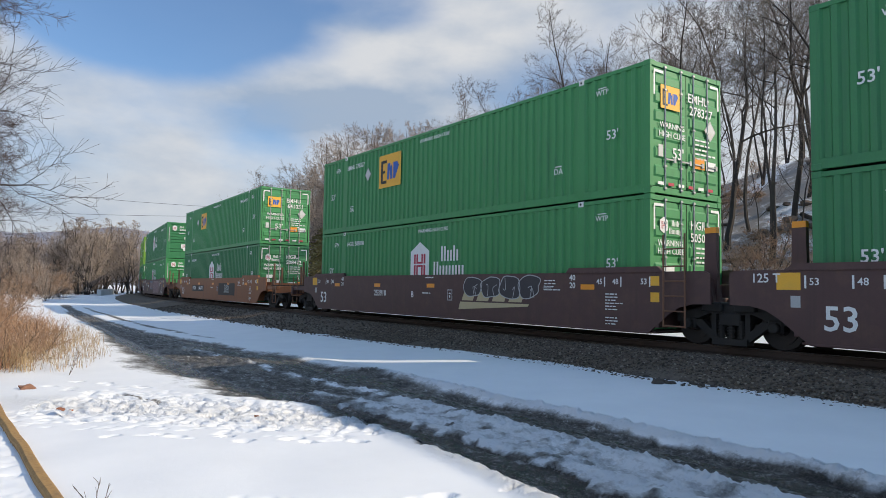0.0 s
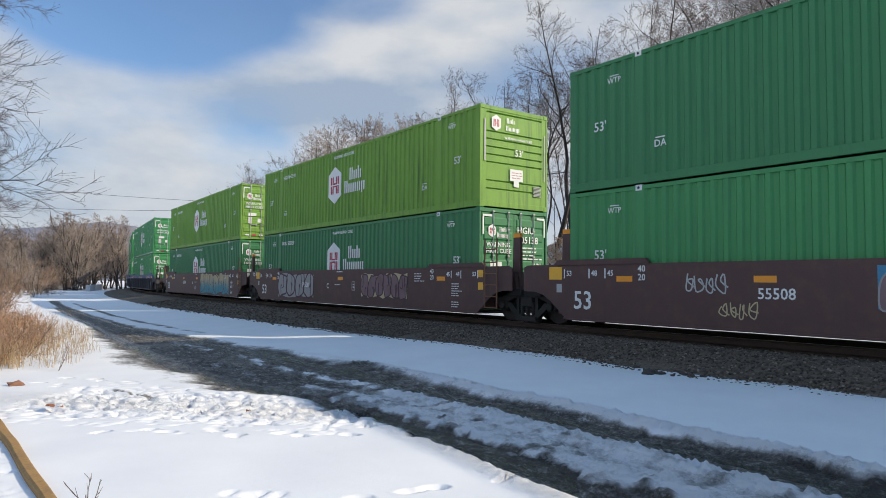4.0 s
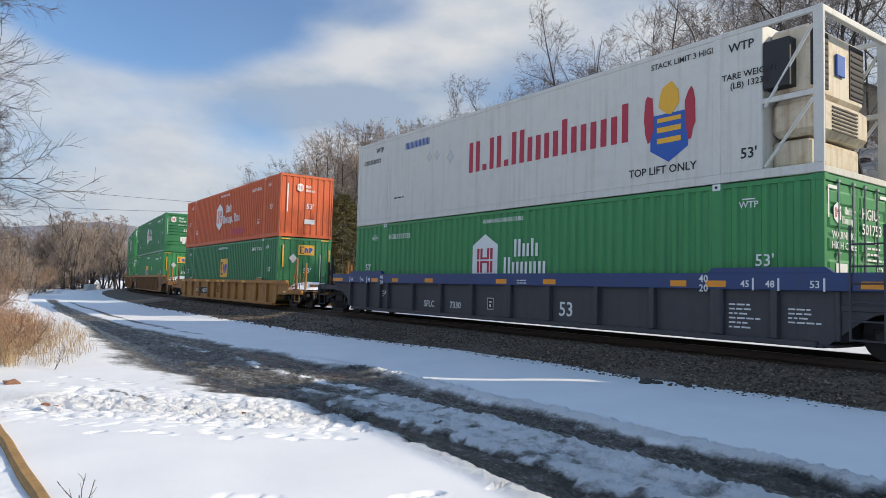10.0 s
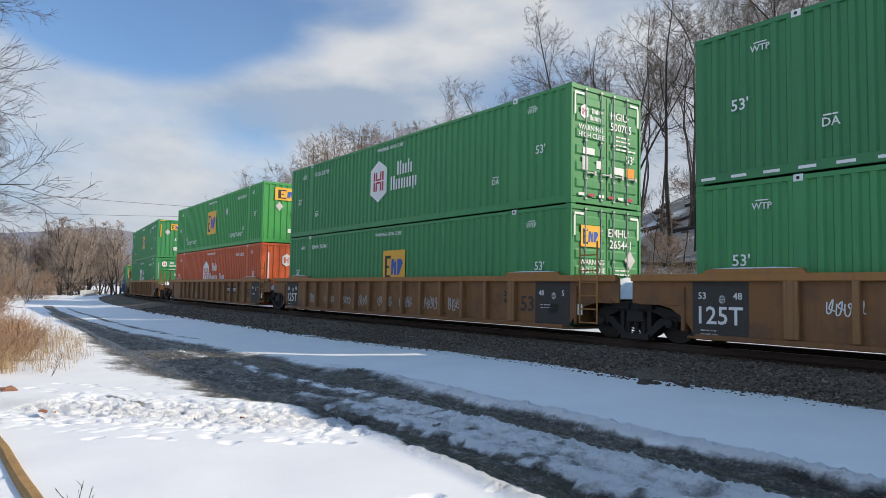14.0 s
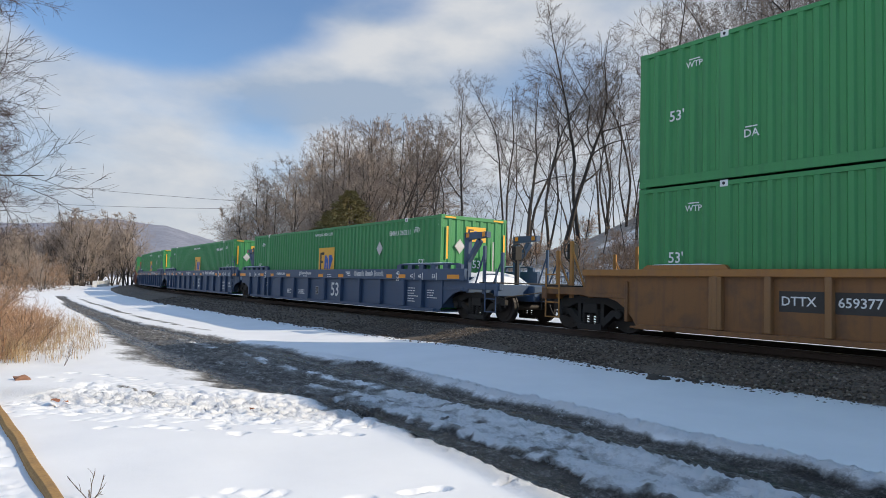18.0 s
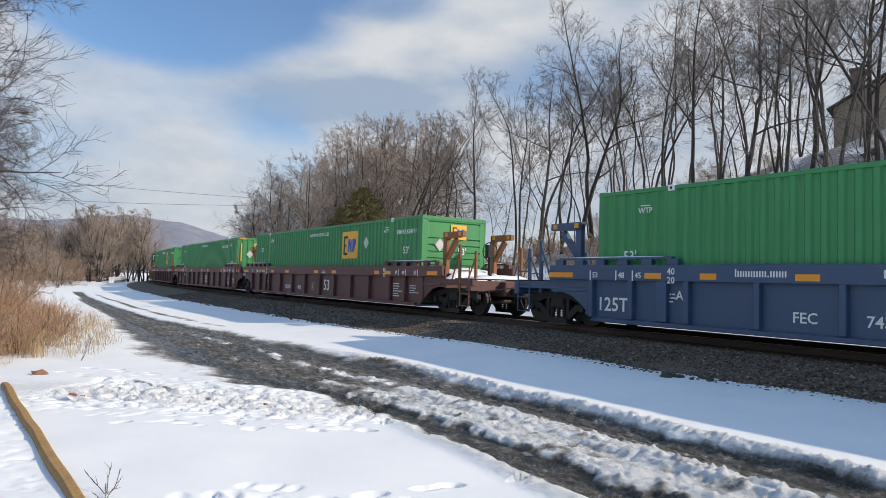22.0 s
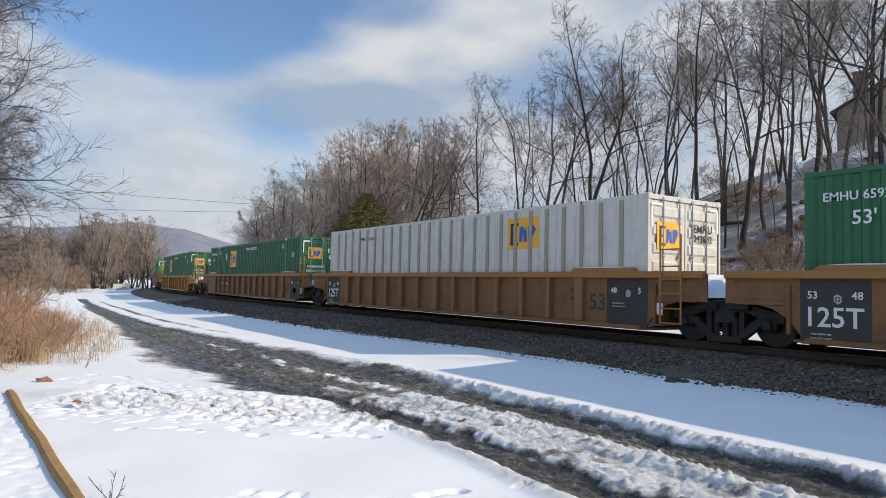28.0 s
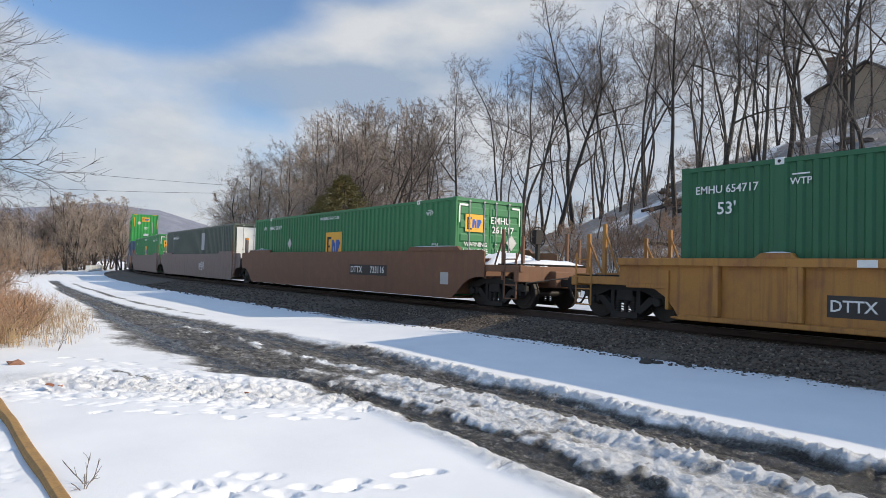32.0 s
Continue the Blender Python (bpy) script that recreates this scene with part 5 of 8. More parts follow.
def end_sill_mesh(g, zt):
    """The coupler end: draft sill, crossing platform and step irons."""
    bm = bmesh.new()
    z = zt - 0.42

    def b(a, c, y0, y1, z0, z1, r=0.012):
        x0, x1 = sorted((g * a, g * c))
        soft_box(bm, x0, x1, y0, y1, z0, z1, r)
    b(9.3, 11.15, -0.30, 0.30, 1.22, 1.66, 0.03)
    b(9.3, 10.95, -1.36, -1.24, z - 0.16, z + 0.02)
    b(9.3, 10.95, 1.24, 1.36, z - 0.16, z + 0.02)
    b(10.75, 10.92, -1.40, 1.40, 1.36, z, 0.02)
    b(9.4, 9.5, -1.3, 1.3, 1.42, z)
    return bm


def slat_mesh(zt):
    bm = bmesh.new()
    soft_box(bm, -0.045, 0.045, -1.3, 1.3, zt - 0.40, zt - 0.365, 0.006)
    return bm


def step_mesh(g, y):
    bm = bmesh.new()
    s = -1 if y < 0 else 1
    for x in (g * 10.35, g * 10.80):
        rod(bm, (x, y, 0.92), (x, y, 2.10), 0.02, 6)
    for z in (0.93, 1.28, 1.62, 1.95):
        rod(bm, (g * 10.35, y, z), (g * 10.80, y, z), 0.017, 6)
    return bm


def stanchion_mesh(g, x, y, z1):
    bm = bmesh.new()
    soft_box(bm, g * x - 0.045, g * x + 0.045, y - 0.035, y + 0.035, 1.4, z1, 0.008)
    rod(bm, (g * x, y, z1 - 0.15), (g * (x - 0.42), y, 1.62), 0.024, 6)
    return bm


def coupler_mesh(g):
    bm = bmesh.new()
    x0, x1 = sorted((g * 11.1, g * 11.55))
    soft_box(bm, x0, x1, -0.09, 0.09, 1.26, 1.46, 0.02)
    x0, x1 = sorted((g * 11.45, g * 11.74))
    soft_box(bm, x0, x1, -0.20, 0.13, 1.18, 1.54, 0.05)
    rod(bm, (g * 11.05, -1.25, 1.34), (g * 11.35, -0.05, 1.50), 0.016, 6)
    rod(bm, (g * 11.05, -1.25, 1.34), (g * 11.05, -1.25, 1.06), 0.016, 6)
    for k in range(6):                         # sagging air hose
        a, c = k / 6, (k + 1) / 6
        rod(bm, (g * (11.1 + 0.6 * a), 0.3, 1.25 - 1.5 * a * (1.05 - a)), (g * (11.1 + 0.6 * c), 0.3, 1.25 - 1.5 * c * (1.05 - c)), 0.025, 6)
    return bm


def brake_wheel_mesh(g):
    bm = bmesh.new()
    c = Vector((g * 10.72, -0.55, 2.55))
    ring = [c + Vector((0, math.cos(k * math.tau / 16), math.sin(k * math.tau / 16))) * 0.27 for k in range(16)]
    for k in range(16):
        rod(bm, ring[k], ring[(k + 1) % 16], 0.018, 5)
    for k in range(0, 16, 4):
        rod(bm, c, ring[k], 0.014, 5)
    soft_box(bm, c.x - g * 0.02 - 0.08, c.x - g * 0.02 + 0.08, c.y - 0.13, c.y + 0.13, c.z - 0.2, c.z + 0.2, 0.02)
    soft_box(bm, c.x - 0.05, c.x + 0.05, c.y - 0.05, c.y + 0.05, 1.5, c.z - 0.15, 0.01)
    return bm


def snow_mesh(x0, x1, y0, y1, z, h, seed):
    """A drift lying on a flat part: a thick lens with an uneven rim."""
    rng = random.Random(seed)
    bm = bmesh.new()
    nx, ny = 12, 5
    grid = []
    for i in range(nx + 1):
        row = []
        for j in range(ny + 1):
            u, v = i / nx, j / ny
            k = min(1, 6 * u * (1 - u) + 0.0) ** 0.6 * min(1, 5 * v * (1 - v)) ** 0.6
            row.append(bm.verts.new((x0 + (x1 - x0) * u, y0 + (y1 - y0) * v, z + h * k * rng.uniform(0.75, 1.15) if k > 0 else z)))
        grid.append(row)
    for i in range(nx):
        for j in range(ny):
            bm.faces.new((grid[i][j], grid[i + 1][j], grid[i + 1][j + 1], grid[i][j + 1])).smooth = True
    low = [[bm.verts.new((v.co.x, v.co.y, z - 0.004)) for v in row] for row in (grid[0], grid[-1])]
    bm.faces.new((low[0][0], low[0][-1], low[1][-1], low[1][0]))
    return bm


def well_car(style, front, rear, label, marks=(), snow=0, brake=None):
    """style: dict of paints and shape; front, rear: 'joint' or 'coupler'."""
    st = style
    thing = tagged(new("well_car"), label, "rail car", group="well cars of the train")
    zb, zt, key = st["zb"], st["zt"], st["key"]
    if st.get("ribs"):
        RECESSED.add(thing.name)
    for y in (-1.385, 1.385):
        inset = 0.05 if st.get("ribs") else 0.0      # the plates between ribs lie back
        plate = shared("sill%s%.1f" % (key, y), lambda: sill_mesh(zb, zt, st["arch"], y - math.copysign(inset, y)), st["low"], thing, "side_sill")
        if st.get("chord"):
            shared("chord%s%.1f" % (key, y), lambda: chord_mesh(zt - st["chord"], zt + 0.004, y * 1.008), st["top"], thing, "top_chord")
            shared("bottom%s%.1f" % (key, y), lambda: chord_mesh(zb - 0.004, zb + 0.09, y * 1.008, 8.0), st["low"], thing, "bottom_chord")
        if st.get("ribs"):
            for x in st["ribs"]:
                o = shared("rib%s%.1f" % (key, y), lambda: rib_mesh(zb + 0.08, zt - st["chord"] + 0.01, y * 1.008), st["rib"] if "rib" in st else st["low"], plate, "rib")
                o.location.x = x
        if st.get("hump"):
            a, b = st["hump"]
            for g in (-1, 1):
                shared("hump%s%.1f%d" % (key, y, g), lambda: (slotted_mesh if st.get("slots") else hump_mesh)(zt - 0.01, zt + st["rise"], y, a, b, g), st["top"], thing, "raised_edge")
    shared("floor" + key, lambda: well_floor_mesh(zb), st["low"], thing, "well_floor")
    for g, kind in ((1, front), (-1, rear)):
        shared("bulk%s%d" % (key, g), lambda: bulkhead_mesh(g, zt), st["low"], thing, "bulkhead")
        if kind == "joint":
            shared("joint%s%d" % (key, g), lambda: joint_mesh(g, zt), IRON, thing, "articulated_joint")
            if g == 1:
                shared("lad%s" % key, lambda: end_ladder_mesh(1, -1.49, zt), st.get("iron", st["low"]), thing, "ladder")

        if st.get("guides") and kind == "joint":
            x = 9.32 if g > 0 else -8.44
            for y in (-1.0,):
                post = shared("guide%s%d%.0f" % (key, g, y), lambda: guide_mesh(x, y), st["low"], thing, "guide_post")
                shared("tip%d%.0f" % (g, y), lambda: guide_tip_mesh(x, y), SIGN_ORANGE, post, "post_tip", "orange reflective tip")
        if st.get("guard") and (g == -1 or kind == "coupler"):
            for y in (-0.95, 0.95):
                post = shared("guard%s%d%.1f" % (key, g, y), lambda: guard_mesh(g, y), st["guard"], thing, "guard_frame")
                shared("gplate%d%.1f" % (g, y), lambda: guard_plate_mesh(g, y), SIGN_ORANGE, post, "reflector")
        if kind == "coupler":
            sill = shared("end%s%d" % (key, g), lambda: end_sill_mesh(g, zt), st["low"], thing, "end_sill")
            for k in range(7):
                shared("slat%s" % key, lambda: slat_mesh(zt), IRON, sill, "platform_slat").location.x = g * (10.05 + k * 0.13)
            shared("coup%d" % g, lambda: coupler_mesh(g), IRON, thing, "coupler", "rusty knuckle coupler with a hanging hose")
            for y in (-1.36, 1.36):
                shared("step%s%d%.1f" % (key, g, y), lambda: step_mesh(g, y), st.get("iron", st["low"]), thing, "ladder")
            for x, y, z1 in st.get("posts", ()):
                shared("post%s%d%.2f%.2f" % (key, g, x, y), lambda: stanchion_mesh(g, x, y, z1), st.get("iron", IRON), thing, "stanchion")
            if brake == g:
                shared("brake%d" % g, lambda: brake_wheel_mesh(g), IRON, thing, "brake_wheel")
    for kind, *a in marks:
        DRAW[kind.strip("^")](thing, "chord" if "^" in kind else "sill", *a)
    if st.get("ribs"):                         # broad uprights under the lifting places
        for y in (-1.385, 1.385):
            for x in st["stakes"]:
                shared("stake%s%.1f%.2f" % (key, y, x), lambda: stake_mesh(x, zb + 0.08, zt - st["chord"] + 0.01, y * 1.008), st.get("rib", st["low"]), thing, "stake")
    if snow and st.get("hump"):                # a thin line of snow along the raised edges
        a, b = st["hump"]
        for g in (-1, 1):
            x0, x1 = sorted((g * (a + 0.15), g * (b - 0.2)))
            for y in (-1.385, 1.385):
                shared("edge%s%d%.1f" % (key, g, y), lambda: snow_mesh(x0, x1, y - 0.055, y + 0.055, zt + st["rise"], 0.022, 3), SNOW_CAP, thing, "snow_line", "thin line of snow on the raised edge")
    for k in range(snow):
        x0, x1, y0, y1, h = ((8.38, 9.55, -1.28, 1.28, 0.44), (-9.5, -8.38, -1.28, 1.28, 0.40), (9.95, 10.9, -1.1, 1.1, 0.12))[k]
        if k == 2 and front != "coupler":
            continue
        shared("snow%s%d" % (key, k), lambda: snow_mesh(x0, x1, y0, y1, zt - (0.52 if k < 2 else 0.365), h, 7 + k), SNOW_CAP, thing, "snow_drift", "snow lying on the deck")
    return thing


POSTS = ((10.1, -1.2, 2.75), (10.1, 1.2, 2.75), (10.7, -1.05, 2.55), (10.7, 1.05, 2.55))
SMOOTH = dict(key="a", guides=True, zb=0.82, zt=2.10, arch="slope", low=BROWN_CAR, top=BROWN_CAR, hump=(5.75, 8.5), rise=0.11, posts=POSTS, iron=UMBER_CAR)
RUST = dict(SMOOTH, key="b", low=RUST_CAR, top=RUST_CAR)
GREYS = dict(SMOOTH, key="c", low=GREY_CAR, top=GREY_CAR, zt=2.18)
UMBER = dict(SMOOTH, key="d", low=UMBER_CAR, top=UMBER_CAR, zt=2.20)
SLATE_RIBS = (-8.15, -7.0, *(0.32 + 1.48 * k for k in range(-4, 5)), 7.3)
TAN_RIBS = tuple(1.03 * k for k in range(-6, 7))
YELLOW_RIBS = (-7.2, -5.73, -4.03, -2.14, -0.97, 0.26, 1.49, 2.7, 4.0, 5.7, 7.2)
NAVY = dict(key="e", zb=0.84, zt=2.07, arch="slope", low=SLATE_CAR, top=NAVY_CAR, chord=0.30, ribs=SLATE_RIBS, stakes=(-6.2, 0.32, 6.2), hump=(6.0, 8.3), rise=0.10, posts=POSTS)
SLATE = dict(key="f", zb=0.82, zt=2.10, arch="slope", low=BLUE_CAR, top=BLUE_CAR, chord=0.34, ribs=SLATE_RIBS, stakes=(-6.2, 0.32, 6.2), hump=(5.95, 9.2), rise=0.17, slots=True, guard=BLUE_CAR, posts=POSTS, iron=BLUE_CAR)
MAROON = dict(SLATE, key="g", low=MAROON_CAR, top=MAROON_CAR, guard=RUST_CAR, iron=RUST_CAR)
TAN = dict(key="h", zb=0.82, zt=2.06, arch="arch", low=TAN_CAR, top=TAN_TOP, rib=TAN_RIB, chord=0.14, ribs=TAN_RIBS, stakes=(-6.18, 0.0, 6.18), posts=POSTS, hump=(5.9, 7.9), rise=0.09, iron=YELLOW_CAR)
YELLOW = dict(key="i", zb=0.70, zt=1.80, arch="arch", low=YELLOW_CAR, top=YELLOW_CAR, chord=0.15, ribs=YELLOW_RIBS, stakes=(-5.73, 5.7), posts=POSTS, hump=(5.7, 6.5), rise=0.10, iron=YELLOW_CAR)
YELLOW_2 = dict(YELLOW, key="j", zb=0.78, zt=1.98)


def splash(rng, cx, cz, w, h, n=14, jag=0.16):
    return [(cx + math.cos(k * math.tau / n) * w / 2 * rng.uniform(1 - jag, 1 + jag), cz + math.sin(k * math.tau / n) * h / 2 * rng.uniform(1 - jag, 1 + jag)) for k in range(n)]


def ribbon(points, wide):
    """A painted stroke of one width along a line of points, as four-sided pieces."""
    left, right = [], []
    for k, (x, z) in enumerate(points):
        (ax, az), (bx, bz) = points[max(k - 1, 0)], points[min(k + 1, len(points) - 1)]
        d = Vector((bx - ax, bz - az))
        d = (d.normalized() if d.length > 1e-6 else Vector((1, 0))) * wide / 2
        left.append((x - d.y, z + d.x))
        right.append((x + d.y, z - d.x))
    return [[left[k], right[k], right[k + 1], left[k + 1]] for k in range(len(points) - 1)]


def bent(rng, corners, n=7):
    """A soft line through a few corners."""
    out = []
    for k in range(len(corners) - 1):
        p0, p1, p2, p3 = (Vector(corners[min(max(k + i, 0), len(corners) - 1)]) for i in (-1, 0, 1, 2))
        for j in range(n):
            t = j / n
            out.append(tuple(0.5 * (2 * p1 + (p2 - p0) * t + (2 * p0 - 5 * p1 + 4 * p2 - p3) * t * t + (3 * p1 - p0 - 3 * p2 + p3) * t**3)))
    return out + [tuple(corners[-1])]


def spray(parent, x0, x1, z0, z1, fills, line, seed, letters=5, wide=0.045, field=True):
    """Sprayed work along a car: a field of colour with fat interlocking shapes outlined on it, no lettering."""
    rng = random.Random(seed)
    w, h = (x1 - x0) / letters, z1 - z0
    top = bent(rng, [(x0 + (x1 - x0) * i / (letters * 2), z1 - h * rng.uniform(0.0, 0.14)) for i in range(letters * 2 + 1)], 4)
    low = bent(rng, [(x1 - (x1 - x0) * i / (letters * 2), z0 + h * rng.uniform(0.0, 0.10)) for i in range(letters * 2 + 1)], 4)
    if field:
        patch("painted_field/%d" % seed, [(top + low, 0)], [fills[0]], parent, "sill", 0, 0, 0.0005)
    for k in range(letters):
        cx, a, b = x0 + (k + 0.5) * w, 0.54 * w, 0.47 * h
        cz, tilt = z0 + 0.5 * h + rng.uniform(-0.04, 0.04) * h, rng.uniform(-0.12, 0.18)
        n = 9                                  # the outline bulges and pinches like a swollen figure
        rim = []
        for i in range(n):
            t = i * math.tau / n + rng.uniform(-0.12, 0.12)
            r = 1 / max(abs(math.cos(t)), abs(math.sin(t))) ** 0.75 * rng.uniform(0.78, 1.04)
            rim.append((cx + a * r * math.cos(t) + tilt * b * math.sin(t), cz + min(max(b * r * math.sin(t), -0.5 * h), 0.5 * h)))
        loop = bent(rng, rim + [rim[0]], 5)
        if len(fills) > 1:
            patch("painted_shape/%d/%d" % (seed, k), [(loop[:-1], 0)], [fills[1]], parent, "sill", 0, 0, 0.0008 + 0.0004 * k)
        strokes = ribbon(loop, wide)
        for i in range(2):                     # cuts into the figure and a loop inside it
            ux, uz = cx + rng.uniform(-0.25, 0.25) * w, cz + rng.choice((-1, 1)) * 0.42 * h
            strokes += ribbon(bent(rng, [(ux, uz), (ux + rng.uniform(-0.1, 0.1) * w, cz + rng.uniform(-0.08, 0.08) * h), (ux + rng.uniform(-0.22, 0.22) * w, cz + rng.uniform(-0.15, 0.15) * h)], 5), wide * 0.8)
        patch("sprayed_stroke/%d/%d" % (seed, k), [(o, 0) for o in strokes], [line], parent, "sill", 0, 0, 0.005 + 0.0004 * k)


def swoosh(parent, x, z, mat):
    """A faded slanting emblem: four leaning blocks over a long wedge."""
    shapes = [([(-1.35 + k * 0.68, 0.04), (-0.83 + k * 0.68, 0.04), (-0.70 + k * 0.68, 0.30), (-1.22 + k * 0.68, 0.30)], 0) for k in range(4)] + [([(-1.5, -0.22), (1.45, -0.06), (1.5, 0.0), (-1.42, 0.0)], 0)]
    patch("swoosh_emblem", shapes, [mat], parent, "sill", x, z, 0.0003)


def scrawl(parent, x, z, size, seed, mat=None):
    """A small sprayed tag: loose loops of thin strokes."""
    rng = random.Random(seed)
    out = []
    px = -size
    for k in range(4):
        w = size * rng.uniform(0.35, 0.55)
        c = [(px + w * rng.uniform(0, 0.3), rng.uniform(0.15, 0.42) * size), (px + w * rng.uniform(0.0, 0.2), rng.uniform(-0.4, -0.1) * size), (px + w * rng.uniform(0.5, 0.8), rng.uniform(-0.42, -0.2) * size),
             (px + w * rng.uniform(0.6, 0.9), rng.uniform(0.1, 0.4) * size), (px + w * rng.uniform(0.2, 0.5), rng.uniform(-0.1, 0.1) * size), (px + w, rng.uniform(-0.3, 0.0) * size)]
        out += [(o, 0) for o in ribbon(bent(rng, c, 4), size * 0.065)]
        px += w
    patch("sprayed_tag/%d/%.2f" % (seed, size), out, [mat or SIGN_GREY], parent, "sill", x, z, 0.001)


def limit_marks(face="", z=1.86, zr=1.86):
    """Load-limit figures and reflectors along a sill."""
    k = "^" if face else ""
    out = []
    for g in (-1, 1):
        for text, x in (("53", 8.0), ("48", 7.24), ("45", 6.78)):
            out += [("t" + k, text, g * x, z, 0.125), ("r" + k, "limit_line", g * x + (0.15 if g > 0 else -0.15), z, 0.035, 0.22, SIGN_WHITE)]
        out += [("t" + k, "40", g * 5.95, z + 0.09, 0.14), ("t" + k, "20", g * 5.95, z - 0.09, 0.14)]
    for x, w in ((-6.4, 0.42), (-3.3, 0.42), (0.0, 0.42), (3.2, 0.42), (6.42, 0.42)) if not face else ((-9.1, 0.8), (-6.4, 0.42), (-5.1, 0.36), (-3.2, 0.42), (0.1, 0.42), (1.85, 0.42), (5.4, 0.36), (6.2, 0.42), (9.0, 0.6)):
        out.append(("r" + k, "reflector", x, zr, w, 0.12, SIGN_ORANGE))
    return out


def smooth_marks(number, tag="B"):
    return limit_marks(z=1.89, zr=1.77) + [("t", "53", -7.58, 1.26, 0.42), ("t", number, -3.1, 1.50, 0.20), ("t", tag, -1.03, 1.48, 0.20), ("p", "s1", 6, 0.045, 6.95, 1.62), ("p", "s2", 3, 0.045, 6.95, 1.10), ("p", "s4", 1, 0.06, -0.45, 1.54), ("p", "s5", 4, 0.05, 5.0, 1.92), ("p", "s6", 1, 0.06, -0.3, 2.02),
                                      ("fr", 1.02, 1.50, 0.24, 0.32, BROWN_CAR), ("r", "yellow_tag", 8.28, 1.91, 0.22, 0.2, SIGN_YELLOW), ("r", "yellow_tag", 8.28, 1.57, 0.22, 0.2, SIGN_YELLOW),
                                      ("r", "yellow_tag", -8.44, 1.90, 0.42, 0.3, SIGN_YELLOW), ("r", "pale_label", -8.32, 1.55, 0.17, 0.2, SIGN_GREY)]


def name_plate(x, number, z=1.38, w=2.9):
    """A dark panel with its number; letters and figures stand to the two sides of a rib."""
    out = [("r", "number_panel", x, z, w, 0.36, DARK_PANEL)]
    if " " in number:
        a, b = number.split()
        return out + [("t", a, x - w * 0.31, z, min(0.23, w * 0.093)), ("t", b, x + w * 0.25, z, min(0.23, w * 0.093))]
    return out + [("t", number, x, z, 0.22)]


def tan_marks(number="", big=6.7, panels=()):
    out = [("t", "53", big, 1.35, 0.38, DARK_PANEL), ("t", "20", 5.9, 1.60, 0.14, DARK_PANEL), ("t", "40", 5.9, 1.42, 0.14, DARK_PANEL), ("r", "data_plate", 8.42, 1.28, 0.18, 0.24, SIGN_WHITE), ("p", "tan", 3, 0.06, 2.9, 1.0, DARK_PANEL), ("r", "dark_label", 7.6, 1.28, 0.36, 0.22, DARK_PANEL)]
    if number:
        out += name_plate(4.12, number, 1.50, 1.75)
    for x in panels:
        out += [("r", "dark_panel", x, 1.38, 1.14, 1.06, DARK_PANEL), ("t", "125T" if x < 0 else "", x - 0.03, 1.26, 0.34), ("t", "53" if x < 0 else "48", x - 0.36, 1.64, 0.13), ("t", "48" if x < 0 else "5", x + 0.36, 1.64, 0.13), ("hex", x + 0.05, 1.58, 0.17, DARK_PANEL),
                ("p", "dp", 4 if x > 0 else 2, 0.045, x - 0.4, 1.36 if x > 0 else 0.99)]
    return out


def ribbed_marks(number, lead, heavy=False, big=(0.95, 1.31, 0.44)):
    out = limit_marks("^", 1.87, 1.87) + [("t", "53", *big), *([("t", number.split()[0], -3.3, 1.17, 0.19), ("t", number.split()[1], -2.0, 1.17, 0.19)] if number else []), ("fr", -0.45, 1.27, 0.26, 0.32, DARK_PANEL),
                                         ("p", "rb", 6, 0.055, 6.4, 1.5), ("p", "rc", 4, 0.05, 7.5, 1.45), ("p", "rd", 3, 0.05, -6.3, 1.5), ("t", lead or "C", -5.82, 1.47, 0.19), ("p^", "re", 2, 0.045, 0.7, 1.90)]
    if heavy:
        out += [("t", "125T", -7.58, 1.21, 0.31)]
    return out


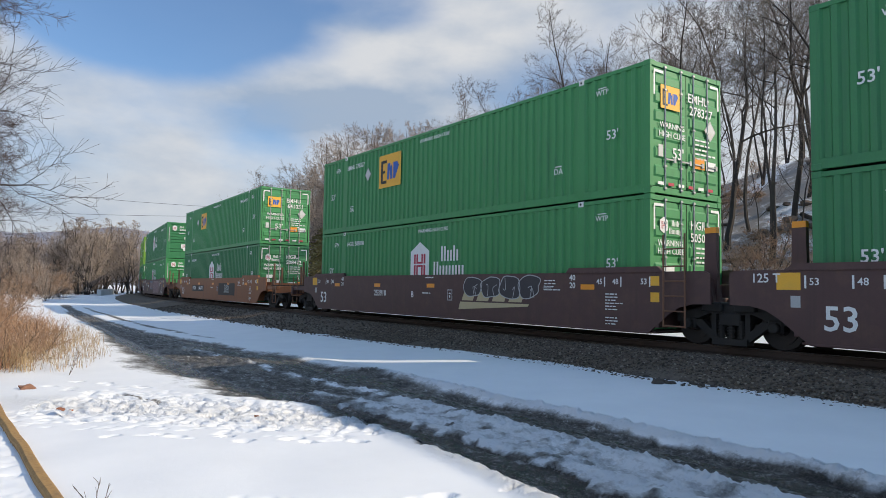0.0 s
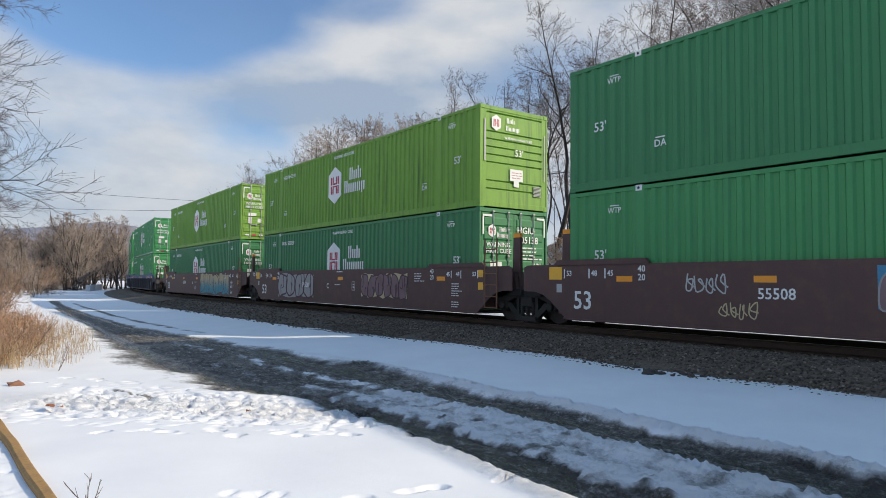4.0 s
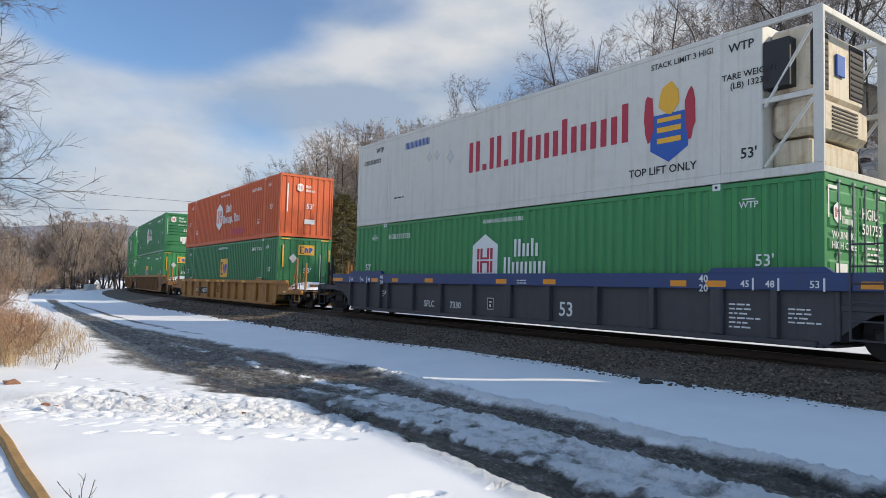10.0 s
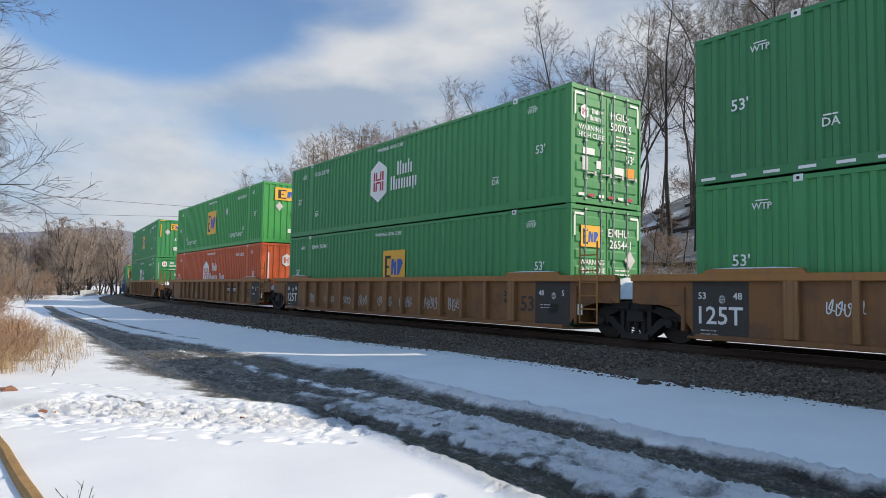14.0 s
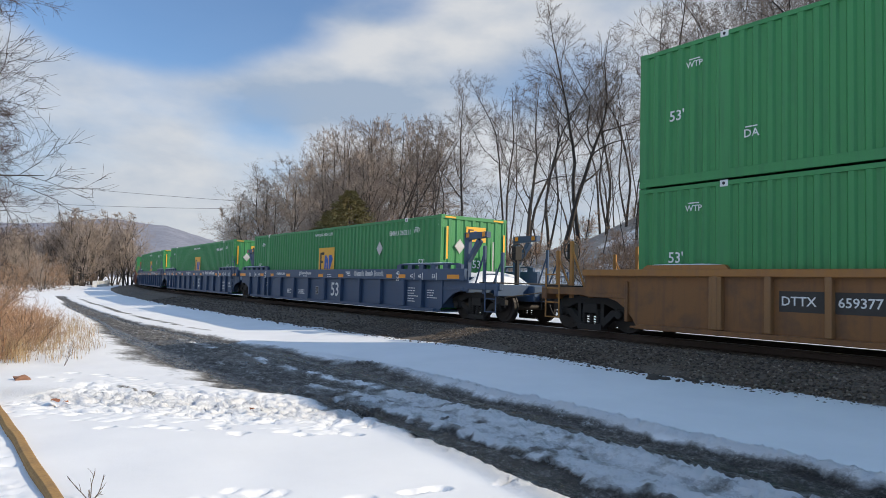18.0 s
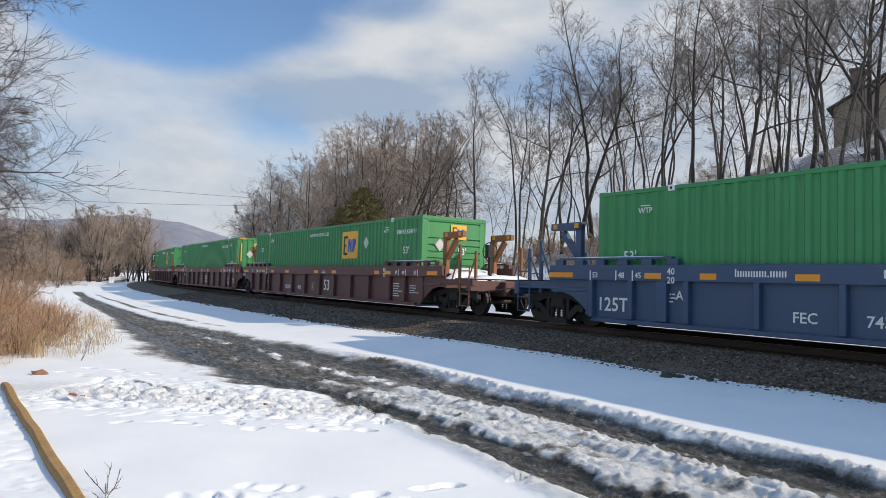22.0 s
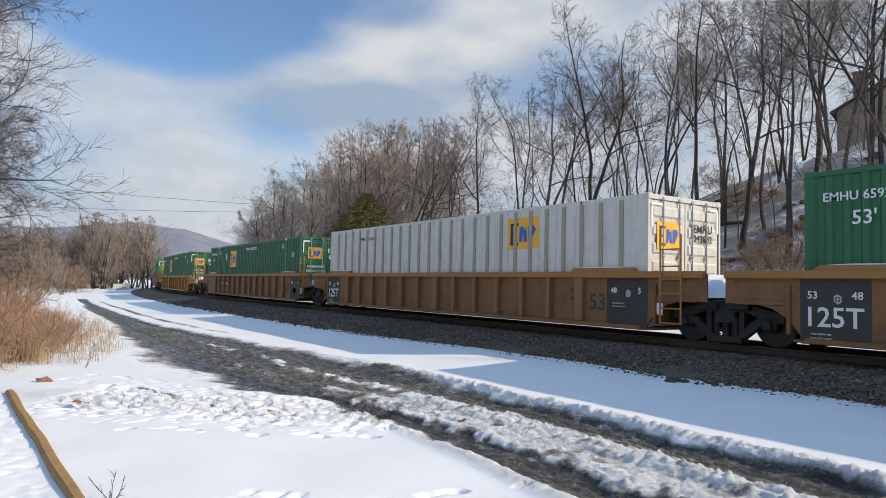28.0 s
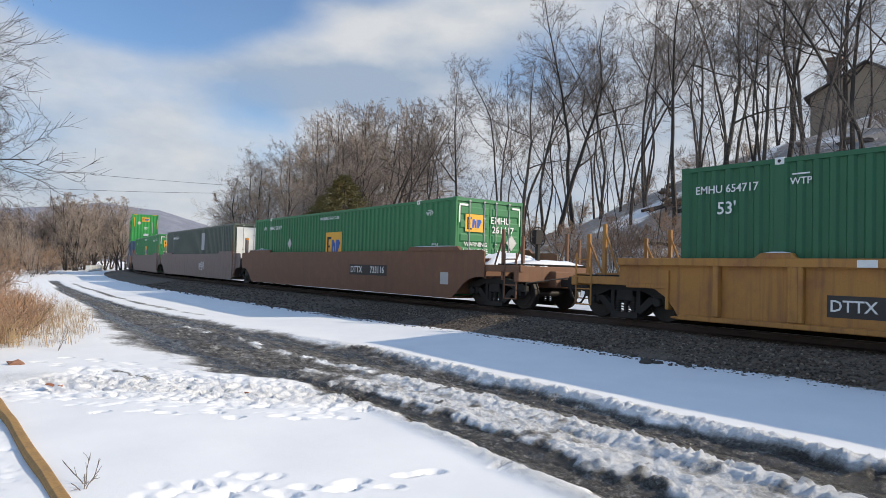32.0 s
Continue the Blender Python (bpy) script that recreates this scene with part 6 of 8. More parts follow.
def reefer():
    """A refrigerated container, its cooling unit in a frame at the front."""
    th = tagged(new("refrigerated_container"), "dirty white refrigerated container with a rusty cooling unit", "container", group="containers on the train")
    bm = bmesh.new()
    soft_box(bm, -HALF, 7.0, -WIDE, WIDE, 0.16, TALL - 0.02, 0.02)
    part("body", bm, REEFER, th)
    bm = bmesh.new()
    for y0, y1 in ((-WIDE - 0.012, -WIDE + 0.05), (WIDE - 0.05, WIDE + 0.012)):
        soft_box(bm, -HALF, HALF, y0, y1, 0.0, 0.17, 0.01)
        soft_box(bm, -HALF, HALF, y0, y1, TALL - 0.10, TALL, 0.01)
        for x in (-HALF + 0.07, -6.1, 6.1, HALF - 0.08):
            soft_box(bm, x - 0.085, x + 0.085, y0 - 0.002, y1 + 0.002, 0.165, TALL - 0.095, 0.01)
        rod(bm, (7.05, y0 + 0.03, 0.2), (7.9, y0 + 0.03, 1.3), 0.03)
        rod(bm, (7.05, y0 + 0.03, 1.3), (7.9, y0 + 0.03, 2.6), 0.03)
        soft_box(bm, 7.0, HALF, y0 + 0.01, y1 - 0.01, 1.36, 1.46, 0.01)
    for z in (0.06, TALL - 0.06):
        soft_box(bm, HALF - 0.10, HALF, -WIDE, WIDE, z - 0.06, z + 0.06, 0.01)
    part("frame", bm, REEFER, th)
    unit = bmesh.new()
    soft_box(unit, 7.0, 7.75, -1.05, 1.05, 1.47, 2.75, 0.08)
    cool = part("cooling_unit", unit, REEFER_DIRT, th, "cream cooling unit streaked with rust")
    unit = bmesh.new()
    soft_box(unit, 7.0, 7.85, -1.05, 1.05, 0.75, 1.45, 0.12)
    part("engine_cover", unit, REEFER_DIRT, cool, "rounded cream cover brown with rust")
    unit = bmesh.new()
    soft_box(unit, 7.0, 7.7, -0.95, 0.95, 0.2, 0.70, 0.05)
    part("fuel_box", unit, REEFER_DIRT, cool)
    for y0, y1 in ((-1.0, -0.42), (0.42, 1.0)):
        g = bmesh.new()
        soft_box(g, 7.70, 7.77, y0, y1, 1.62, 2.66, 0.01)
        part("grille", g, SIGN_BLACK, cool, "black intake grille")
        g = bmesh.new()
        for k in range(9):
            box(g, 7.775, 7.785, y0 + 0.04, y1 - 0.04, 1.68 + k * 0.11, 1.715 + k * 0.11)
        part("louvre", g, IRON, cool)
    g = bmesh.new()
    soft_box(g, 7.02, 7.5, -WIDE + 0.0, -1.04, 1.62, 2.5, 0.01)
    part("side_grille", g, SIGN_BLACK, cool)
    g = bmesh.new()
    soft_box(g, 7.76, 7.80, -0.16, 0.16, 1.95, 2.35, 0.01)
    part("badge", g, SIGN_BLUE, cool)
    g = bmesh.new()
    for k in range(7):
        box(g, 7.855, 7.87, -0.5, 0.5, 0.86 + k * 0.07, 0.89 + k * 0.07)
    part("vent", g, DARK_PANEL, cool)
    DRAW["w"](th, "side", "X.X.Xxxlxxd", 1.2, 1.15, 0.86, SIGN_RED)
    rng = random.Random(4)
    shield = [([(2.2, 0.55), (2.75, 0.25), (3.3, 0.55), (3.3, 1.35), (2.2, 1.35)], 0), (splash(rng, 2.75, 1.7, 0.62, 0.7), 1), (splash(rng, 2.15, 1.3, 0.3, 1.1), 2), (splash(rng, 3.35, 1.3, 0.3, 1.1), 2),
              (rect(2.75, 0.75, 0.7, 0.12), 1), (rect(2.75, 1.0, 0.7, 0.12), 1), (rect(2.75, 1.22, 0.7, 0.10), 1)]
    patch("shield_emblem", [([(2.75 + (x - 2.75) * 0.82, 1.15 + (z - 1.15) * 0.92) for x, z in o], k) for o, k in shield], [SIGN_BLUE, SIGN_YELLOW, SIGN_RED], th, "side", 2.28, 0.25)
    for m in (("t", "STACK LIMIT 3 HIGH", 5.35, 2.62, 0.12, SIGN_BLACK), ("t", "TOP LIFT ONLY", 4.85, 0.42, 0.17, SIGN_BLACK), ("t", "TARE WEIGHT", 6.75, 2.0, 0.12, SIGN_BLACK), ("t", "(LB) 13230", 6.75, 1.82, 0.12, SIGN_BLACK),
              ("t", "WTP", 6.6, 2.55, 0.17, SIGN_BLACK), ("t", "53'", 6.75, 0.5, 0.2, SIGN_BLACK), ("w", "XXXXXXXXX", -4.3, 2.32, 0.22, SIGN_BLUE), ("p", "rf", 1, 0.08, -5.6, 0.8, SIGN_BLACK), ("t", "CREU533272", -7.1, 2.2, 0.15, SIGN_BLACK), ("t", "WTP", -6.6, 2.55, 0.17, SIGN_BLACK),
              ("dia", -3.6, 1.9, 0.32), ("dia", -3.2, 1.9, 0.32), ("dia", -2.5, 1.75, 0.4)):
        DRAW[m[0]](th, "side", *m[1:])
    return th


def ribbed_white():
    th = container(WHITE, "doors", "plain", look_of="white steel container with grey upright ribs and rust runs",
                   marks=[("sq", 3.98, 2.22, 0.84, 1.5), ("p", "wr", 3, 0.06, 6.6, 0.5, SIGN_BLACK), ("t", "EMHU", -5.16, 2.45, 0.125, SIGN_BLACK), ("t", "242832", -4.54, 2.45, 0.11, SIGN_BLACK)], end_marks=[("sq", -0.62, 2.0, 0.62), ("t", "EMHU", 0.6, 2.2, 0.19, SIGN_BLACK), ("t", "242832", 0.6, 1.98, 0.17, SIGN_BLACK)] + door_strips())
    bm = bmesh.new()
    box(bm, -HALF + 0.1, HALF - 0.1, -WIDE - 0.004, -WIDE + 0.01, 0.18, TALL - 0.08)
    part("side_skin", bm, WHITE, th)
    for k in range(25):
        def rib():
            b = bmesh.new()
            soft_box(b, -0.065, 0.065, -WIDE - 0.03, -WIDE, 0.18, TALL - 0.10, 0.008)
            return b
        o = shared("white_rib", rib, RIB_GREY, th, "rib")
        o.location.x = -7.3 + k * 0.61
    return th


def consist():
    """The cars in order from the front: place along the train, car, lower box, upper box."""
    hexed, squared = "green steel container with a white hexagon emblem", "green steel container with a yellow square emblem"

    def green_hex(serial, end="doors", paint=GREEN, extra=(), sx=-4.9):
        return container(paint, end, look_of=("lime-green " if paint is LIME else "") + hexed, marks=usual_marks(serial, True, sx) + hex_side() + list(extra), end_marks=hex_doors(serial) if end == "doors" else hex_wall())

    def green_square(serial, end="doors", x=0.2, z=1.55, h=1.05, dia=None, paint=GREEN, sx=5.0, warn=True, logo=True, skin=""):
        m = usual_marks(serial, warn, sx) + (square_side(x, z, h) if logo else []) + ([("dia", *dia)] if dia else [])
        return container(paint, end, look_of=squared + skin, marks=m, end_marks=square_doors(serial) if end == "doors" else square_wall())
    cars = []

    def add(s, style, front, rear, label, low, up=None, marks=(), snow=0, brake=None, tags=()):
        car = well_car(style, front, rear, label, marks, snow, brake)
        ROLLING.append((car, s, 9.75, 0.0))
        if low:
            ROLLING.append((low, s, 9.75, LOW))
        if low and not up and style in (SLATE, MAROON):
            shared("roof_snow", lambda: snow_mesh(-HALF + 0.12, HALF - 0.12, -WIDE + 0.03, WIDE - 0.03, TALL - 0.005, 0.05, 9), SNOW_CAP, low, "snow_layer", "thin snow lying on the roof")
        if up:
            ROLLING.append((up, s, 9.75, HIGH))
        cars.append((s, front, rear))
        for f in tags:
            f(car)
        return car
    brown = "brown smooth-sided articulated well car"
    add(2.3, SMOOTH, "joint", "joint", brown, green_hex("HGIU 505090", paint=GREEN_2), green_square("EMHU 831140", x=-2.8, z=1.95, paint=GREEN_2), smooth_marks("253918", "C") + [("t", "125 T", -8.85, 1.95, 0.165)])
    add(-17.2, SMOOTH, "joint", "coupler", brown + " with sprayed tags", green_hex("HGIU 505090"), green_square("EMHU 278327", x=-2.8, z=1.95, h=1.15, dia=(-4.35, 2.0), sx=-5.0), smooth_marks("253918", "B"),
        tags=(lambda c: swoosh(c, 2.96, 1.32, GRAFFITI_SAND), lambda c: spray(c, 1.75, 4.85, 1.42, 2.05, (GRAFFITI_DARK, GRAFFITI_DARK), SIGN_GREY, 21, 4, 0.025, False), lambda c: scrawl(c, 5.1, 1.75, 0.14, 22)))
    add(-40.76, RUST, "coupler", "coupler", "rust-brown smooth-sided well car", green_hex("HGIU 508472", paint=GREEN_2), green_square("EMHU 641051", x=-3.1, z=1.95, h=1.0, dia=(-4.6, 1.95)),
        [m for m in smooth_marks("", "") if m[0] != "t" or m[1]] + name_plate(-3.59, "DTTX 646873", 1.48) + [("r", "mark_panel", 2.86, 1.47, 3.2, 0.66, DARK_PANEL), ("w", "XXX", 2.86, 1.26, 0.46)])
    add(-64.6, SMOOTH, "coupler", "joint", brown + " covered in pink graffiti", green_hex("HGIU 511851", "level", sx=4.7), green_hex("HGIU 644069", "level", GREEN_2, sx=4.7), smooth_marks("55508", "B"),
        tags=(lambda c: spray(c, 0.97, 5.1, 0.92, 2.0, (GRAFFITI_ROSE, GRAFFITI_ROSE), GRAFFITI_PALE, 31, 5, 0.035), lambda c: spray(c, -1.5, 0.5, 1.25, 2.0, (GRAFFITI_BLUE, GRAFFITI_ROSE), GRAFFITI_SILVER, 32, 4, 0.03), lambda c: scrawl(c, 7.4, 1.6, 0.7, 33, GRAFFITI_ROSE), lambda c: scrawl(c, -4.4, 1.7, 0.5, 1), lambda c: scrawl(c, -3.8, 1.2, 0.4, 2, GRAFFITI_SAND), lambda c: scrawl(c, 5.6, 1.6, 0.45, 3), lambda c: scrawl(c, 6.6, 1.1, 0.4, 4)))
    add(-84.15, SMOOTH, "joint", "joint", brown + " with silver graffiti", green_hex("HGIU 505138", paint=GREEN_2), green_hex("HGIU 642240", "level", LIME), smooth_marks("55508", "C") + [("t", "125 T", -8.85, 1.95, 0.165)],
        tags=(lambda c: spray(c, -5.9, -2.3, 0.95, 2.02, (GRAFFITI_SILVER, GRAFFITI_SILVER), GRAFFITI_LINE, 41, 4, 0.07), lambda c: spray(c, 1.6, 4.6, 1.1, 1.95, (GRAFFITI_SAND, GRAFFITI_ROSE), GRAFFITI_LINE, 42, 6)))
    add(-103.7, SMOOTH, "joint", "coupler", brown + " with teal and sand graffiti", green_hex("HGIU 504881", paint=GREEN_2), green_hex("HGIU 640647", "doors", LIME), smooth_marks("55508", "A"),
        tags=(lambda c: spray(c, 0.88, 6.65, 0.86, 2.06, (GRAFFITI_FADE, GRAFFITI_FADE), GRAFFITI_LINE, 51, 6, 0.04), lambda c: scrawl(c, -0.3, 1.2, 0.3, 6)))
    navy = "articulated well car with a blue top chord over grimy grey ribs"
    ex = [("dash", 0.10)]
    add(-127.15, NAVY, "coupler", "joint", navy, green_hex("HGIU 501047"), green_hex("HGIU 519583", extra=ex), ribbed_marks("SFLC 7330", "A", False, (2.3, 1.22, 0.34)), brake=1)
    add(-146.55, NAVY, "joint", "joint", navy, green_hex("HGIU 501682"), green_hex("UPHU 249852", extra=[("dia", -4.3, 2.0)]), ribbed_marks("", "", False, (2.3, 1.22, 0.34)))
    add(-165.9, NAVY, "joint", "coupler", navy, green_hex("HGIU 501753"), reefer(), ribbed_marks("SFLC 7330", "A", False, (2.3, 1.22, 0.34)))
    og = container(ORANGE, "upright", look_of="orange steel container with a white hexagon emblem", marks=usual_marks("HGIU 536362", True, 4.7) + [("hex", -1.0, 1.5, 1.5, ORANGE), ("w", "Xxb", 0.62, 1.66, 0.44), ("w", "Xxxxp, Xxx.", 1.15, 1.08, 0.44), ("r", "repainted_strip", 2.2, 0.55, 2.0, 0.30, SIGN_RED)],
                   end_marks=[("hex", -0.35, 2.3, 0.4, ORANGE), ("w", "Xxb", 0.05, 2.3, 0.13), ("w", "Xxxxp", 0.15, 2.12, 0.13), ("t", "53'", 0.15, 1.45, 0.24), ("r", "label", 0.15, 0.75, 0.5, 0.22, SIGN_WHITE), ("r", "marking_column", -0.95, 1.8, 0.06, 1.3, SIGN_WHITE)])
    add(-189.35, YELLOW, "coupler", "coupler", "yellow low-sided well car with snow on its ends", green_square("EMHU 273023", "upright", 0.2, 1.55, 1.0, paint=GREEN_2), og,
        name_plate(-3.71, "DTTX 468217", 1.16, 2.4) + [("t", "53", -0.42, 1.26, 0.36, DARK_PANEL), ("p", "yl", 3, 0.06, -2.6, 1.3, DARK_PANEL)] + [("r^", "reflector", x, 1.725, 0.5, 0.10, SIGN_YELLOW) for x in (-7.6, -4.8, -2.2, -0.2, 0.75, 4.0)], snow=3, brake=-1)
    tan = "weathered tan ribbed articulated well car"
    tg = [lambda c, k=k, x=x, z=z: scrawl(c, x, z, 0.36, 60 + k, SIGN_WHITE) for k, (x, z) in enumerate(((-5.3, 1.5), (-1.37, 1.5), (-0.38, 1.5), (0.67, 1.5), (1.69, 1.27), (2.81, 1.4), (3.75, 1.25), (4.8, 1.25), (-1.3, 1.15), (0.75, 1.2)))]
    add(-212.65, TAN, "coupler", "joint", tan + " with white tags", green_square("EMHU 642093", "upright", -0.6, 1.35, 1.25, dia=(2.2, 1.75), sx=4.7), green_hex("HGIU 513822", "level", GREEN_2, extra=ex, sx=4.7), tan_marks("DTTX 786722", 6.7, (-7.55,)), tags=tg, snow=2)
    add(-232.1, TAN, "joint", "joint", tan + " with white tags", green_square("EMHU 265441", x=0.3, sx=-4.9), green_hex("HGIU 500705"), tan_marks("", 6.7, (-7.55, 7.55)), tags=[lambda c, k=k: scrawl(c, -5.4 + k * 1.32, 1.3, 0.45, 80 + k) for k in range(8)], snow=1)
    ob = container(ORANGE, "upright", look_of="orange steel container with a white hexagon emblem", marks=usual_marks("HGIU 536202", True, 4.7) + [("hex", -1.0, 1.5, 1.5, ORANGE), ("w", "Xxb", 0.62, 1.66, 0.44), ("w", "Xxxxp, Xxx.", 1.15, 1.08, 0.44)],
                   end_marks=[("hex", -0.05, 2.1, 0.6, ORANGE), ("w", "Xxb Xxxxp", 0.7, 2.1, 0.16), ("r", "marking_column", -0.95, 1.8, 0.06, 1.3, SIGN_WHITE)])
    up12 = container(GREEN_3, "upright", look_of="bright green steel container with a yellow square emblem", marks=usual_marks("EMHU 260614", True, 4.7) + [("sq", -0.2, 1.5, 1.3), ("dia", 2.6, 1.9), ("t", "TOP LIFT ONLY", -4.4, 0.55, 0.22), ("t", "TOP LIFT ONLY", 4.2, 0.55, 0.22)],
                     end_marks=[("sq", 0.05, 2.35, 0.6, 2.6), ("dia", -0.5, 1.75, 0.46), ("t", "53'", 0.3, 1.4, 0.25), ("r", "label", 0.2, 0.6, 0.5, 0.2, SIGN_WHITE)])
    add(-251.6, TAN, "joint", "coupler", tan, ob, up12, tan_marks("DTTX 786722", 6.7, (7.6,)), tags=[lambda c: scrawl(c, -3.0, 1.2, 0.5, 91)], snow=2)
    add(-274.9, TAN, "coupler", "coupler", "weathered tan ribbed well car", green_hex("HGIU 651370", "level", sx=4.7), green_square("EMHU 280719", "upright", 0.3, 1.5, 1.05, dia=(4.4, 2.2), sx=5.2), tan_marks("", 6.7) + name_plate(-4.12, "DTTX 659377", 1.5, 1.75) + [("w", "XXX", 2.6, 1.25, 0.34, DARK_PANEL)], snow=2, brake=-1)
    slate = "slate-blue ribbed articulated well car"
    fm = [("w^", "Xlxxidx Xxxt Xxxxt", 3.95, 1.86, 0.19), ("w^", "fxxxxx.xxx", -4.05, 1.87, 0.15), ("w^", "XxxxxXxxxxx", -1.3, 1.90, 0.13), ("r^", "wing_mark", 2.42, 2.00, 0.36, 0.035, SIGN_WHITE), ("r^", "wing_mark", 2.47, 1.94, 0.28, 0.035, SIGN_WHITE), ("r^", "wing_mark", 2.52, 1.88, 0.20, 0.035, SIGN_WHITE),
          ("hex^", -1.95, 1.94, 0.20, BLUE_CAR), ("p^", "fp", 1, 0.05, -1.6, 1.84)]
    add(-298.4, SLATE, "coupler", "joint", slate, green_square("EMHU 260211", "upright", 0.2, 1.55, 1.1, dia=(4.4, 1.95), sx=5.4), None, ribbed_marks("FEC 74352", "B", False, (1.16, 1.32, 0.52)) + fm, snow=2, brake=1)
    add(-317.9, SLATE, "joint", "joint", slate, green_square("EMHU 260477", "upright", 0.2, 1.55, 1.1, sx=5.0), None, ribbed_marks("", "", True, (1.16, 1.32, 0.52)) + fm, snow=2)
    add(-337.35, SLATE, "joint", "coupler", slate, green_square("EMHU 273261", "upright", 0.2, 1.55, 1.1, dia=(4.2, 1.95), sx=5.2), None, ribbed_marks("FEC 74352", "A", True, (1.16, 1.32, 0.52)) + fm, snow=2)
    nk = "maroon ribbed articulated well car"
    level_square = lambda s, x, sn: container(GREEN, "level", look_of="snow-topped green steel container with a yellow emblem", marks=usual_marks(s, True, 7.05) + [("sq", x, 2.05, 1.05), ("dia", x + 1.35, 2.1)], end_marks=[("sq", 0.15, 2.4, 0.5), ("dia", -0.6, 1.95, 0.46), ("t", "53'", 0.3, 1.75, 0.22)])
    add(-361.1, MAROON, "coupler", "joint", nk, level_square("EMHU 654191", 2.85, True), None, ribbed_marks("NKCR 1491", ""), snow=3, brake=1)
    add(-380.75, MAROON, "joint", "joint", nk, green_square("EMHU 249218", "upright", logo=False, sx=5.0, skin=" on its end"), None, ribbed_marks("", "", True), snow=2, tags=[lambda c: patch("sprayed_mushroom", [(o, 0) for line in (((-0.45, 0.55), (-0.5, 0.75), (-0.3, 0.88), (0.0, 0.85), (0.05, 0.68), (0.15, 0.88), (0.42, 0.85), (0.5, 0.6)), ((-0.4, -0.6), (-0.48, -0.25), (-0.3, 0.1), (0.0, 0.15), (0.2, -0.1), (0.25, -0.5)), ((0.1, 0.4), (0.15, 0.15), (0.4, 0.1)), ((0.62, 0.4), (0.8, 0.2), (0.72, -0.2), (0.75, -0.6))) for o in ribbon([(x * 0.72, z * 0.8) for x, z in bent(None, line, 5)], 0.07)], [SIGN_GREY], c, "chord", -5.35, 1.45, 0.02)])
    add(-400.4, MAROON, "joint", "coupler", nk, level_square("EMHU 685532", 3.0, True), None, ribbed_marks("NKCR 1491", "", True), snow=2)
    add(-423.3, TAN, "coupler", "joint", tan, green_square("EMHU 659214", x=-2.6, z=1.95, dia=(-4.0, 2.0), sx=-7.1, paint=GREEN_4), None, tan_marks("DTTX 786231", 6.7, (-7.55,)), snow=2)
    add(-442.8, TAN, "joint", "joint", tan, ribbed_white(), None, tan_marks("", 6.7, (-7.55, 7.55)), snow=2)
    add(-462.25, TAN, "joint", "coupler", tan, green_square("EMHU 646292", x=-2.79, z=2.07, h=0.95, dia=(-4.29, 2.24), sx=-7.1, paint=GREEN_4), None, tan_marks("", 6.7, (7.6,)) + name_plate(-4.12, "DTTX 786231", 1.5, 1.75), snow=2)
    add(-485.45, YELLOW_2, "coupler", "coupler", "yellow ribbed well car with snow on its ends", green_square("EMHU 654717", x=-2.5, z=1.95, dia=(-3.9, 2.0), sx=-7.1, paint=GREEN_4), None, name_plate(-4.2, "DTTX 467022", 1.20, 2.1) + [("t", "53", -1.4, 1.35, 0.30, DARK_PANEL), ("r^", "data_plate", -4.6, 1.9, 0.3, 0.12, SIGN_WHITE)],
        snow=3, brake=1, tags=[lambda c: scrawl(c, 4.3, 1.25, 0.6, 97, SIGN_BLACK), lambda c: scrawl(c, 5.6, 1.35, 0.5, 98, SIGN_BLACK)])
    add(-509.1, UMBER, "coupler", "joint", "umber-brown smooth-sided well car", green_square("EMHU 261417", x=0.3, dia=(-3.9, 1.7), sx=-5.2, paint=GREEN_2), None, name_plate(3.17, "DTTX 733116", 1.55, 2.6) + [("r", "data_plate", 7.73, 1.38, 0.4, 0.35, SIGN_GREY)], snow=3, brake=1)
    add(-528.5, GREYS, "joint", "joint", "pale grey smooth-sided well car with sprayed tags", container(GREY_BOX, "doors", "plain", look_of="grey-green steel container with a white door end", marks=[("r", "label", 1.9, 2.05, 0.7, 1.0, SIGN_GREY), ("t", "EMHU 245310", -5.2, 2.4, 0.19)], end_marks=[("r", "white_panel", 0, 1.45, 2.3, 2.5, SIGN_WHITE)]), None, (),
        tags=[lambda c: scrawl(c, -2.0 + k * 1.4, 1.5, 0.7, 99 + k, SIGN_WHITE) for k in range(4)])
    add(-547.9, GREYS, "joint", "coupler", "pale grey smooth-sided well car", green_square("EMHU 261733", paint=GREEN), None)
    add(-571.4, GREYS, "coupler", "joint", "pale grey smooth-sided well car", container(BLUE_CAR, "upright", "plain", look_of="plain blue corrugated steel container", marks=[("r", "label", 2.0, 1.6, 1.4, 0.8, SIGN_WHITE)]), green_square("EMHU 268115", "upright", paint=GREEN_3))
    add(-590.9, GREYS, "joint", "joint", "pale grey smooth-sided well car", green_square("EMHU 268744", paint=GREEN), None)
    # trucks: one under each joint, one at each coupler end
    first = rail_truck()
    spots = []
    for s, front, rear in cars:
        spots.append(s + 9.75 if front == "joint" else s + 9.62)
        if rear == "coupler":
            spots.append(s - 9.62)
    for k, s in enumerate(spots):
        ROLLING.append((first if k == 0 else copy_thing(first, Matrix.Identity(4)), s, 0.89, RAIL))


consist()


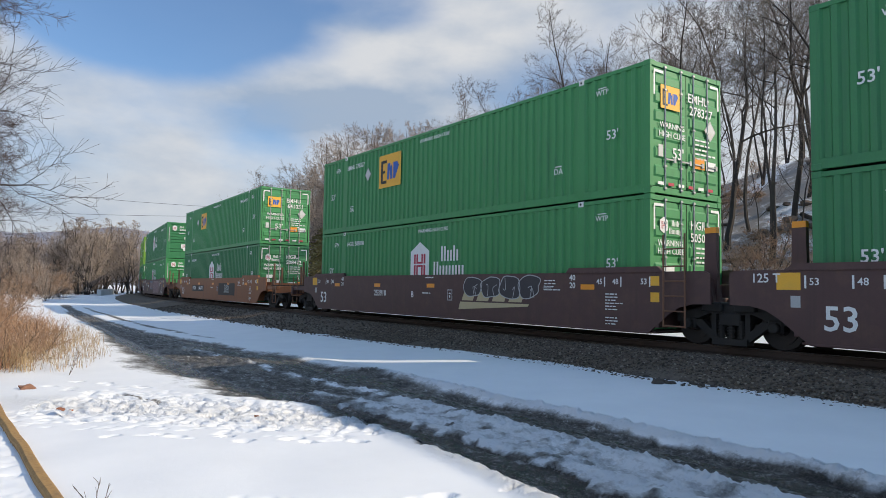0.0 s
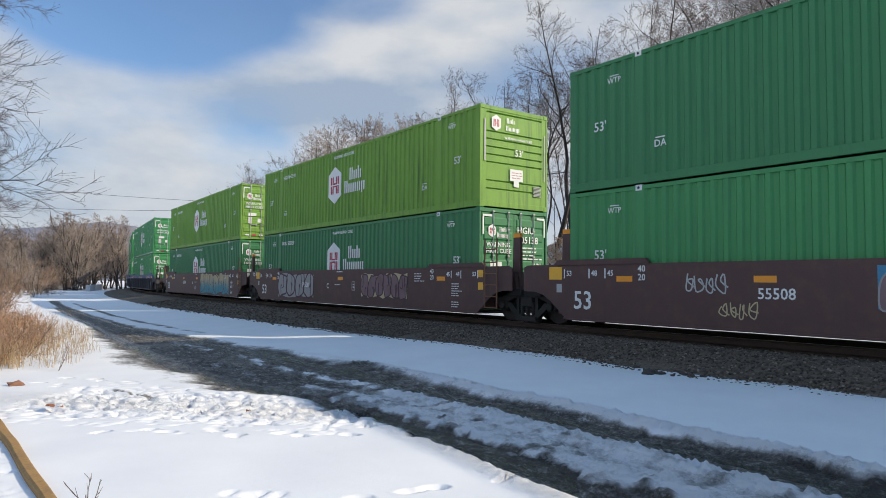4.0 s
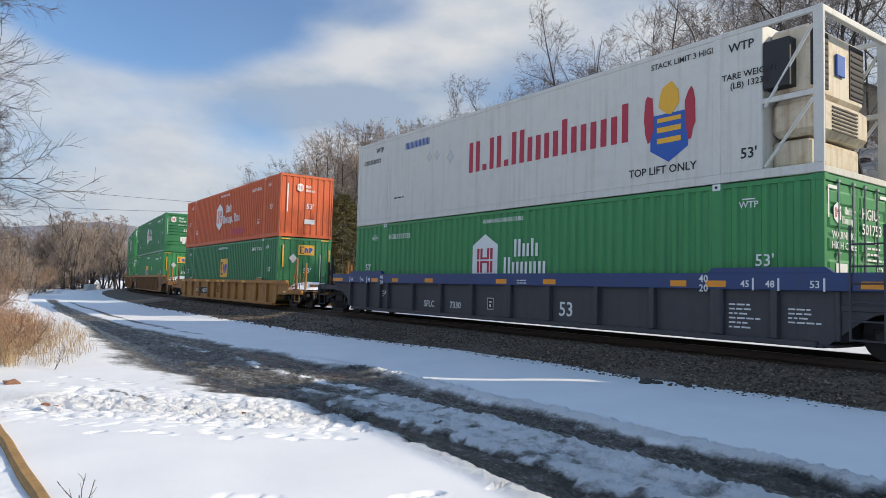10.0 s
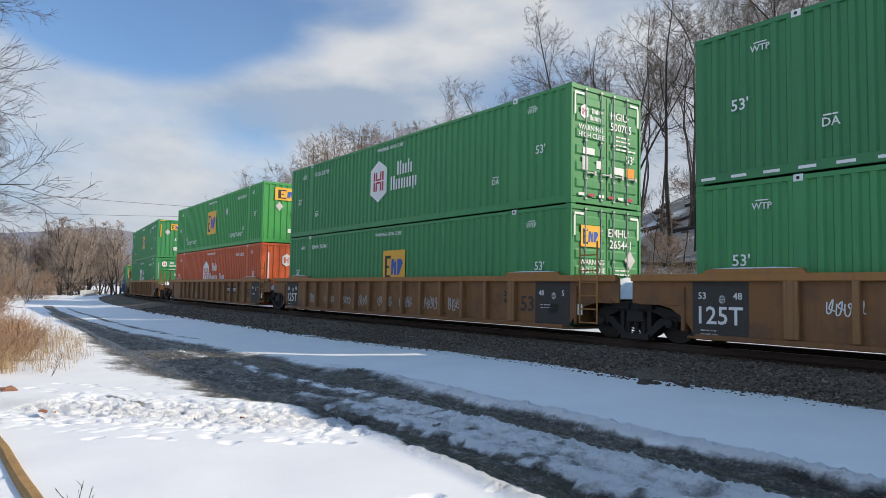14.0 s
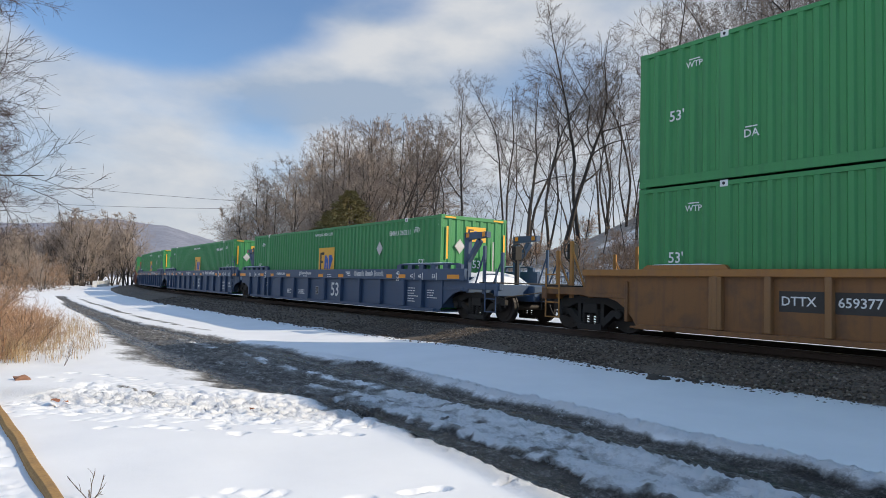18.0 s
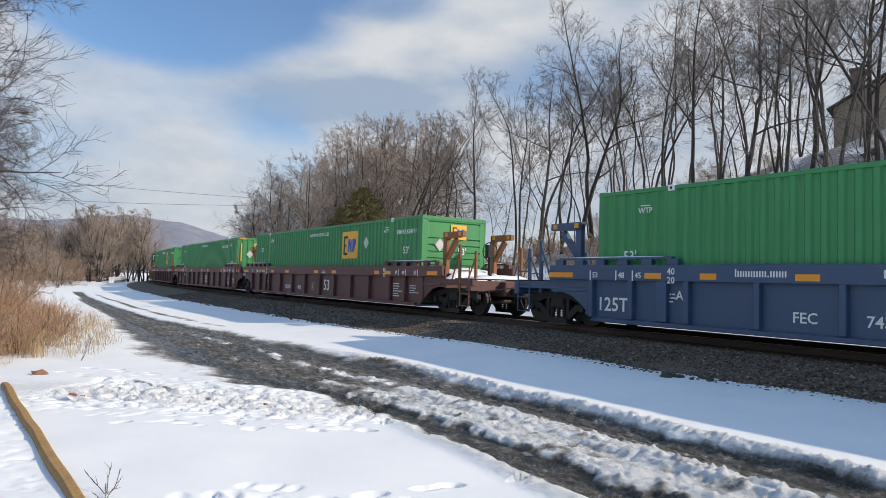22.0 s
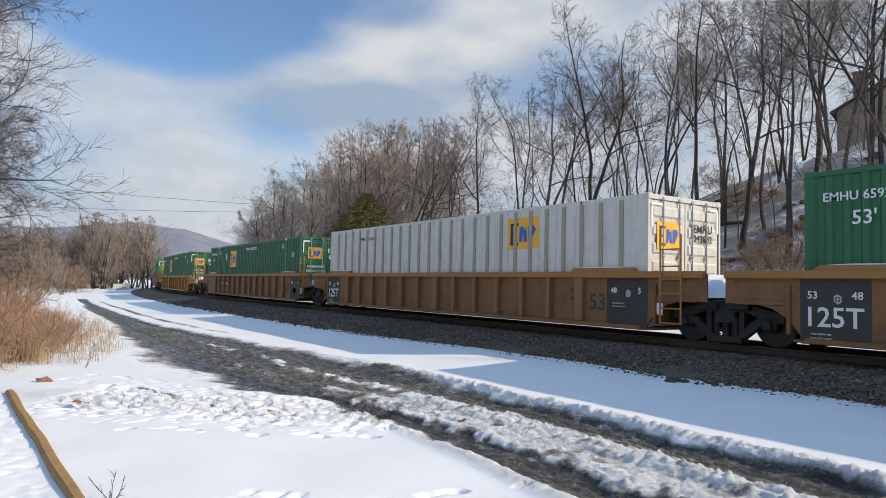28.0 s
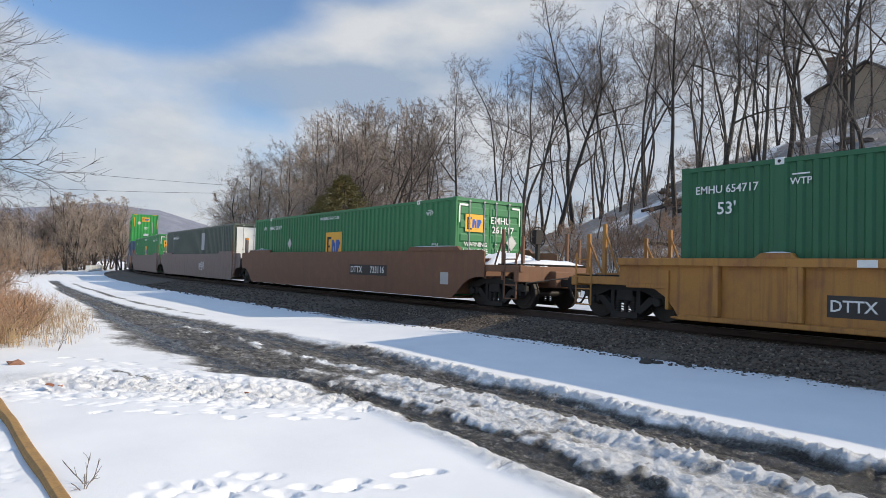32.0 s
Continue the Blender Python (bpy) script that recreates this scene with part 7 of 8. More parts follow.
# ---- trees and brush ----
def tubes(lines, sides=4):
    """Tapered tubes over polylines of (point, radius): points and faces."""
    pts, faces = [], []
    for line in lines:
        k = sides if line[0][1] > 0.03 else 3
        prev = None
        n = len(line)
        for i, (p, r) in enumerate(line):
            q = line[min(i + 1, n - 1)][0] - line[max(i - 1, 0)][0]
            a = q.orthogonal().normalized()
            b = q.normalized().cross(a)
            start = len(pts)
            for j in range(k):
                t = j * math.tau / k
                v = p + (a * math.cos(t) + b * math.sin(t)) * r
                pts.append((v.x, v.y, v.z))
            if prev is not None:
                for j in range(k):
                    m = (j + 1) % k
                    faces.append((prev + j, prev + m, start + m, start + j))
            prev = start
    return pts, faces


def limb(rng, p, d, length, r0, r1, n, wander, lift):
    line = [(p.copy(), r0)]
    d = d.normalized()
    for i in range(n):
        d = (d + Vector((rng.gauss(0, wander), rng.gauss(0, wander), rng.gauss(0, wander) + lift))).normalized()
        p = p + d * (length / n)
        line.append((p.copy(), r0 + (r1 - r0) * (i + 1) / n))
    return line


def at_line(line, q):
    k = q * (len(line) - 1)
    i = min(int(k), len(line) - 2)
    f = k - i
    a, b = line[i], line[i + 1]
    return a[0].lerp(b[0], f), (b[0] - a[0]).normalized(), a[1] + (b[1] - a[1]) * f


def fork(rng, d, angle):
    side = d.orthogonal().normalized()
    side.rotate(Matrix.Rotation(rng.uniform(0, math.tau), 3, d))
    return (d * math.cos(angle) + side * math.sin(angle)).normalized()


def grow_tree(seed, height, stems=1, girth=0.17, first=0.28, spread=0.6, counts=(10, 7, 6, 4), lift=0.10, reach=0.46, thick=1.0, narrow=1.0):
    """A bare tree: (trunk and limbs, twigs), as polylines."""
    rng = random.Random(seed)
    wood, twigs = [], []
    for k in range(stems):
        lean = Vector((rng.gauss(0, 0.07 if stems == 1 else 0.11 if height > 8 else 0.36), rng.gauss(0, 0.07 if stems == 1 else 0.11 if height > 8 else 0.36), 1))
        h = height * (1 if k == 0 else rng.uniform(0.7, 0.98))
        base = Vector((rng.uniform(-0.25, 0.25), rng.uniform(-0.25, 0.25), -0.3)) if stems > 1 else Vector((0, 0, -0.3))
        trunk = limb(rng, base, lean, h, girth * (1 if k == 0 else 0.75), 0.010, 14, 0.085, 0.03)
        wood.append(trunk)
        for i in range(counts[0]):
            q = first + (0.97 - first) * (i + rng.random()) / counts[0]
            p, d, r = at_line(trunk, q)
            ln = h * reach * (1.15 - narrow * q) * rng.uniform(0.7, 1.25)
            b = limb(rng, p, fork(rng, d, rng.uniform(0.55, 1.05) * spread / 0.6), ln, min(r * 0.60, 0.075), 0.009 * thick, 9, 0.17, lift)
            wood.append(b)
            for j in range(counts[1]):
                p1, d1, r1 = at_line(b, 0.22 + 0.76 * (j + rng.random()) / counts[1])
                c = limb(rng, p1, fork(rng, d1, rng.uniform(0.5, 1.0)), ln * rng.uniform(0.28, 0.55), min(r1 * 0.55, 0.022), 0.006 * thick, 5, 0.17, lift * 0.5)
                twigs.append(c)
                for m in range(counts[2]):
                    p2, d2, r2 = at_line(c, 0.2 + 0.78 * (m + rng.random()) / counts[2])
                    e = limb(rng, p2, fork(rng, d2, rng.uniform(0.45, 0.95)), ln * rng.uniform(0.13, 0.27), 0.0062 * thick, 0.0040 * thick, 3, 0.16, lift * 0.3)
                    twigs.append(e)
                    for o in range(counts[3]):
                        p3, d3, r3 = at_line(e, rng.uniform(0.2, 1))
                        twigs.append(limb(rng, p3, fork(rng, d3, rng.uniform(0.4, 0.9)), ln * rng.uniform(0.06, 0.14), 0.0045 * thick, 0.0034 * thick, 1, 0.1, 0.0))
    return wood, twigs


TREES = {}


def tree(kind, x, y, scale=1.0, turn=0.0, sink=0.0, group="bare trees on the hillside", label="bare grey-brown deciduous tree in winter"):
    if kind not in TREES:
        spec = dict(FOREST[kind])
        h = spec.pop("height")
        name = spec.pop("name", "tree")
        wood, twigs = grow_tree(height=h, **spec)
        root = tagged(new(name), label, "tree" if name == "tree" else "shrub", group)
        part("trunk", tubes(wood, 6), BARK, root)
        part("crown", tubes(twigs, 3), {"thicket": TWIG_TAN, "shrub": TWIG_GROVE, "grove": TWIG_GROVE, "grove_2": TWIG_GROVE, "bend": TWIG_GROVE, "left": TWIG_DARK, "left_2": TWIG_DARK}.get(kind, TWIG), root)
        TREES[kind] = root
        o = root
    else:
        o = copy_thing(TREES[kind], Matrix.Identity(4))
    tagged(o, label, group=group)
    o.matrix_basis = Matrix.Translation((x, y, ground_at(x, y) - sink)) @ Matrix.Rotation(turn, 4, "Z") @ Matrix.Scale(scale, 4)
    return o


FOREST = {
    "a": dict(seed=1, height=15, girth=0.145, first=0.38, spread=0.56, lift=0.075, reach=0.46, counts=(11, 7, 6, 4)),
    "b": dict(seed=2, height=15, girth=0.11, first=0.48, spread=0.50, lift=0.075, reach=0.44, counts=(9, 7, 6, 4)),
    "c": dict(seed=3, height=14, stems=2, girth=0.115, first=0.42, spread=0.52, lift=0.075, reach=0.42, counts=(8, 6, 6, 4)),
    "d": dict(seed=4, height=14, girth=0.09, first=0.52, spread=0.46, lift=0.07, reach=0.36, counts=(9, 6, 5, 4)),
    "e": dict(seed=5, height=15, girth=0.17, first=0.32, spread=0.64, lift=0.08, reach=0.50, counts=(11, 7, 6, 4)),
    "grove": dict(seed=10, height=12, stems=2, girth=0.12, first=0.16, spread=0.62, lift=0.06, reach=0.42, counts=(10, 7, 6, 4), thick=1.5),
    "grove_2": dict(seed=11, height=12, girth=0.14, first=0.16, spread=0.70, lift=0.06, reach=0.48, counts=(11, 7, 6, 4), thick=1.5),
    "bend": dict(seed=12, height=12, stems=2, girth=0.16, first=0.10, spread=0.55, lift=0.07, reach=0.42, counts=(11, 7, 6, 4), thick=2.0),
    "f": dict(seed=6, height=10, girth=0.06, first=0.35, lift=0.06, counts=(8, 5, 5, 3)),
    "shrub": dict(seed=7, height=5, stems=5, girth=0.05, first=0.12, spread=0.8, lift=0.05, counts=(9, 6, 5, 3), name="shrub"),
    "thicket": dict(seed=8, height=4, stems=7, girth=0.035, first=0.08, spread=0.75, lift=0.05, counts=(8, 5, 5, 3), name="shrub"),
    "left": dict(seed=9, height=10.5, girth=0.10, first=0.30, spread=0.66, counts=(34, 8, 6, 5), lift=-0.02, reach=0.25, thick=0.66, narrow=0.45),
    "left_2": dict(seed=19, height=8, stems=2, girth=0.07, first=0.16, spread=0.60, counts=(18, 8, 6, 5), lift=-0.01, reach=0.24, thick=0.66, narrow=0.5),
}


def woods():
    rng = random.Random(12)
    # the tree line as seen from the foot of the hill: bearing left of straight across, height of the tops in degrees
    line_b = (20, 24, 28, 32, 36, 40, 43, 45, 48, 52, 55, 58, 61, 64, 67, 70, 72.5)
    line_e = (27, 27, 26.5, 25, 23.5, 22.5, 23, 21, 18.8, 17.4, 16.4, 14.4, 13.2, 12.2, 11.0, 8.0, 5.2)

    def put(kind, b, y, f=1.0, tall=15.0):
        x = -y * math.tan(radians(b))
        z0 = ground_at(x, y)
        top = EYE + math.hypot(x, y) * math.tan(radians(float(np.interp(b, line_b, line_e)))) * f
        tree(kind, x, y, max(0.35, (top - z0) / tall), rng.uniform(0, 6.28))
    # leading trees, well spaced along the brow
    for b, y, kind, f in ((44.6, 31, "e", 1.02), (43.2, 33, "a", 1.0), (47.6, 34, "e", 0.98), (49.8, 32, "b", 0.96), (41.0, 34, "c", 0.92), (38.6, 30, "b", 0.98), (37.4, 33, "c", 1.0), (35.2, 29, "a", 1.0), (33.6, 31, "c", 1.03),
                          (32.0, 28, "e", 1.0), (30.4, 30, "b", 1.0), (29.0, 27, "c", 1.02), (27.4, 31, "a", 1.0), (25.6, 30, "d", 1.0), (23.6, 33, "e", 1.0), (22.0, 29, "b", 1.0), (20.2, 31, "a", 1.0), (52.8, 33, "a", 0.95), (55.2, 31, "d", 1.0),
                          (57.6, 34, "e", 0.92), (59.4, 31, "b", 1.0), (24.6, 28, "c", 1.0), (22.9, 30, "a", 1.0), (26.4, 33, "b", 1.0)):
        put(kind, b, y, f)
    # slimmer trees between and behind
    for k in range(22):
        b = 18 + k * 1.96 + rng.uniform(-0.4, 0.4)
        put(rng.choice("bdcdf"), b, rng.uniform(27, 52), rng.uniform(0.66, 1.0), 14.0)
    # thin young growth that closes the view up the slope
    for k in range(15):
        b = rng.uniform(18, 54)
        put("f" if k % 3 else "d", b, rng.uniform(34, 56), rng.uniform(0.5, 0.85), 11.0)
    # saplings low on the bank
    for k in range(16):
        b = 20 + k * 2.4 + rng.uniform(-0.8, 0.8)
        put("f", b, rng.uniform(24, 28), rng.uniform(0.40, 0.6), 10.0)
    # the wood where the line bends away: closer growth, brown with twigs
    for k in range(50):
        b = rng.uniform(57, 72.2)
        d = rng.uniform(62, 104)
        x, y = -d * math.sin(radians(b)), d * math.cos(radians(b))
        s, l = beside(np.array([x]), np.array([y]))
        if l[0] < 7:
            y += 9 - l[0]
        top = EYE + d * math.tan(radians(float(np.interp(b, line_b, line_e)))) * rng.uniform(0.82, 1.06)
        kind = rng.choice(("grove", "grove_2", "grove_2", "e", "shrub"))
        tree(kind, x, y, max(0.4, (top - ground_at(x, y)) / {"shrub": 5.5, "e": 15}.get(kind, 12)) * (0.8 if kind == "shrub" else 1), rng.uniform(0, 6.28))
    # brush along the bank behind the train
    for k in range(70):
        b = rng.uniform(17, 60)
        y = rng.uniform(22.5, 27) if k < 34 else rng.uniform(27, 42)
        x = -y * math.tan(radians(b))
        tree("thicket", x, y, rng.uniform(0.35, 0.7), rng.uniform(0, 6.28), group="brush on the bank", label="tangled brown leafless shrub on the bank")


def far_left():
    rng = random.Random(14)
    # trees beyond the bend
    for k in range(46):
        b = 79.4 + k * 0.24 + rng.uniform(-0.3, 0.3)
        d = rng.uniform(108, 146)
        x, y = -d * math.sin(radians(b)), d * math.cos(radians(b))
        tall = d * math.tan(radians(5.0 if 79.5 < b < 84.5 else 3.9)) * rng.uniform(0.82, 1.06) + 1.6
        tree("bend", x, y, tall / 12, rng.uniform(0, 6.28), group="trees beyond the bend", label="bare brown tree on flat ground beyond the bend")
    for k in range(80):
        b = rng.uniform(79.0, 93)
        d = rng.uniform(70, 125)
        x, y = -d * math.sin(radians(b)), d * math.cos(radians(b))
        s, l = beside(np.array([x]), np.array([y]))
        if l[0] > -9:
            continue
        tree("shrub" if k % 2 else "thicket", x, y, rng.uniform(0.7, 1.15), rng.uniform(0, 6.28), group="brush beyond the road", label="dense brown leafless shrub")
    for k in range(16):
        x = -rng.uniform(34, 68)
        tree("thicket" if k % 3 else "shrub", x, rng.uniform(-6.5, 1.2) - (0.03 * -x), rng.uniform(0.6, 1.0), rng.uniform(0, 6.28), group="brush beyond the road", label="dense brown leafless shrub")
    # the tree that leans in from the side, and shrubs at its foot
    for kind, x, y, sc, t in (("left", -14.5, -1.4, 1.0, 0.3), ("left_2", -17.0, -1.3, 1.0, 2.0), ("left", -19.0, -1.3, 0.98, 4.0), ("left_2", -22.5, -1.2, 1.0, 5.0), ("left", -27, -1.4, 0.9, 1.0), ("left_2", -33, -1.6, 1.0, 2.6)):
        tree(kind, x, y, sc, t, group="trees by the brush", label="bare tree with long drooping twigs by the brush")
    for x, y, sc in ((-14.3, 0.1, 0.27), (-15.4, 0.7, 0.28), (-16.8, 1.3, 0.30), (-17.5, 0.0, 0.42), (-23.5, 0.6, 0.5), (-27, 0.8, 0.5), (-31, 1.2, 0.6), (-14.6, -0.8, 0.35)):
        tree("thicket", x, y, sc, rng.uniform(0, 6.28), group="brush by the snow", label="low tangled red-brown shrub in snow")


def blades(name, spots, mat, rng, tall, parent=None, label="", width=0.007, bend=0.35, heads=False):
    """Dry stems as thin bent strips; past counting, so one mesh."""
    pts, faces = [], []
    for x, y, f in spots:
        z = ground_at(x, y) - 0.02 if abs(x) > 13.5 or y > 12 else 0.0
        h = tall * f * rng.uniform(0.6, 1.15)
        a = rng.uniform(0, math.tau)
        d = Vector((math.cos(a), math.sin(a), 0))
        w = Vector((-d.y, d.x, 0)) * width
        p = Vector((x, y, z))
        b = bend * rng.uniform(0.2, 1.0)
        q, r = p + d * (h * b * 0.25) + Vector((0, 0, h * 0.55)), p + d * (h * b) + Vector((0, 0, h * (1 - b * 0.35)))
        i = len(pts)
        pts += [tuple(v) for v in (p - w, p + w, q + w * 0.8, q - w * 0.8, r + w * 0.3, r - w * 0.3)]
        faces += [(i, i + 1, i + 2, i + 3), (i + 3, i + 2, i + 4, i + 5)]
        if heads:
            for k in range(3):
                c = q.lerp(r, 0.3 + 0.3 * k)
                e = c + Vector((rng.gauss(0, 0.09), rng.gauss(0, 0.09), 0.13)) * h
                i = len(pts)
                pts += [tuple(v) for v in (c - w * 0.7, c + w * 0.7, e)]
                faces.append((i, i + 1, i + 2))
    ob = part(name, (pts, faces), mat)
    tagged(ob, label, "dry plants", kind="stuff")
    return ob


def weeds():
    rng = random.Random(15)

    def clumps(n, stems, x0, x1, lo, hi, wide, tall):
        """Fanning tufts, smaller towards the open snow."""
        out = []
        for k in range(n):
            q = rng.random() ** 1.25
            x = x0 + (x1 - x0) * q
            f = rng.random()
            y = lo(x) + (hi(x) - lo(x)) * f
            size = rng.uniform(0.55, 1.1) * (1.0 if f < 0.75 else 0.7) * tall(x)
            for j in range(stems):
                out.append((x + rng.gauss(0, wide), y + rng.gauss(0, wide * 0.7), size))
        return out
    edge = lambda x: float(np.interp(x, (-40, -28, -22, -17.4, -15.3, -13.6), (2.3, 2.4, 2.2, 1.55, 0.9, 0.3)))
    tall = lambda x: float(np.interp(x, (-30, -20, -16, -13.5), (1.1, 1.15, 1.0, 0.7)))
    blades("weeds", clumps(150, 42, -13.9, -30, lambda x: -1.4, lambda x: edge(x) - 0.1, 0.22, tall), WEED, rng, 1.08, label="thick dry red-brown weeds standing in the snow", width=0.005, bend=1.35, heads=True)
    blades("straw_grass", clumps(75, 11, -14.6, -24, lambda x: edge(x) - 0.2, lambda x: edge(x) + 1.15, 0.13, lambda x: 1.0), GRASS_DRY, rng, 0.62, label="sparse straw-coloured grass at the edge of the snow", width=0.0035, bend=0.8, heads=True)
    bank = []
    for k in range(2600):
        b = rng.uniform(20, 58)
        y = rng.uniform(19, 27)
        bank.append((-y * math.tan(radians(b)), y, 1.0))
    blades("bank_grass", bank, GRASS_DRY, rng, 0.55, label="thin dry grass poking through snow on the bank", width=0.012)


def lone_weed(x, y, h, seed):
    rng = random.Random(seed)
    lines = []
    for k in range(3):
        a = limb(rng, Vector((0, 0, -0.02)), Vector((rng.gauss(0, 0.4), rng.gauss(0, 0.4), 1)), h * rng.uniform(0.6, 1), 0.005, 0.0025, 5, 0.12, 0.02)
        lines.append(a)
        for j in range(3):
            p, d, r = at_line(a, rng.uniform(0.3, 0.9))
            lines.append(limb(rng, p, fork(rng, d, 0.7), h * 0.3, 0.003, 0.0015, 3, 0.15, 0.02))
    root = tagged(new("dead_weed"), "small leafless dead weed in the snow", "weed")
    for k, line in enumerate(lines):
        part("stem" if k % 4 == 0 else "twig", tubes([line], 4), TWIG, root)
    root.location = (x, y, 0.0)


def evergreen(x, y, h):
    rng = random.Random(17)
    root = tagged(new("evergreen_tree"), "dark bushy evergreen with rusty tips among bare trees", "tree")
    part("trunk", tubes([[(Vector((0, 0, -0.3)), 0.14), (Vector((0.05, 0, h * 0.5)), 0.09), (Vector((0, 0.05, h * 0.97)), 0.02)]], 6), BARK, root)
    pts, faces = [], []
    for k in range(800):
        q = rng.random() ** 0.8
        z = h * (0.05 + 0.93 * q)
        r = (1 - q) ** 0.75 * h * 0.62 * rng.uniform(0.45, 1.15) + 0.15
        a = rng.uniform(0, math.tau)
        for j in range(9):
            f = 0.3 + 0.7 * (j + 1) / 9
            c = Vector((math.cos(a) * r * f, math.sin(a) * r * f, z + r * (0.25 * f - 0.30 * f * f)))
            d = Vector((math.cos(a + rng.gauss(0, 0.9)), math.sin(a + rng.gauss(0, 0.9)), rng.gauss(0.1, 0.4))).normalized()
            s = d.orthogonal().normalized() * 0.06
            n = rng.uniform(0.22, 0.42)
            i = len(pts)
            pts += [tuple(v) for v in (c - s, c + s, c + d * n)]
            faces.append((i, i + 1, i + 2))
    tagged(part("crown", (pts, faces), NEEDLES, root), kind="stuff")
    root.location = (x, y, ground_at(x, y))


def house():
    """A gabled house on the brow, its near gable seen through the trees."""
    root = tagged(new("house"), "tan gabled house with a brick chimney on the hilltop", "house")
    b = radians(21.9)
    d = 60.0
    x, y = -d * math.sin(b), d * math.cos(b)
    z = EYE + d * math.tan(radians(11.3))
    bm = bmesh.new()
    box(bm, -3.2, 7.5, -3.5, 3.5, -4.0, 1.6)
    part("wall", bm, HOUSE_WALL, root)
    bm = bmesh.new()
    a = [bm.verts.new(p) for p in ((-3.18, -3.5, 1.6), (-3.18, 3.5, 1.6), (-3.18, 0, 3.6), (7.48, -3.5, 1.6), (7.48, 3.5, 1.6), (7.48, 0, 3.6))]
    for f in ((0, 2, 1), (3, 4, 5), (0, 1, 4, 3)):
        bm.faces.new([a[i] for i in f])
    part("gable", bm, HOUSE_WALL, root)
    for g in (-1, 1):
        bm = bmesh.new()
        v = [bm.verts.new(p) for p in ((-3.6, g * 3.9, 1.40), (7.9, g * 3.9, 1.40), (7.9, 0, 3.65), (-3.6, 0, 3.65), (-3.6, g * 3.9, 1.52), (7.9, g * 3.9, 1.52), (7.9, 0, 3.77), (-3.6, 0, 3.77))]
        for f in ((0, 1, 2, 3), (4, 5, 6, 7), (0, 1, 5, 4), (1, 2, 6, 5), (2, 3, 7, 6), (3, 0, 4, 7)):
            bm.faces.new([v[i] for i in f])
        part("roof", bm, ROOF, root)
    bm = bmesh.new()
    soft_box(bm, -1.9, -0.9, 1.7, 2.6, 1.8, 4.7, 0.03)
    soft_box(bm, -2.0, -0.8, 1.6, 2.7, 4.5, 4.75, 0.03)
    part("chimney", bm, CHIMNEY, root)
    root.matrix_basis = Matrix.Translation((x, y, z)) @ Matrix.Rotation(radians(108), 4, "Z")


def boulder(x, y, r, seed, mat, label):
    rng = random.Random(seed)
    bm = bmesh.new()
    bmesh.ops.create_icosphere(bm, subdivisions=2, radius=1)
    for v in bm.verts:
        v.co *= 0.75 + 0.5 * noise.noise(v.co * 1.3 + Vector((seed, 0, 0)))
        v.co.x *= r * 1.3
        v.co.y *= r
        v.co.z *= r * 0.65
    ob = part("rock", bm, mat)
    ob.location = (x, y, ground_at(x, y) + r * 0.1)
    ob.rotation_euler.z = rng.uniform(0, 6)
    return tagged(ob, label, "rock")


def log(x, y, length, r, turn, seed):
    rng = random.Random(seed)
    line = limb(rng, Vector((0, 0, 0)), Vector((math.cos(turn), math.sin(turn), 0)), length, r, r * 0.5, 6, 0.05, 0)
    line = [(Vector((p.x, p.y, ground_at(x + p.x, y + p.y) + r * 0.7)), q) for p, q in line]
    ob = part("fallen_log", tubes([line], 7), BARK)
    ob.location = (x, y, 0)
    tagged(ob, "fallen grey log lying on the snowy slope", "log")


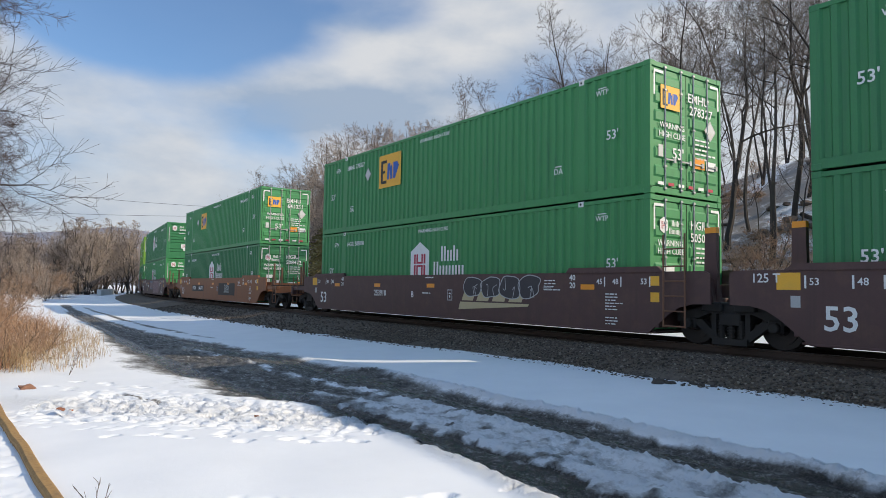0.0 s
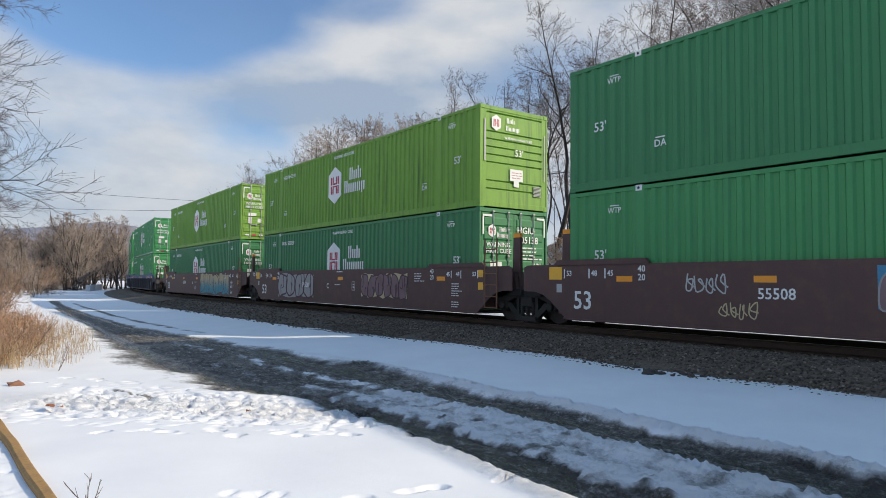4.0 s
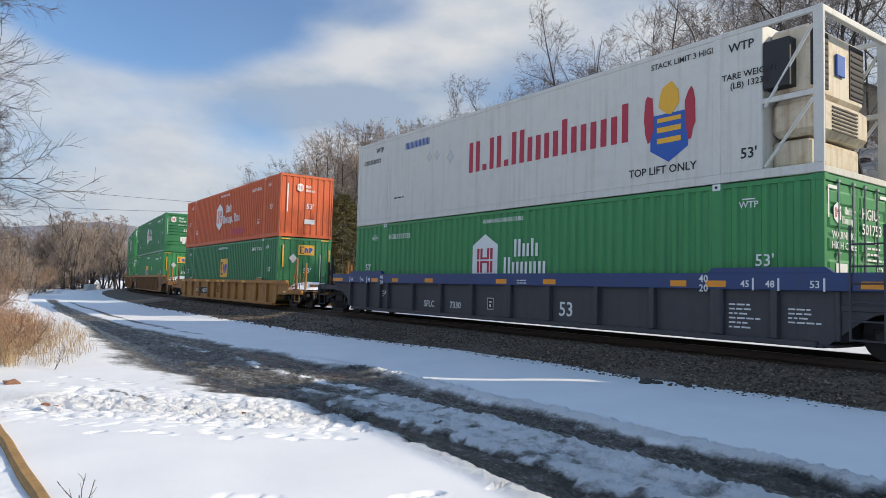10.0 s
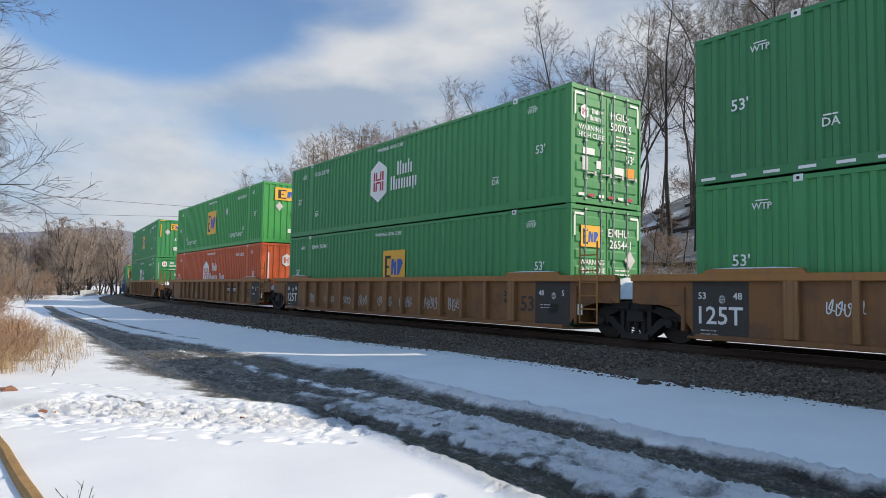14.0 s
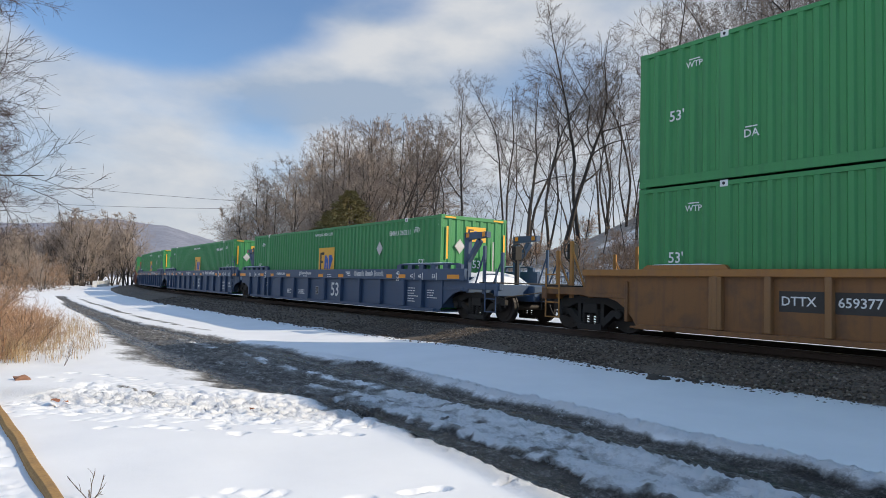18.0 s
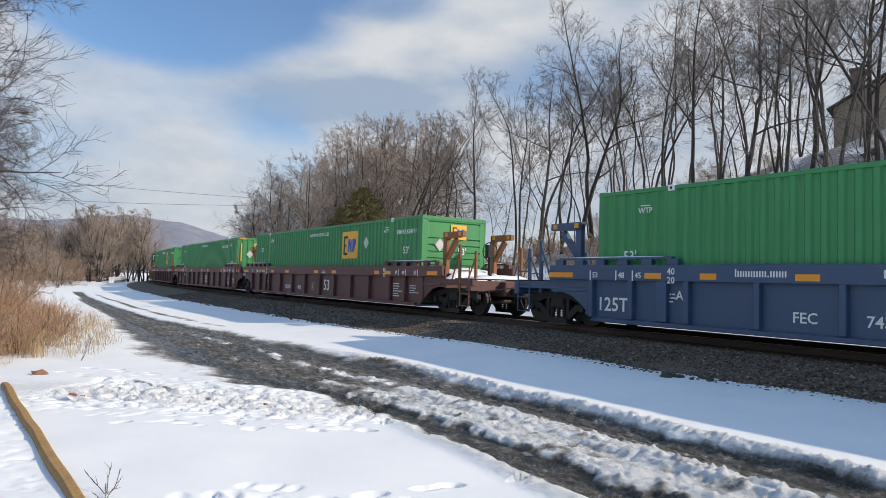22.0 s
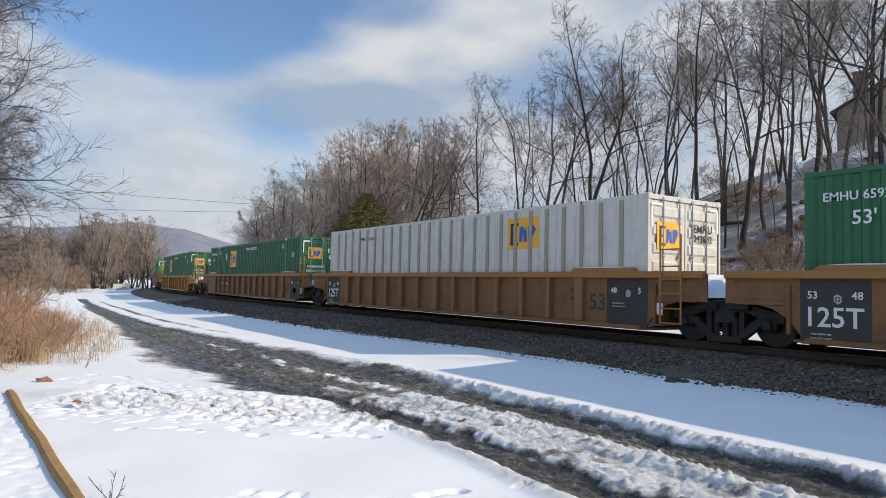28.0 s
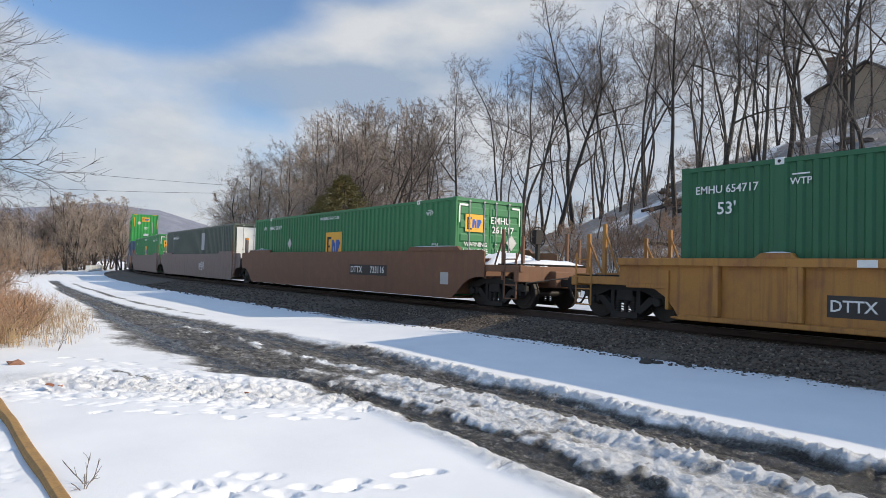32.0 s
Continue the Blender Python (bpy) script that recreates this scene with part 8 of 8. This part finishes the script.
def far_things():
    # wooded ridge far behind; its haze is put into the blue-grey colour
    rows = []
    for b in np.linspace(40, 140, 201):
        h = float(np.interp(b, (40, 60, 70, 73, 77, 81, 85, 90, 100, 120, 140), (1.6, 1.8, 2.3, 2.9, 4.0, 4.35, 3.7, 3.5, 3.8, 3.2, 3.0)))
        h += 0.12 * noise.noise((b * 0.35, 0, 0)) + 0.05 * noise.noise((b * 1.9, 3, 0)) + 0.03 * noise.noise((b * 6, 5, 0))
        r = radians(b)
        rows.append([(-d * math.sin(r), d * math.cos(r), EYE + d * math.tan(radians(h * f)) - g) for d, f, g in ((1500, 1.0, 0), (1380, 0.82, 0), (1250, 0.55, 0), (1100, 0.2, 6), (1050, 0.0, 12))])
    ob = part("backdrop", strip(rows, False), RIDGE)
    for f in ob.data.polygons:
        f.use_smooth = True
    tagged(ob, "distant wooded ridge with winter haze painted into its colour", "hills", kind="structure")
    # two sagging cables across the valley, on poles
    line_of = tagged(new("overhead_line"), "two thin black overhead cables strung across the valley", "overhead line")
    d = 170
    ends = []
    for e0, e1, sag in ((6.75, 6.3, 0.5), (4.9, 6.4, 0.9)):
        line = []
        for k in range(25):
            q = k / 24
            b = radians(97 - 37 * q)
            line.append((Vector((-d * math.sin(b), d * math.cos(b), EYE + d * math.tan(radians(e0 + (e1 - e0) * q)) - 4 * sag * q * (1 - q))), 0.045))
        ends += [line[0][0], line[-1][0]]
        part("cable", tubes([line], 4), WIRE, line_of)
    for p, q in ((ends[0], ends[2]), (ends[1], ends[3])):
        part("pole", tubes([[(Vector((p.x, p.y, ground_at(p.x, p.y) - 0.5)), 0.18), (Vector((p.x, p.y, max(p.z, q.z) + 0.6)), 0.12)]], 8), BARK, line_of)
    # pale concrete barrier by the bend
    barrier = tagged(new("concrete_barrier"), "pale concrete barrier with snow by the road bend", "barrier")
    for k in range(5):
        x0, y0 = -103 - k * 3.2, 14.9 + k * 0.85
        bm = bmesh.new()
        prism(bm, [(0, 0), (3.1, 0), (3.1, 0.22), (3.05, 0.85), (0.05, 0.85), (0, 0.22)], -0.25, 0.25)
        o = part("block", bm, CONCRETE, barrier)
        o.matrix_basis = Matrix.Translation((x0, y0, ground_at(x0, y0))) @ Matrix.Rotation(radians(180 - 15), 4, "Z")


def foreground():
    # squared timber lying in the snow
    bm = bmesh.new()
    rng = random.Random(3)
    n = 40
    rows = []
    for k in range(n + 1):
        q = k / n
        x, y = -11.3 + 9.0 * q, 0.36 + 0.44 * q + 0.015 * noise.noise((q * 9, 0, 0))
        w = 0.050 + 0.006 * noise.noise((q * 14, 2, 0))
        h = 0.058 + 0.012 * noise.noise((q * 12, 5, 0))
        rows.append([(x, y - w, -0.05), (x, y - w, h - 0.02), (x, y - w + 0.02, h), (x, y + w - 0.02, h), (x, y + w, h - 0.02), (x, y + w, -0.05)])
    ob = part("timber_beam", strip(rows), TIMBER)
    tagged(ob, "long weathered yellow-brown timber lying half in snow", "timber")
    boulder(-12.35, 0.85, 0.13, 3, material("red_stone", (0.26, 0.13, 0.08), 0.9, spots=(0.15, 0.08, 0.05)), "small reddish stone in the snow")
    for x, y, s in ((-9.85, 1.05, 0.10), (-9.7, 1.15, 0.06), (-8.2, 3.0, 0.05)):
        bm = bmesh.new()
        pts = [(math.cos(k * math.tau / 9) * s * rng.uniform(0.5, 1.2), math.sin(k * math.tau / 9) * s * 0.5 * rng.uniform(0.6, 1.2), 0.04 + rng.uniform(-0.01, 0.02)) for k in range(9)]
        a = [bm.verts.new(p) for p in pts]
        b = [bm.verts.new((p[0], p[1], p[2] + 0.006)) for p in pts]
        bm.faces.new(a)
        bm.faces.new(b[::-1])
        for k in range(9):
            bm.faces.new((a[k], a[(k + 1) % 9], b[(k + 1) % 9], b[k]))
        o = part("dead_leaf", bm, LEAF)
        o.location = (x, y, 0.01)
        tagged(o, "curled brown dead leaf on the snow", "leaf", "dead leaves")
    # dark clods of earth lying on the snow below the ballast
    clod = material("dark_clod", (0.075, 0.062, 0.05), 0.95, spots=(0.04, 0.035, 0.03), bump=0.5)
    for k, (x, y, r) in enumerate(((-7.34, 9.7, 0.13), (-7.2, 9.78, 0.09), (-6.88, 10.02, 0.07), (-7.0, 10.1, 0.06), (-7.32, 10.3, 0.06), (-7.98, 10.15, 0.07), (-6.7, 9.95, 0.08), (-6.6, 10.1, 0.05), (-6.95, 9.8, 0.05))):
        boulder(x, y, r, 90 + k, clod, "dark clod of earth on the snow")
    lone_weed(-5.55, 0.85, 0.28, 5)
    lone_weed(-5.42, 0.82, 0.16, 6)
    lone_weed(-14.0, 1.6, 0.6, 7)
    rng = random.Random(21)
    for k in range(34):
        b = rng.uniform(20, 36)
        y = rng.uniform(29, 38)
        boulder(-y * math.tan(radians(b)), y, rng.uniform(0.18, 0.5), 40 + k, ROCK, "brown rock half bare of snow on the slope")
    for k in range(9):
        b = rng.uniform(21, 40)
        y = rng.uniform(26, 36)
        log(-y * math.tan(radians(b)), y, rng.uniform(2, 5), rng.uniform(0.06, 0.13), rng.uniform(-0.5, 0.5), 70 + k)


woods()
far_left()
weeds()
evergreen(-48.5, 25.2, 8.3)
evergreen(-51.5, 25.0, 6.6)
house()
far_things()
foreground()


def motions():
    """The whole train rolls along the track."""
    times = [k * 0.8 for k in range(41)]
    gone = [rolled(t) for t in times]
    for thing, s, reach, z in ROLLING:
        walk(thing, [(t, stand(s + u, reach, z)) for t, u in zip(times, gone)])


motions()
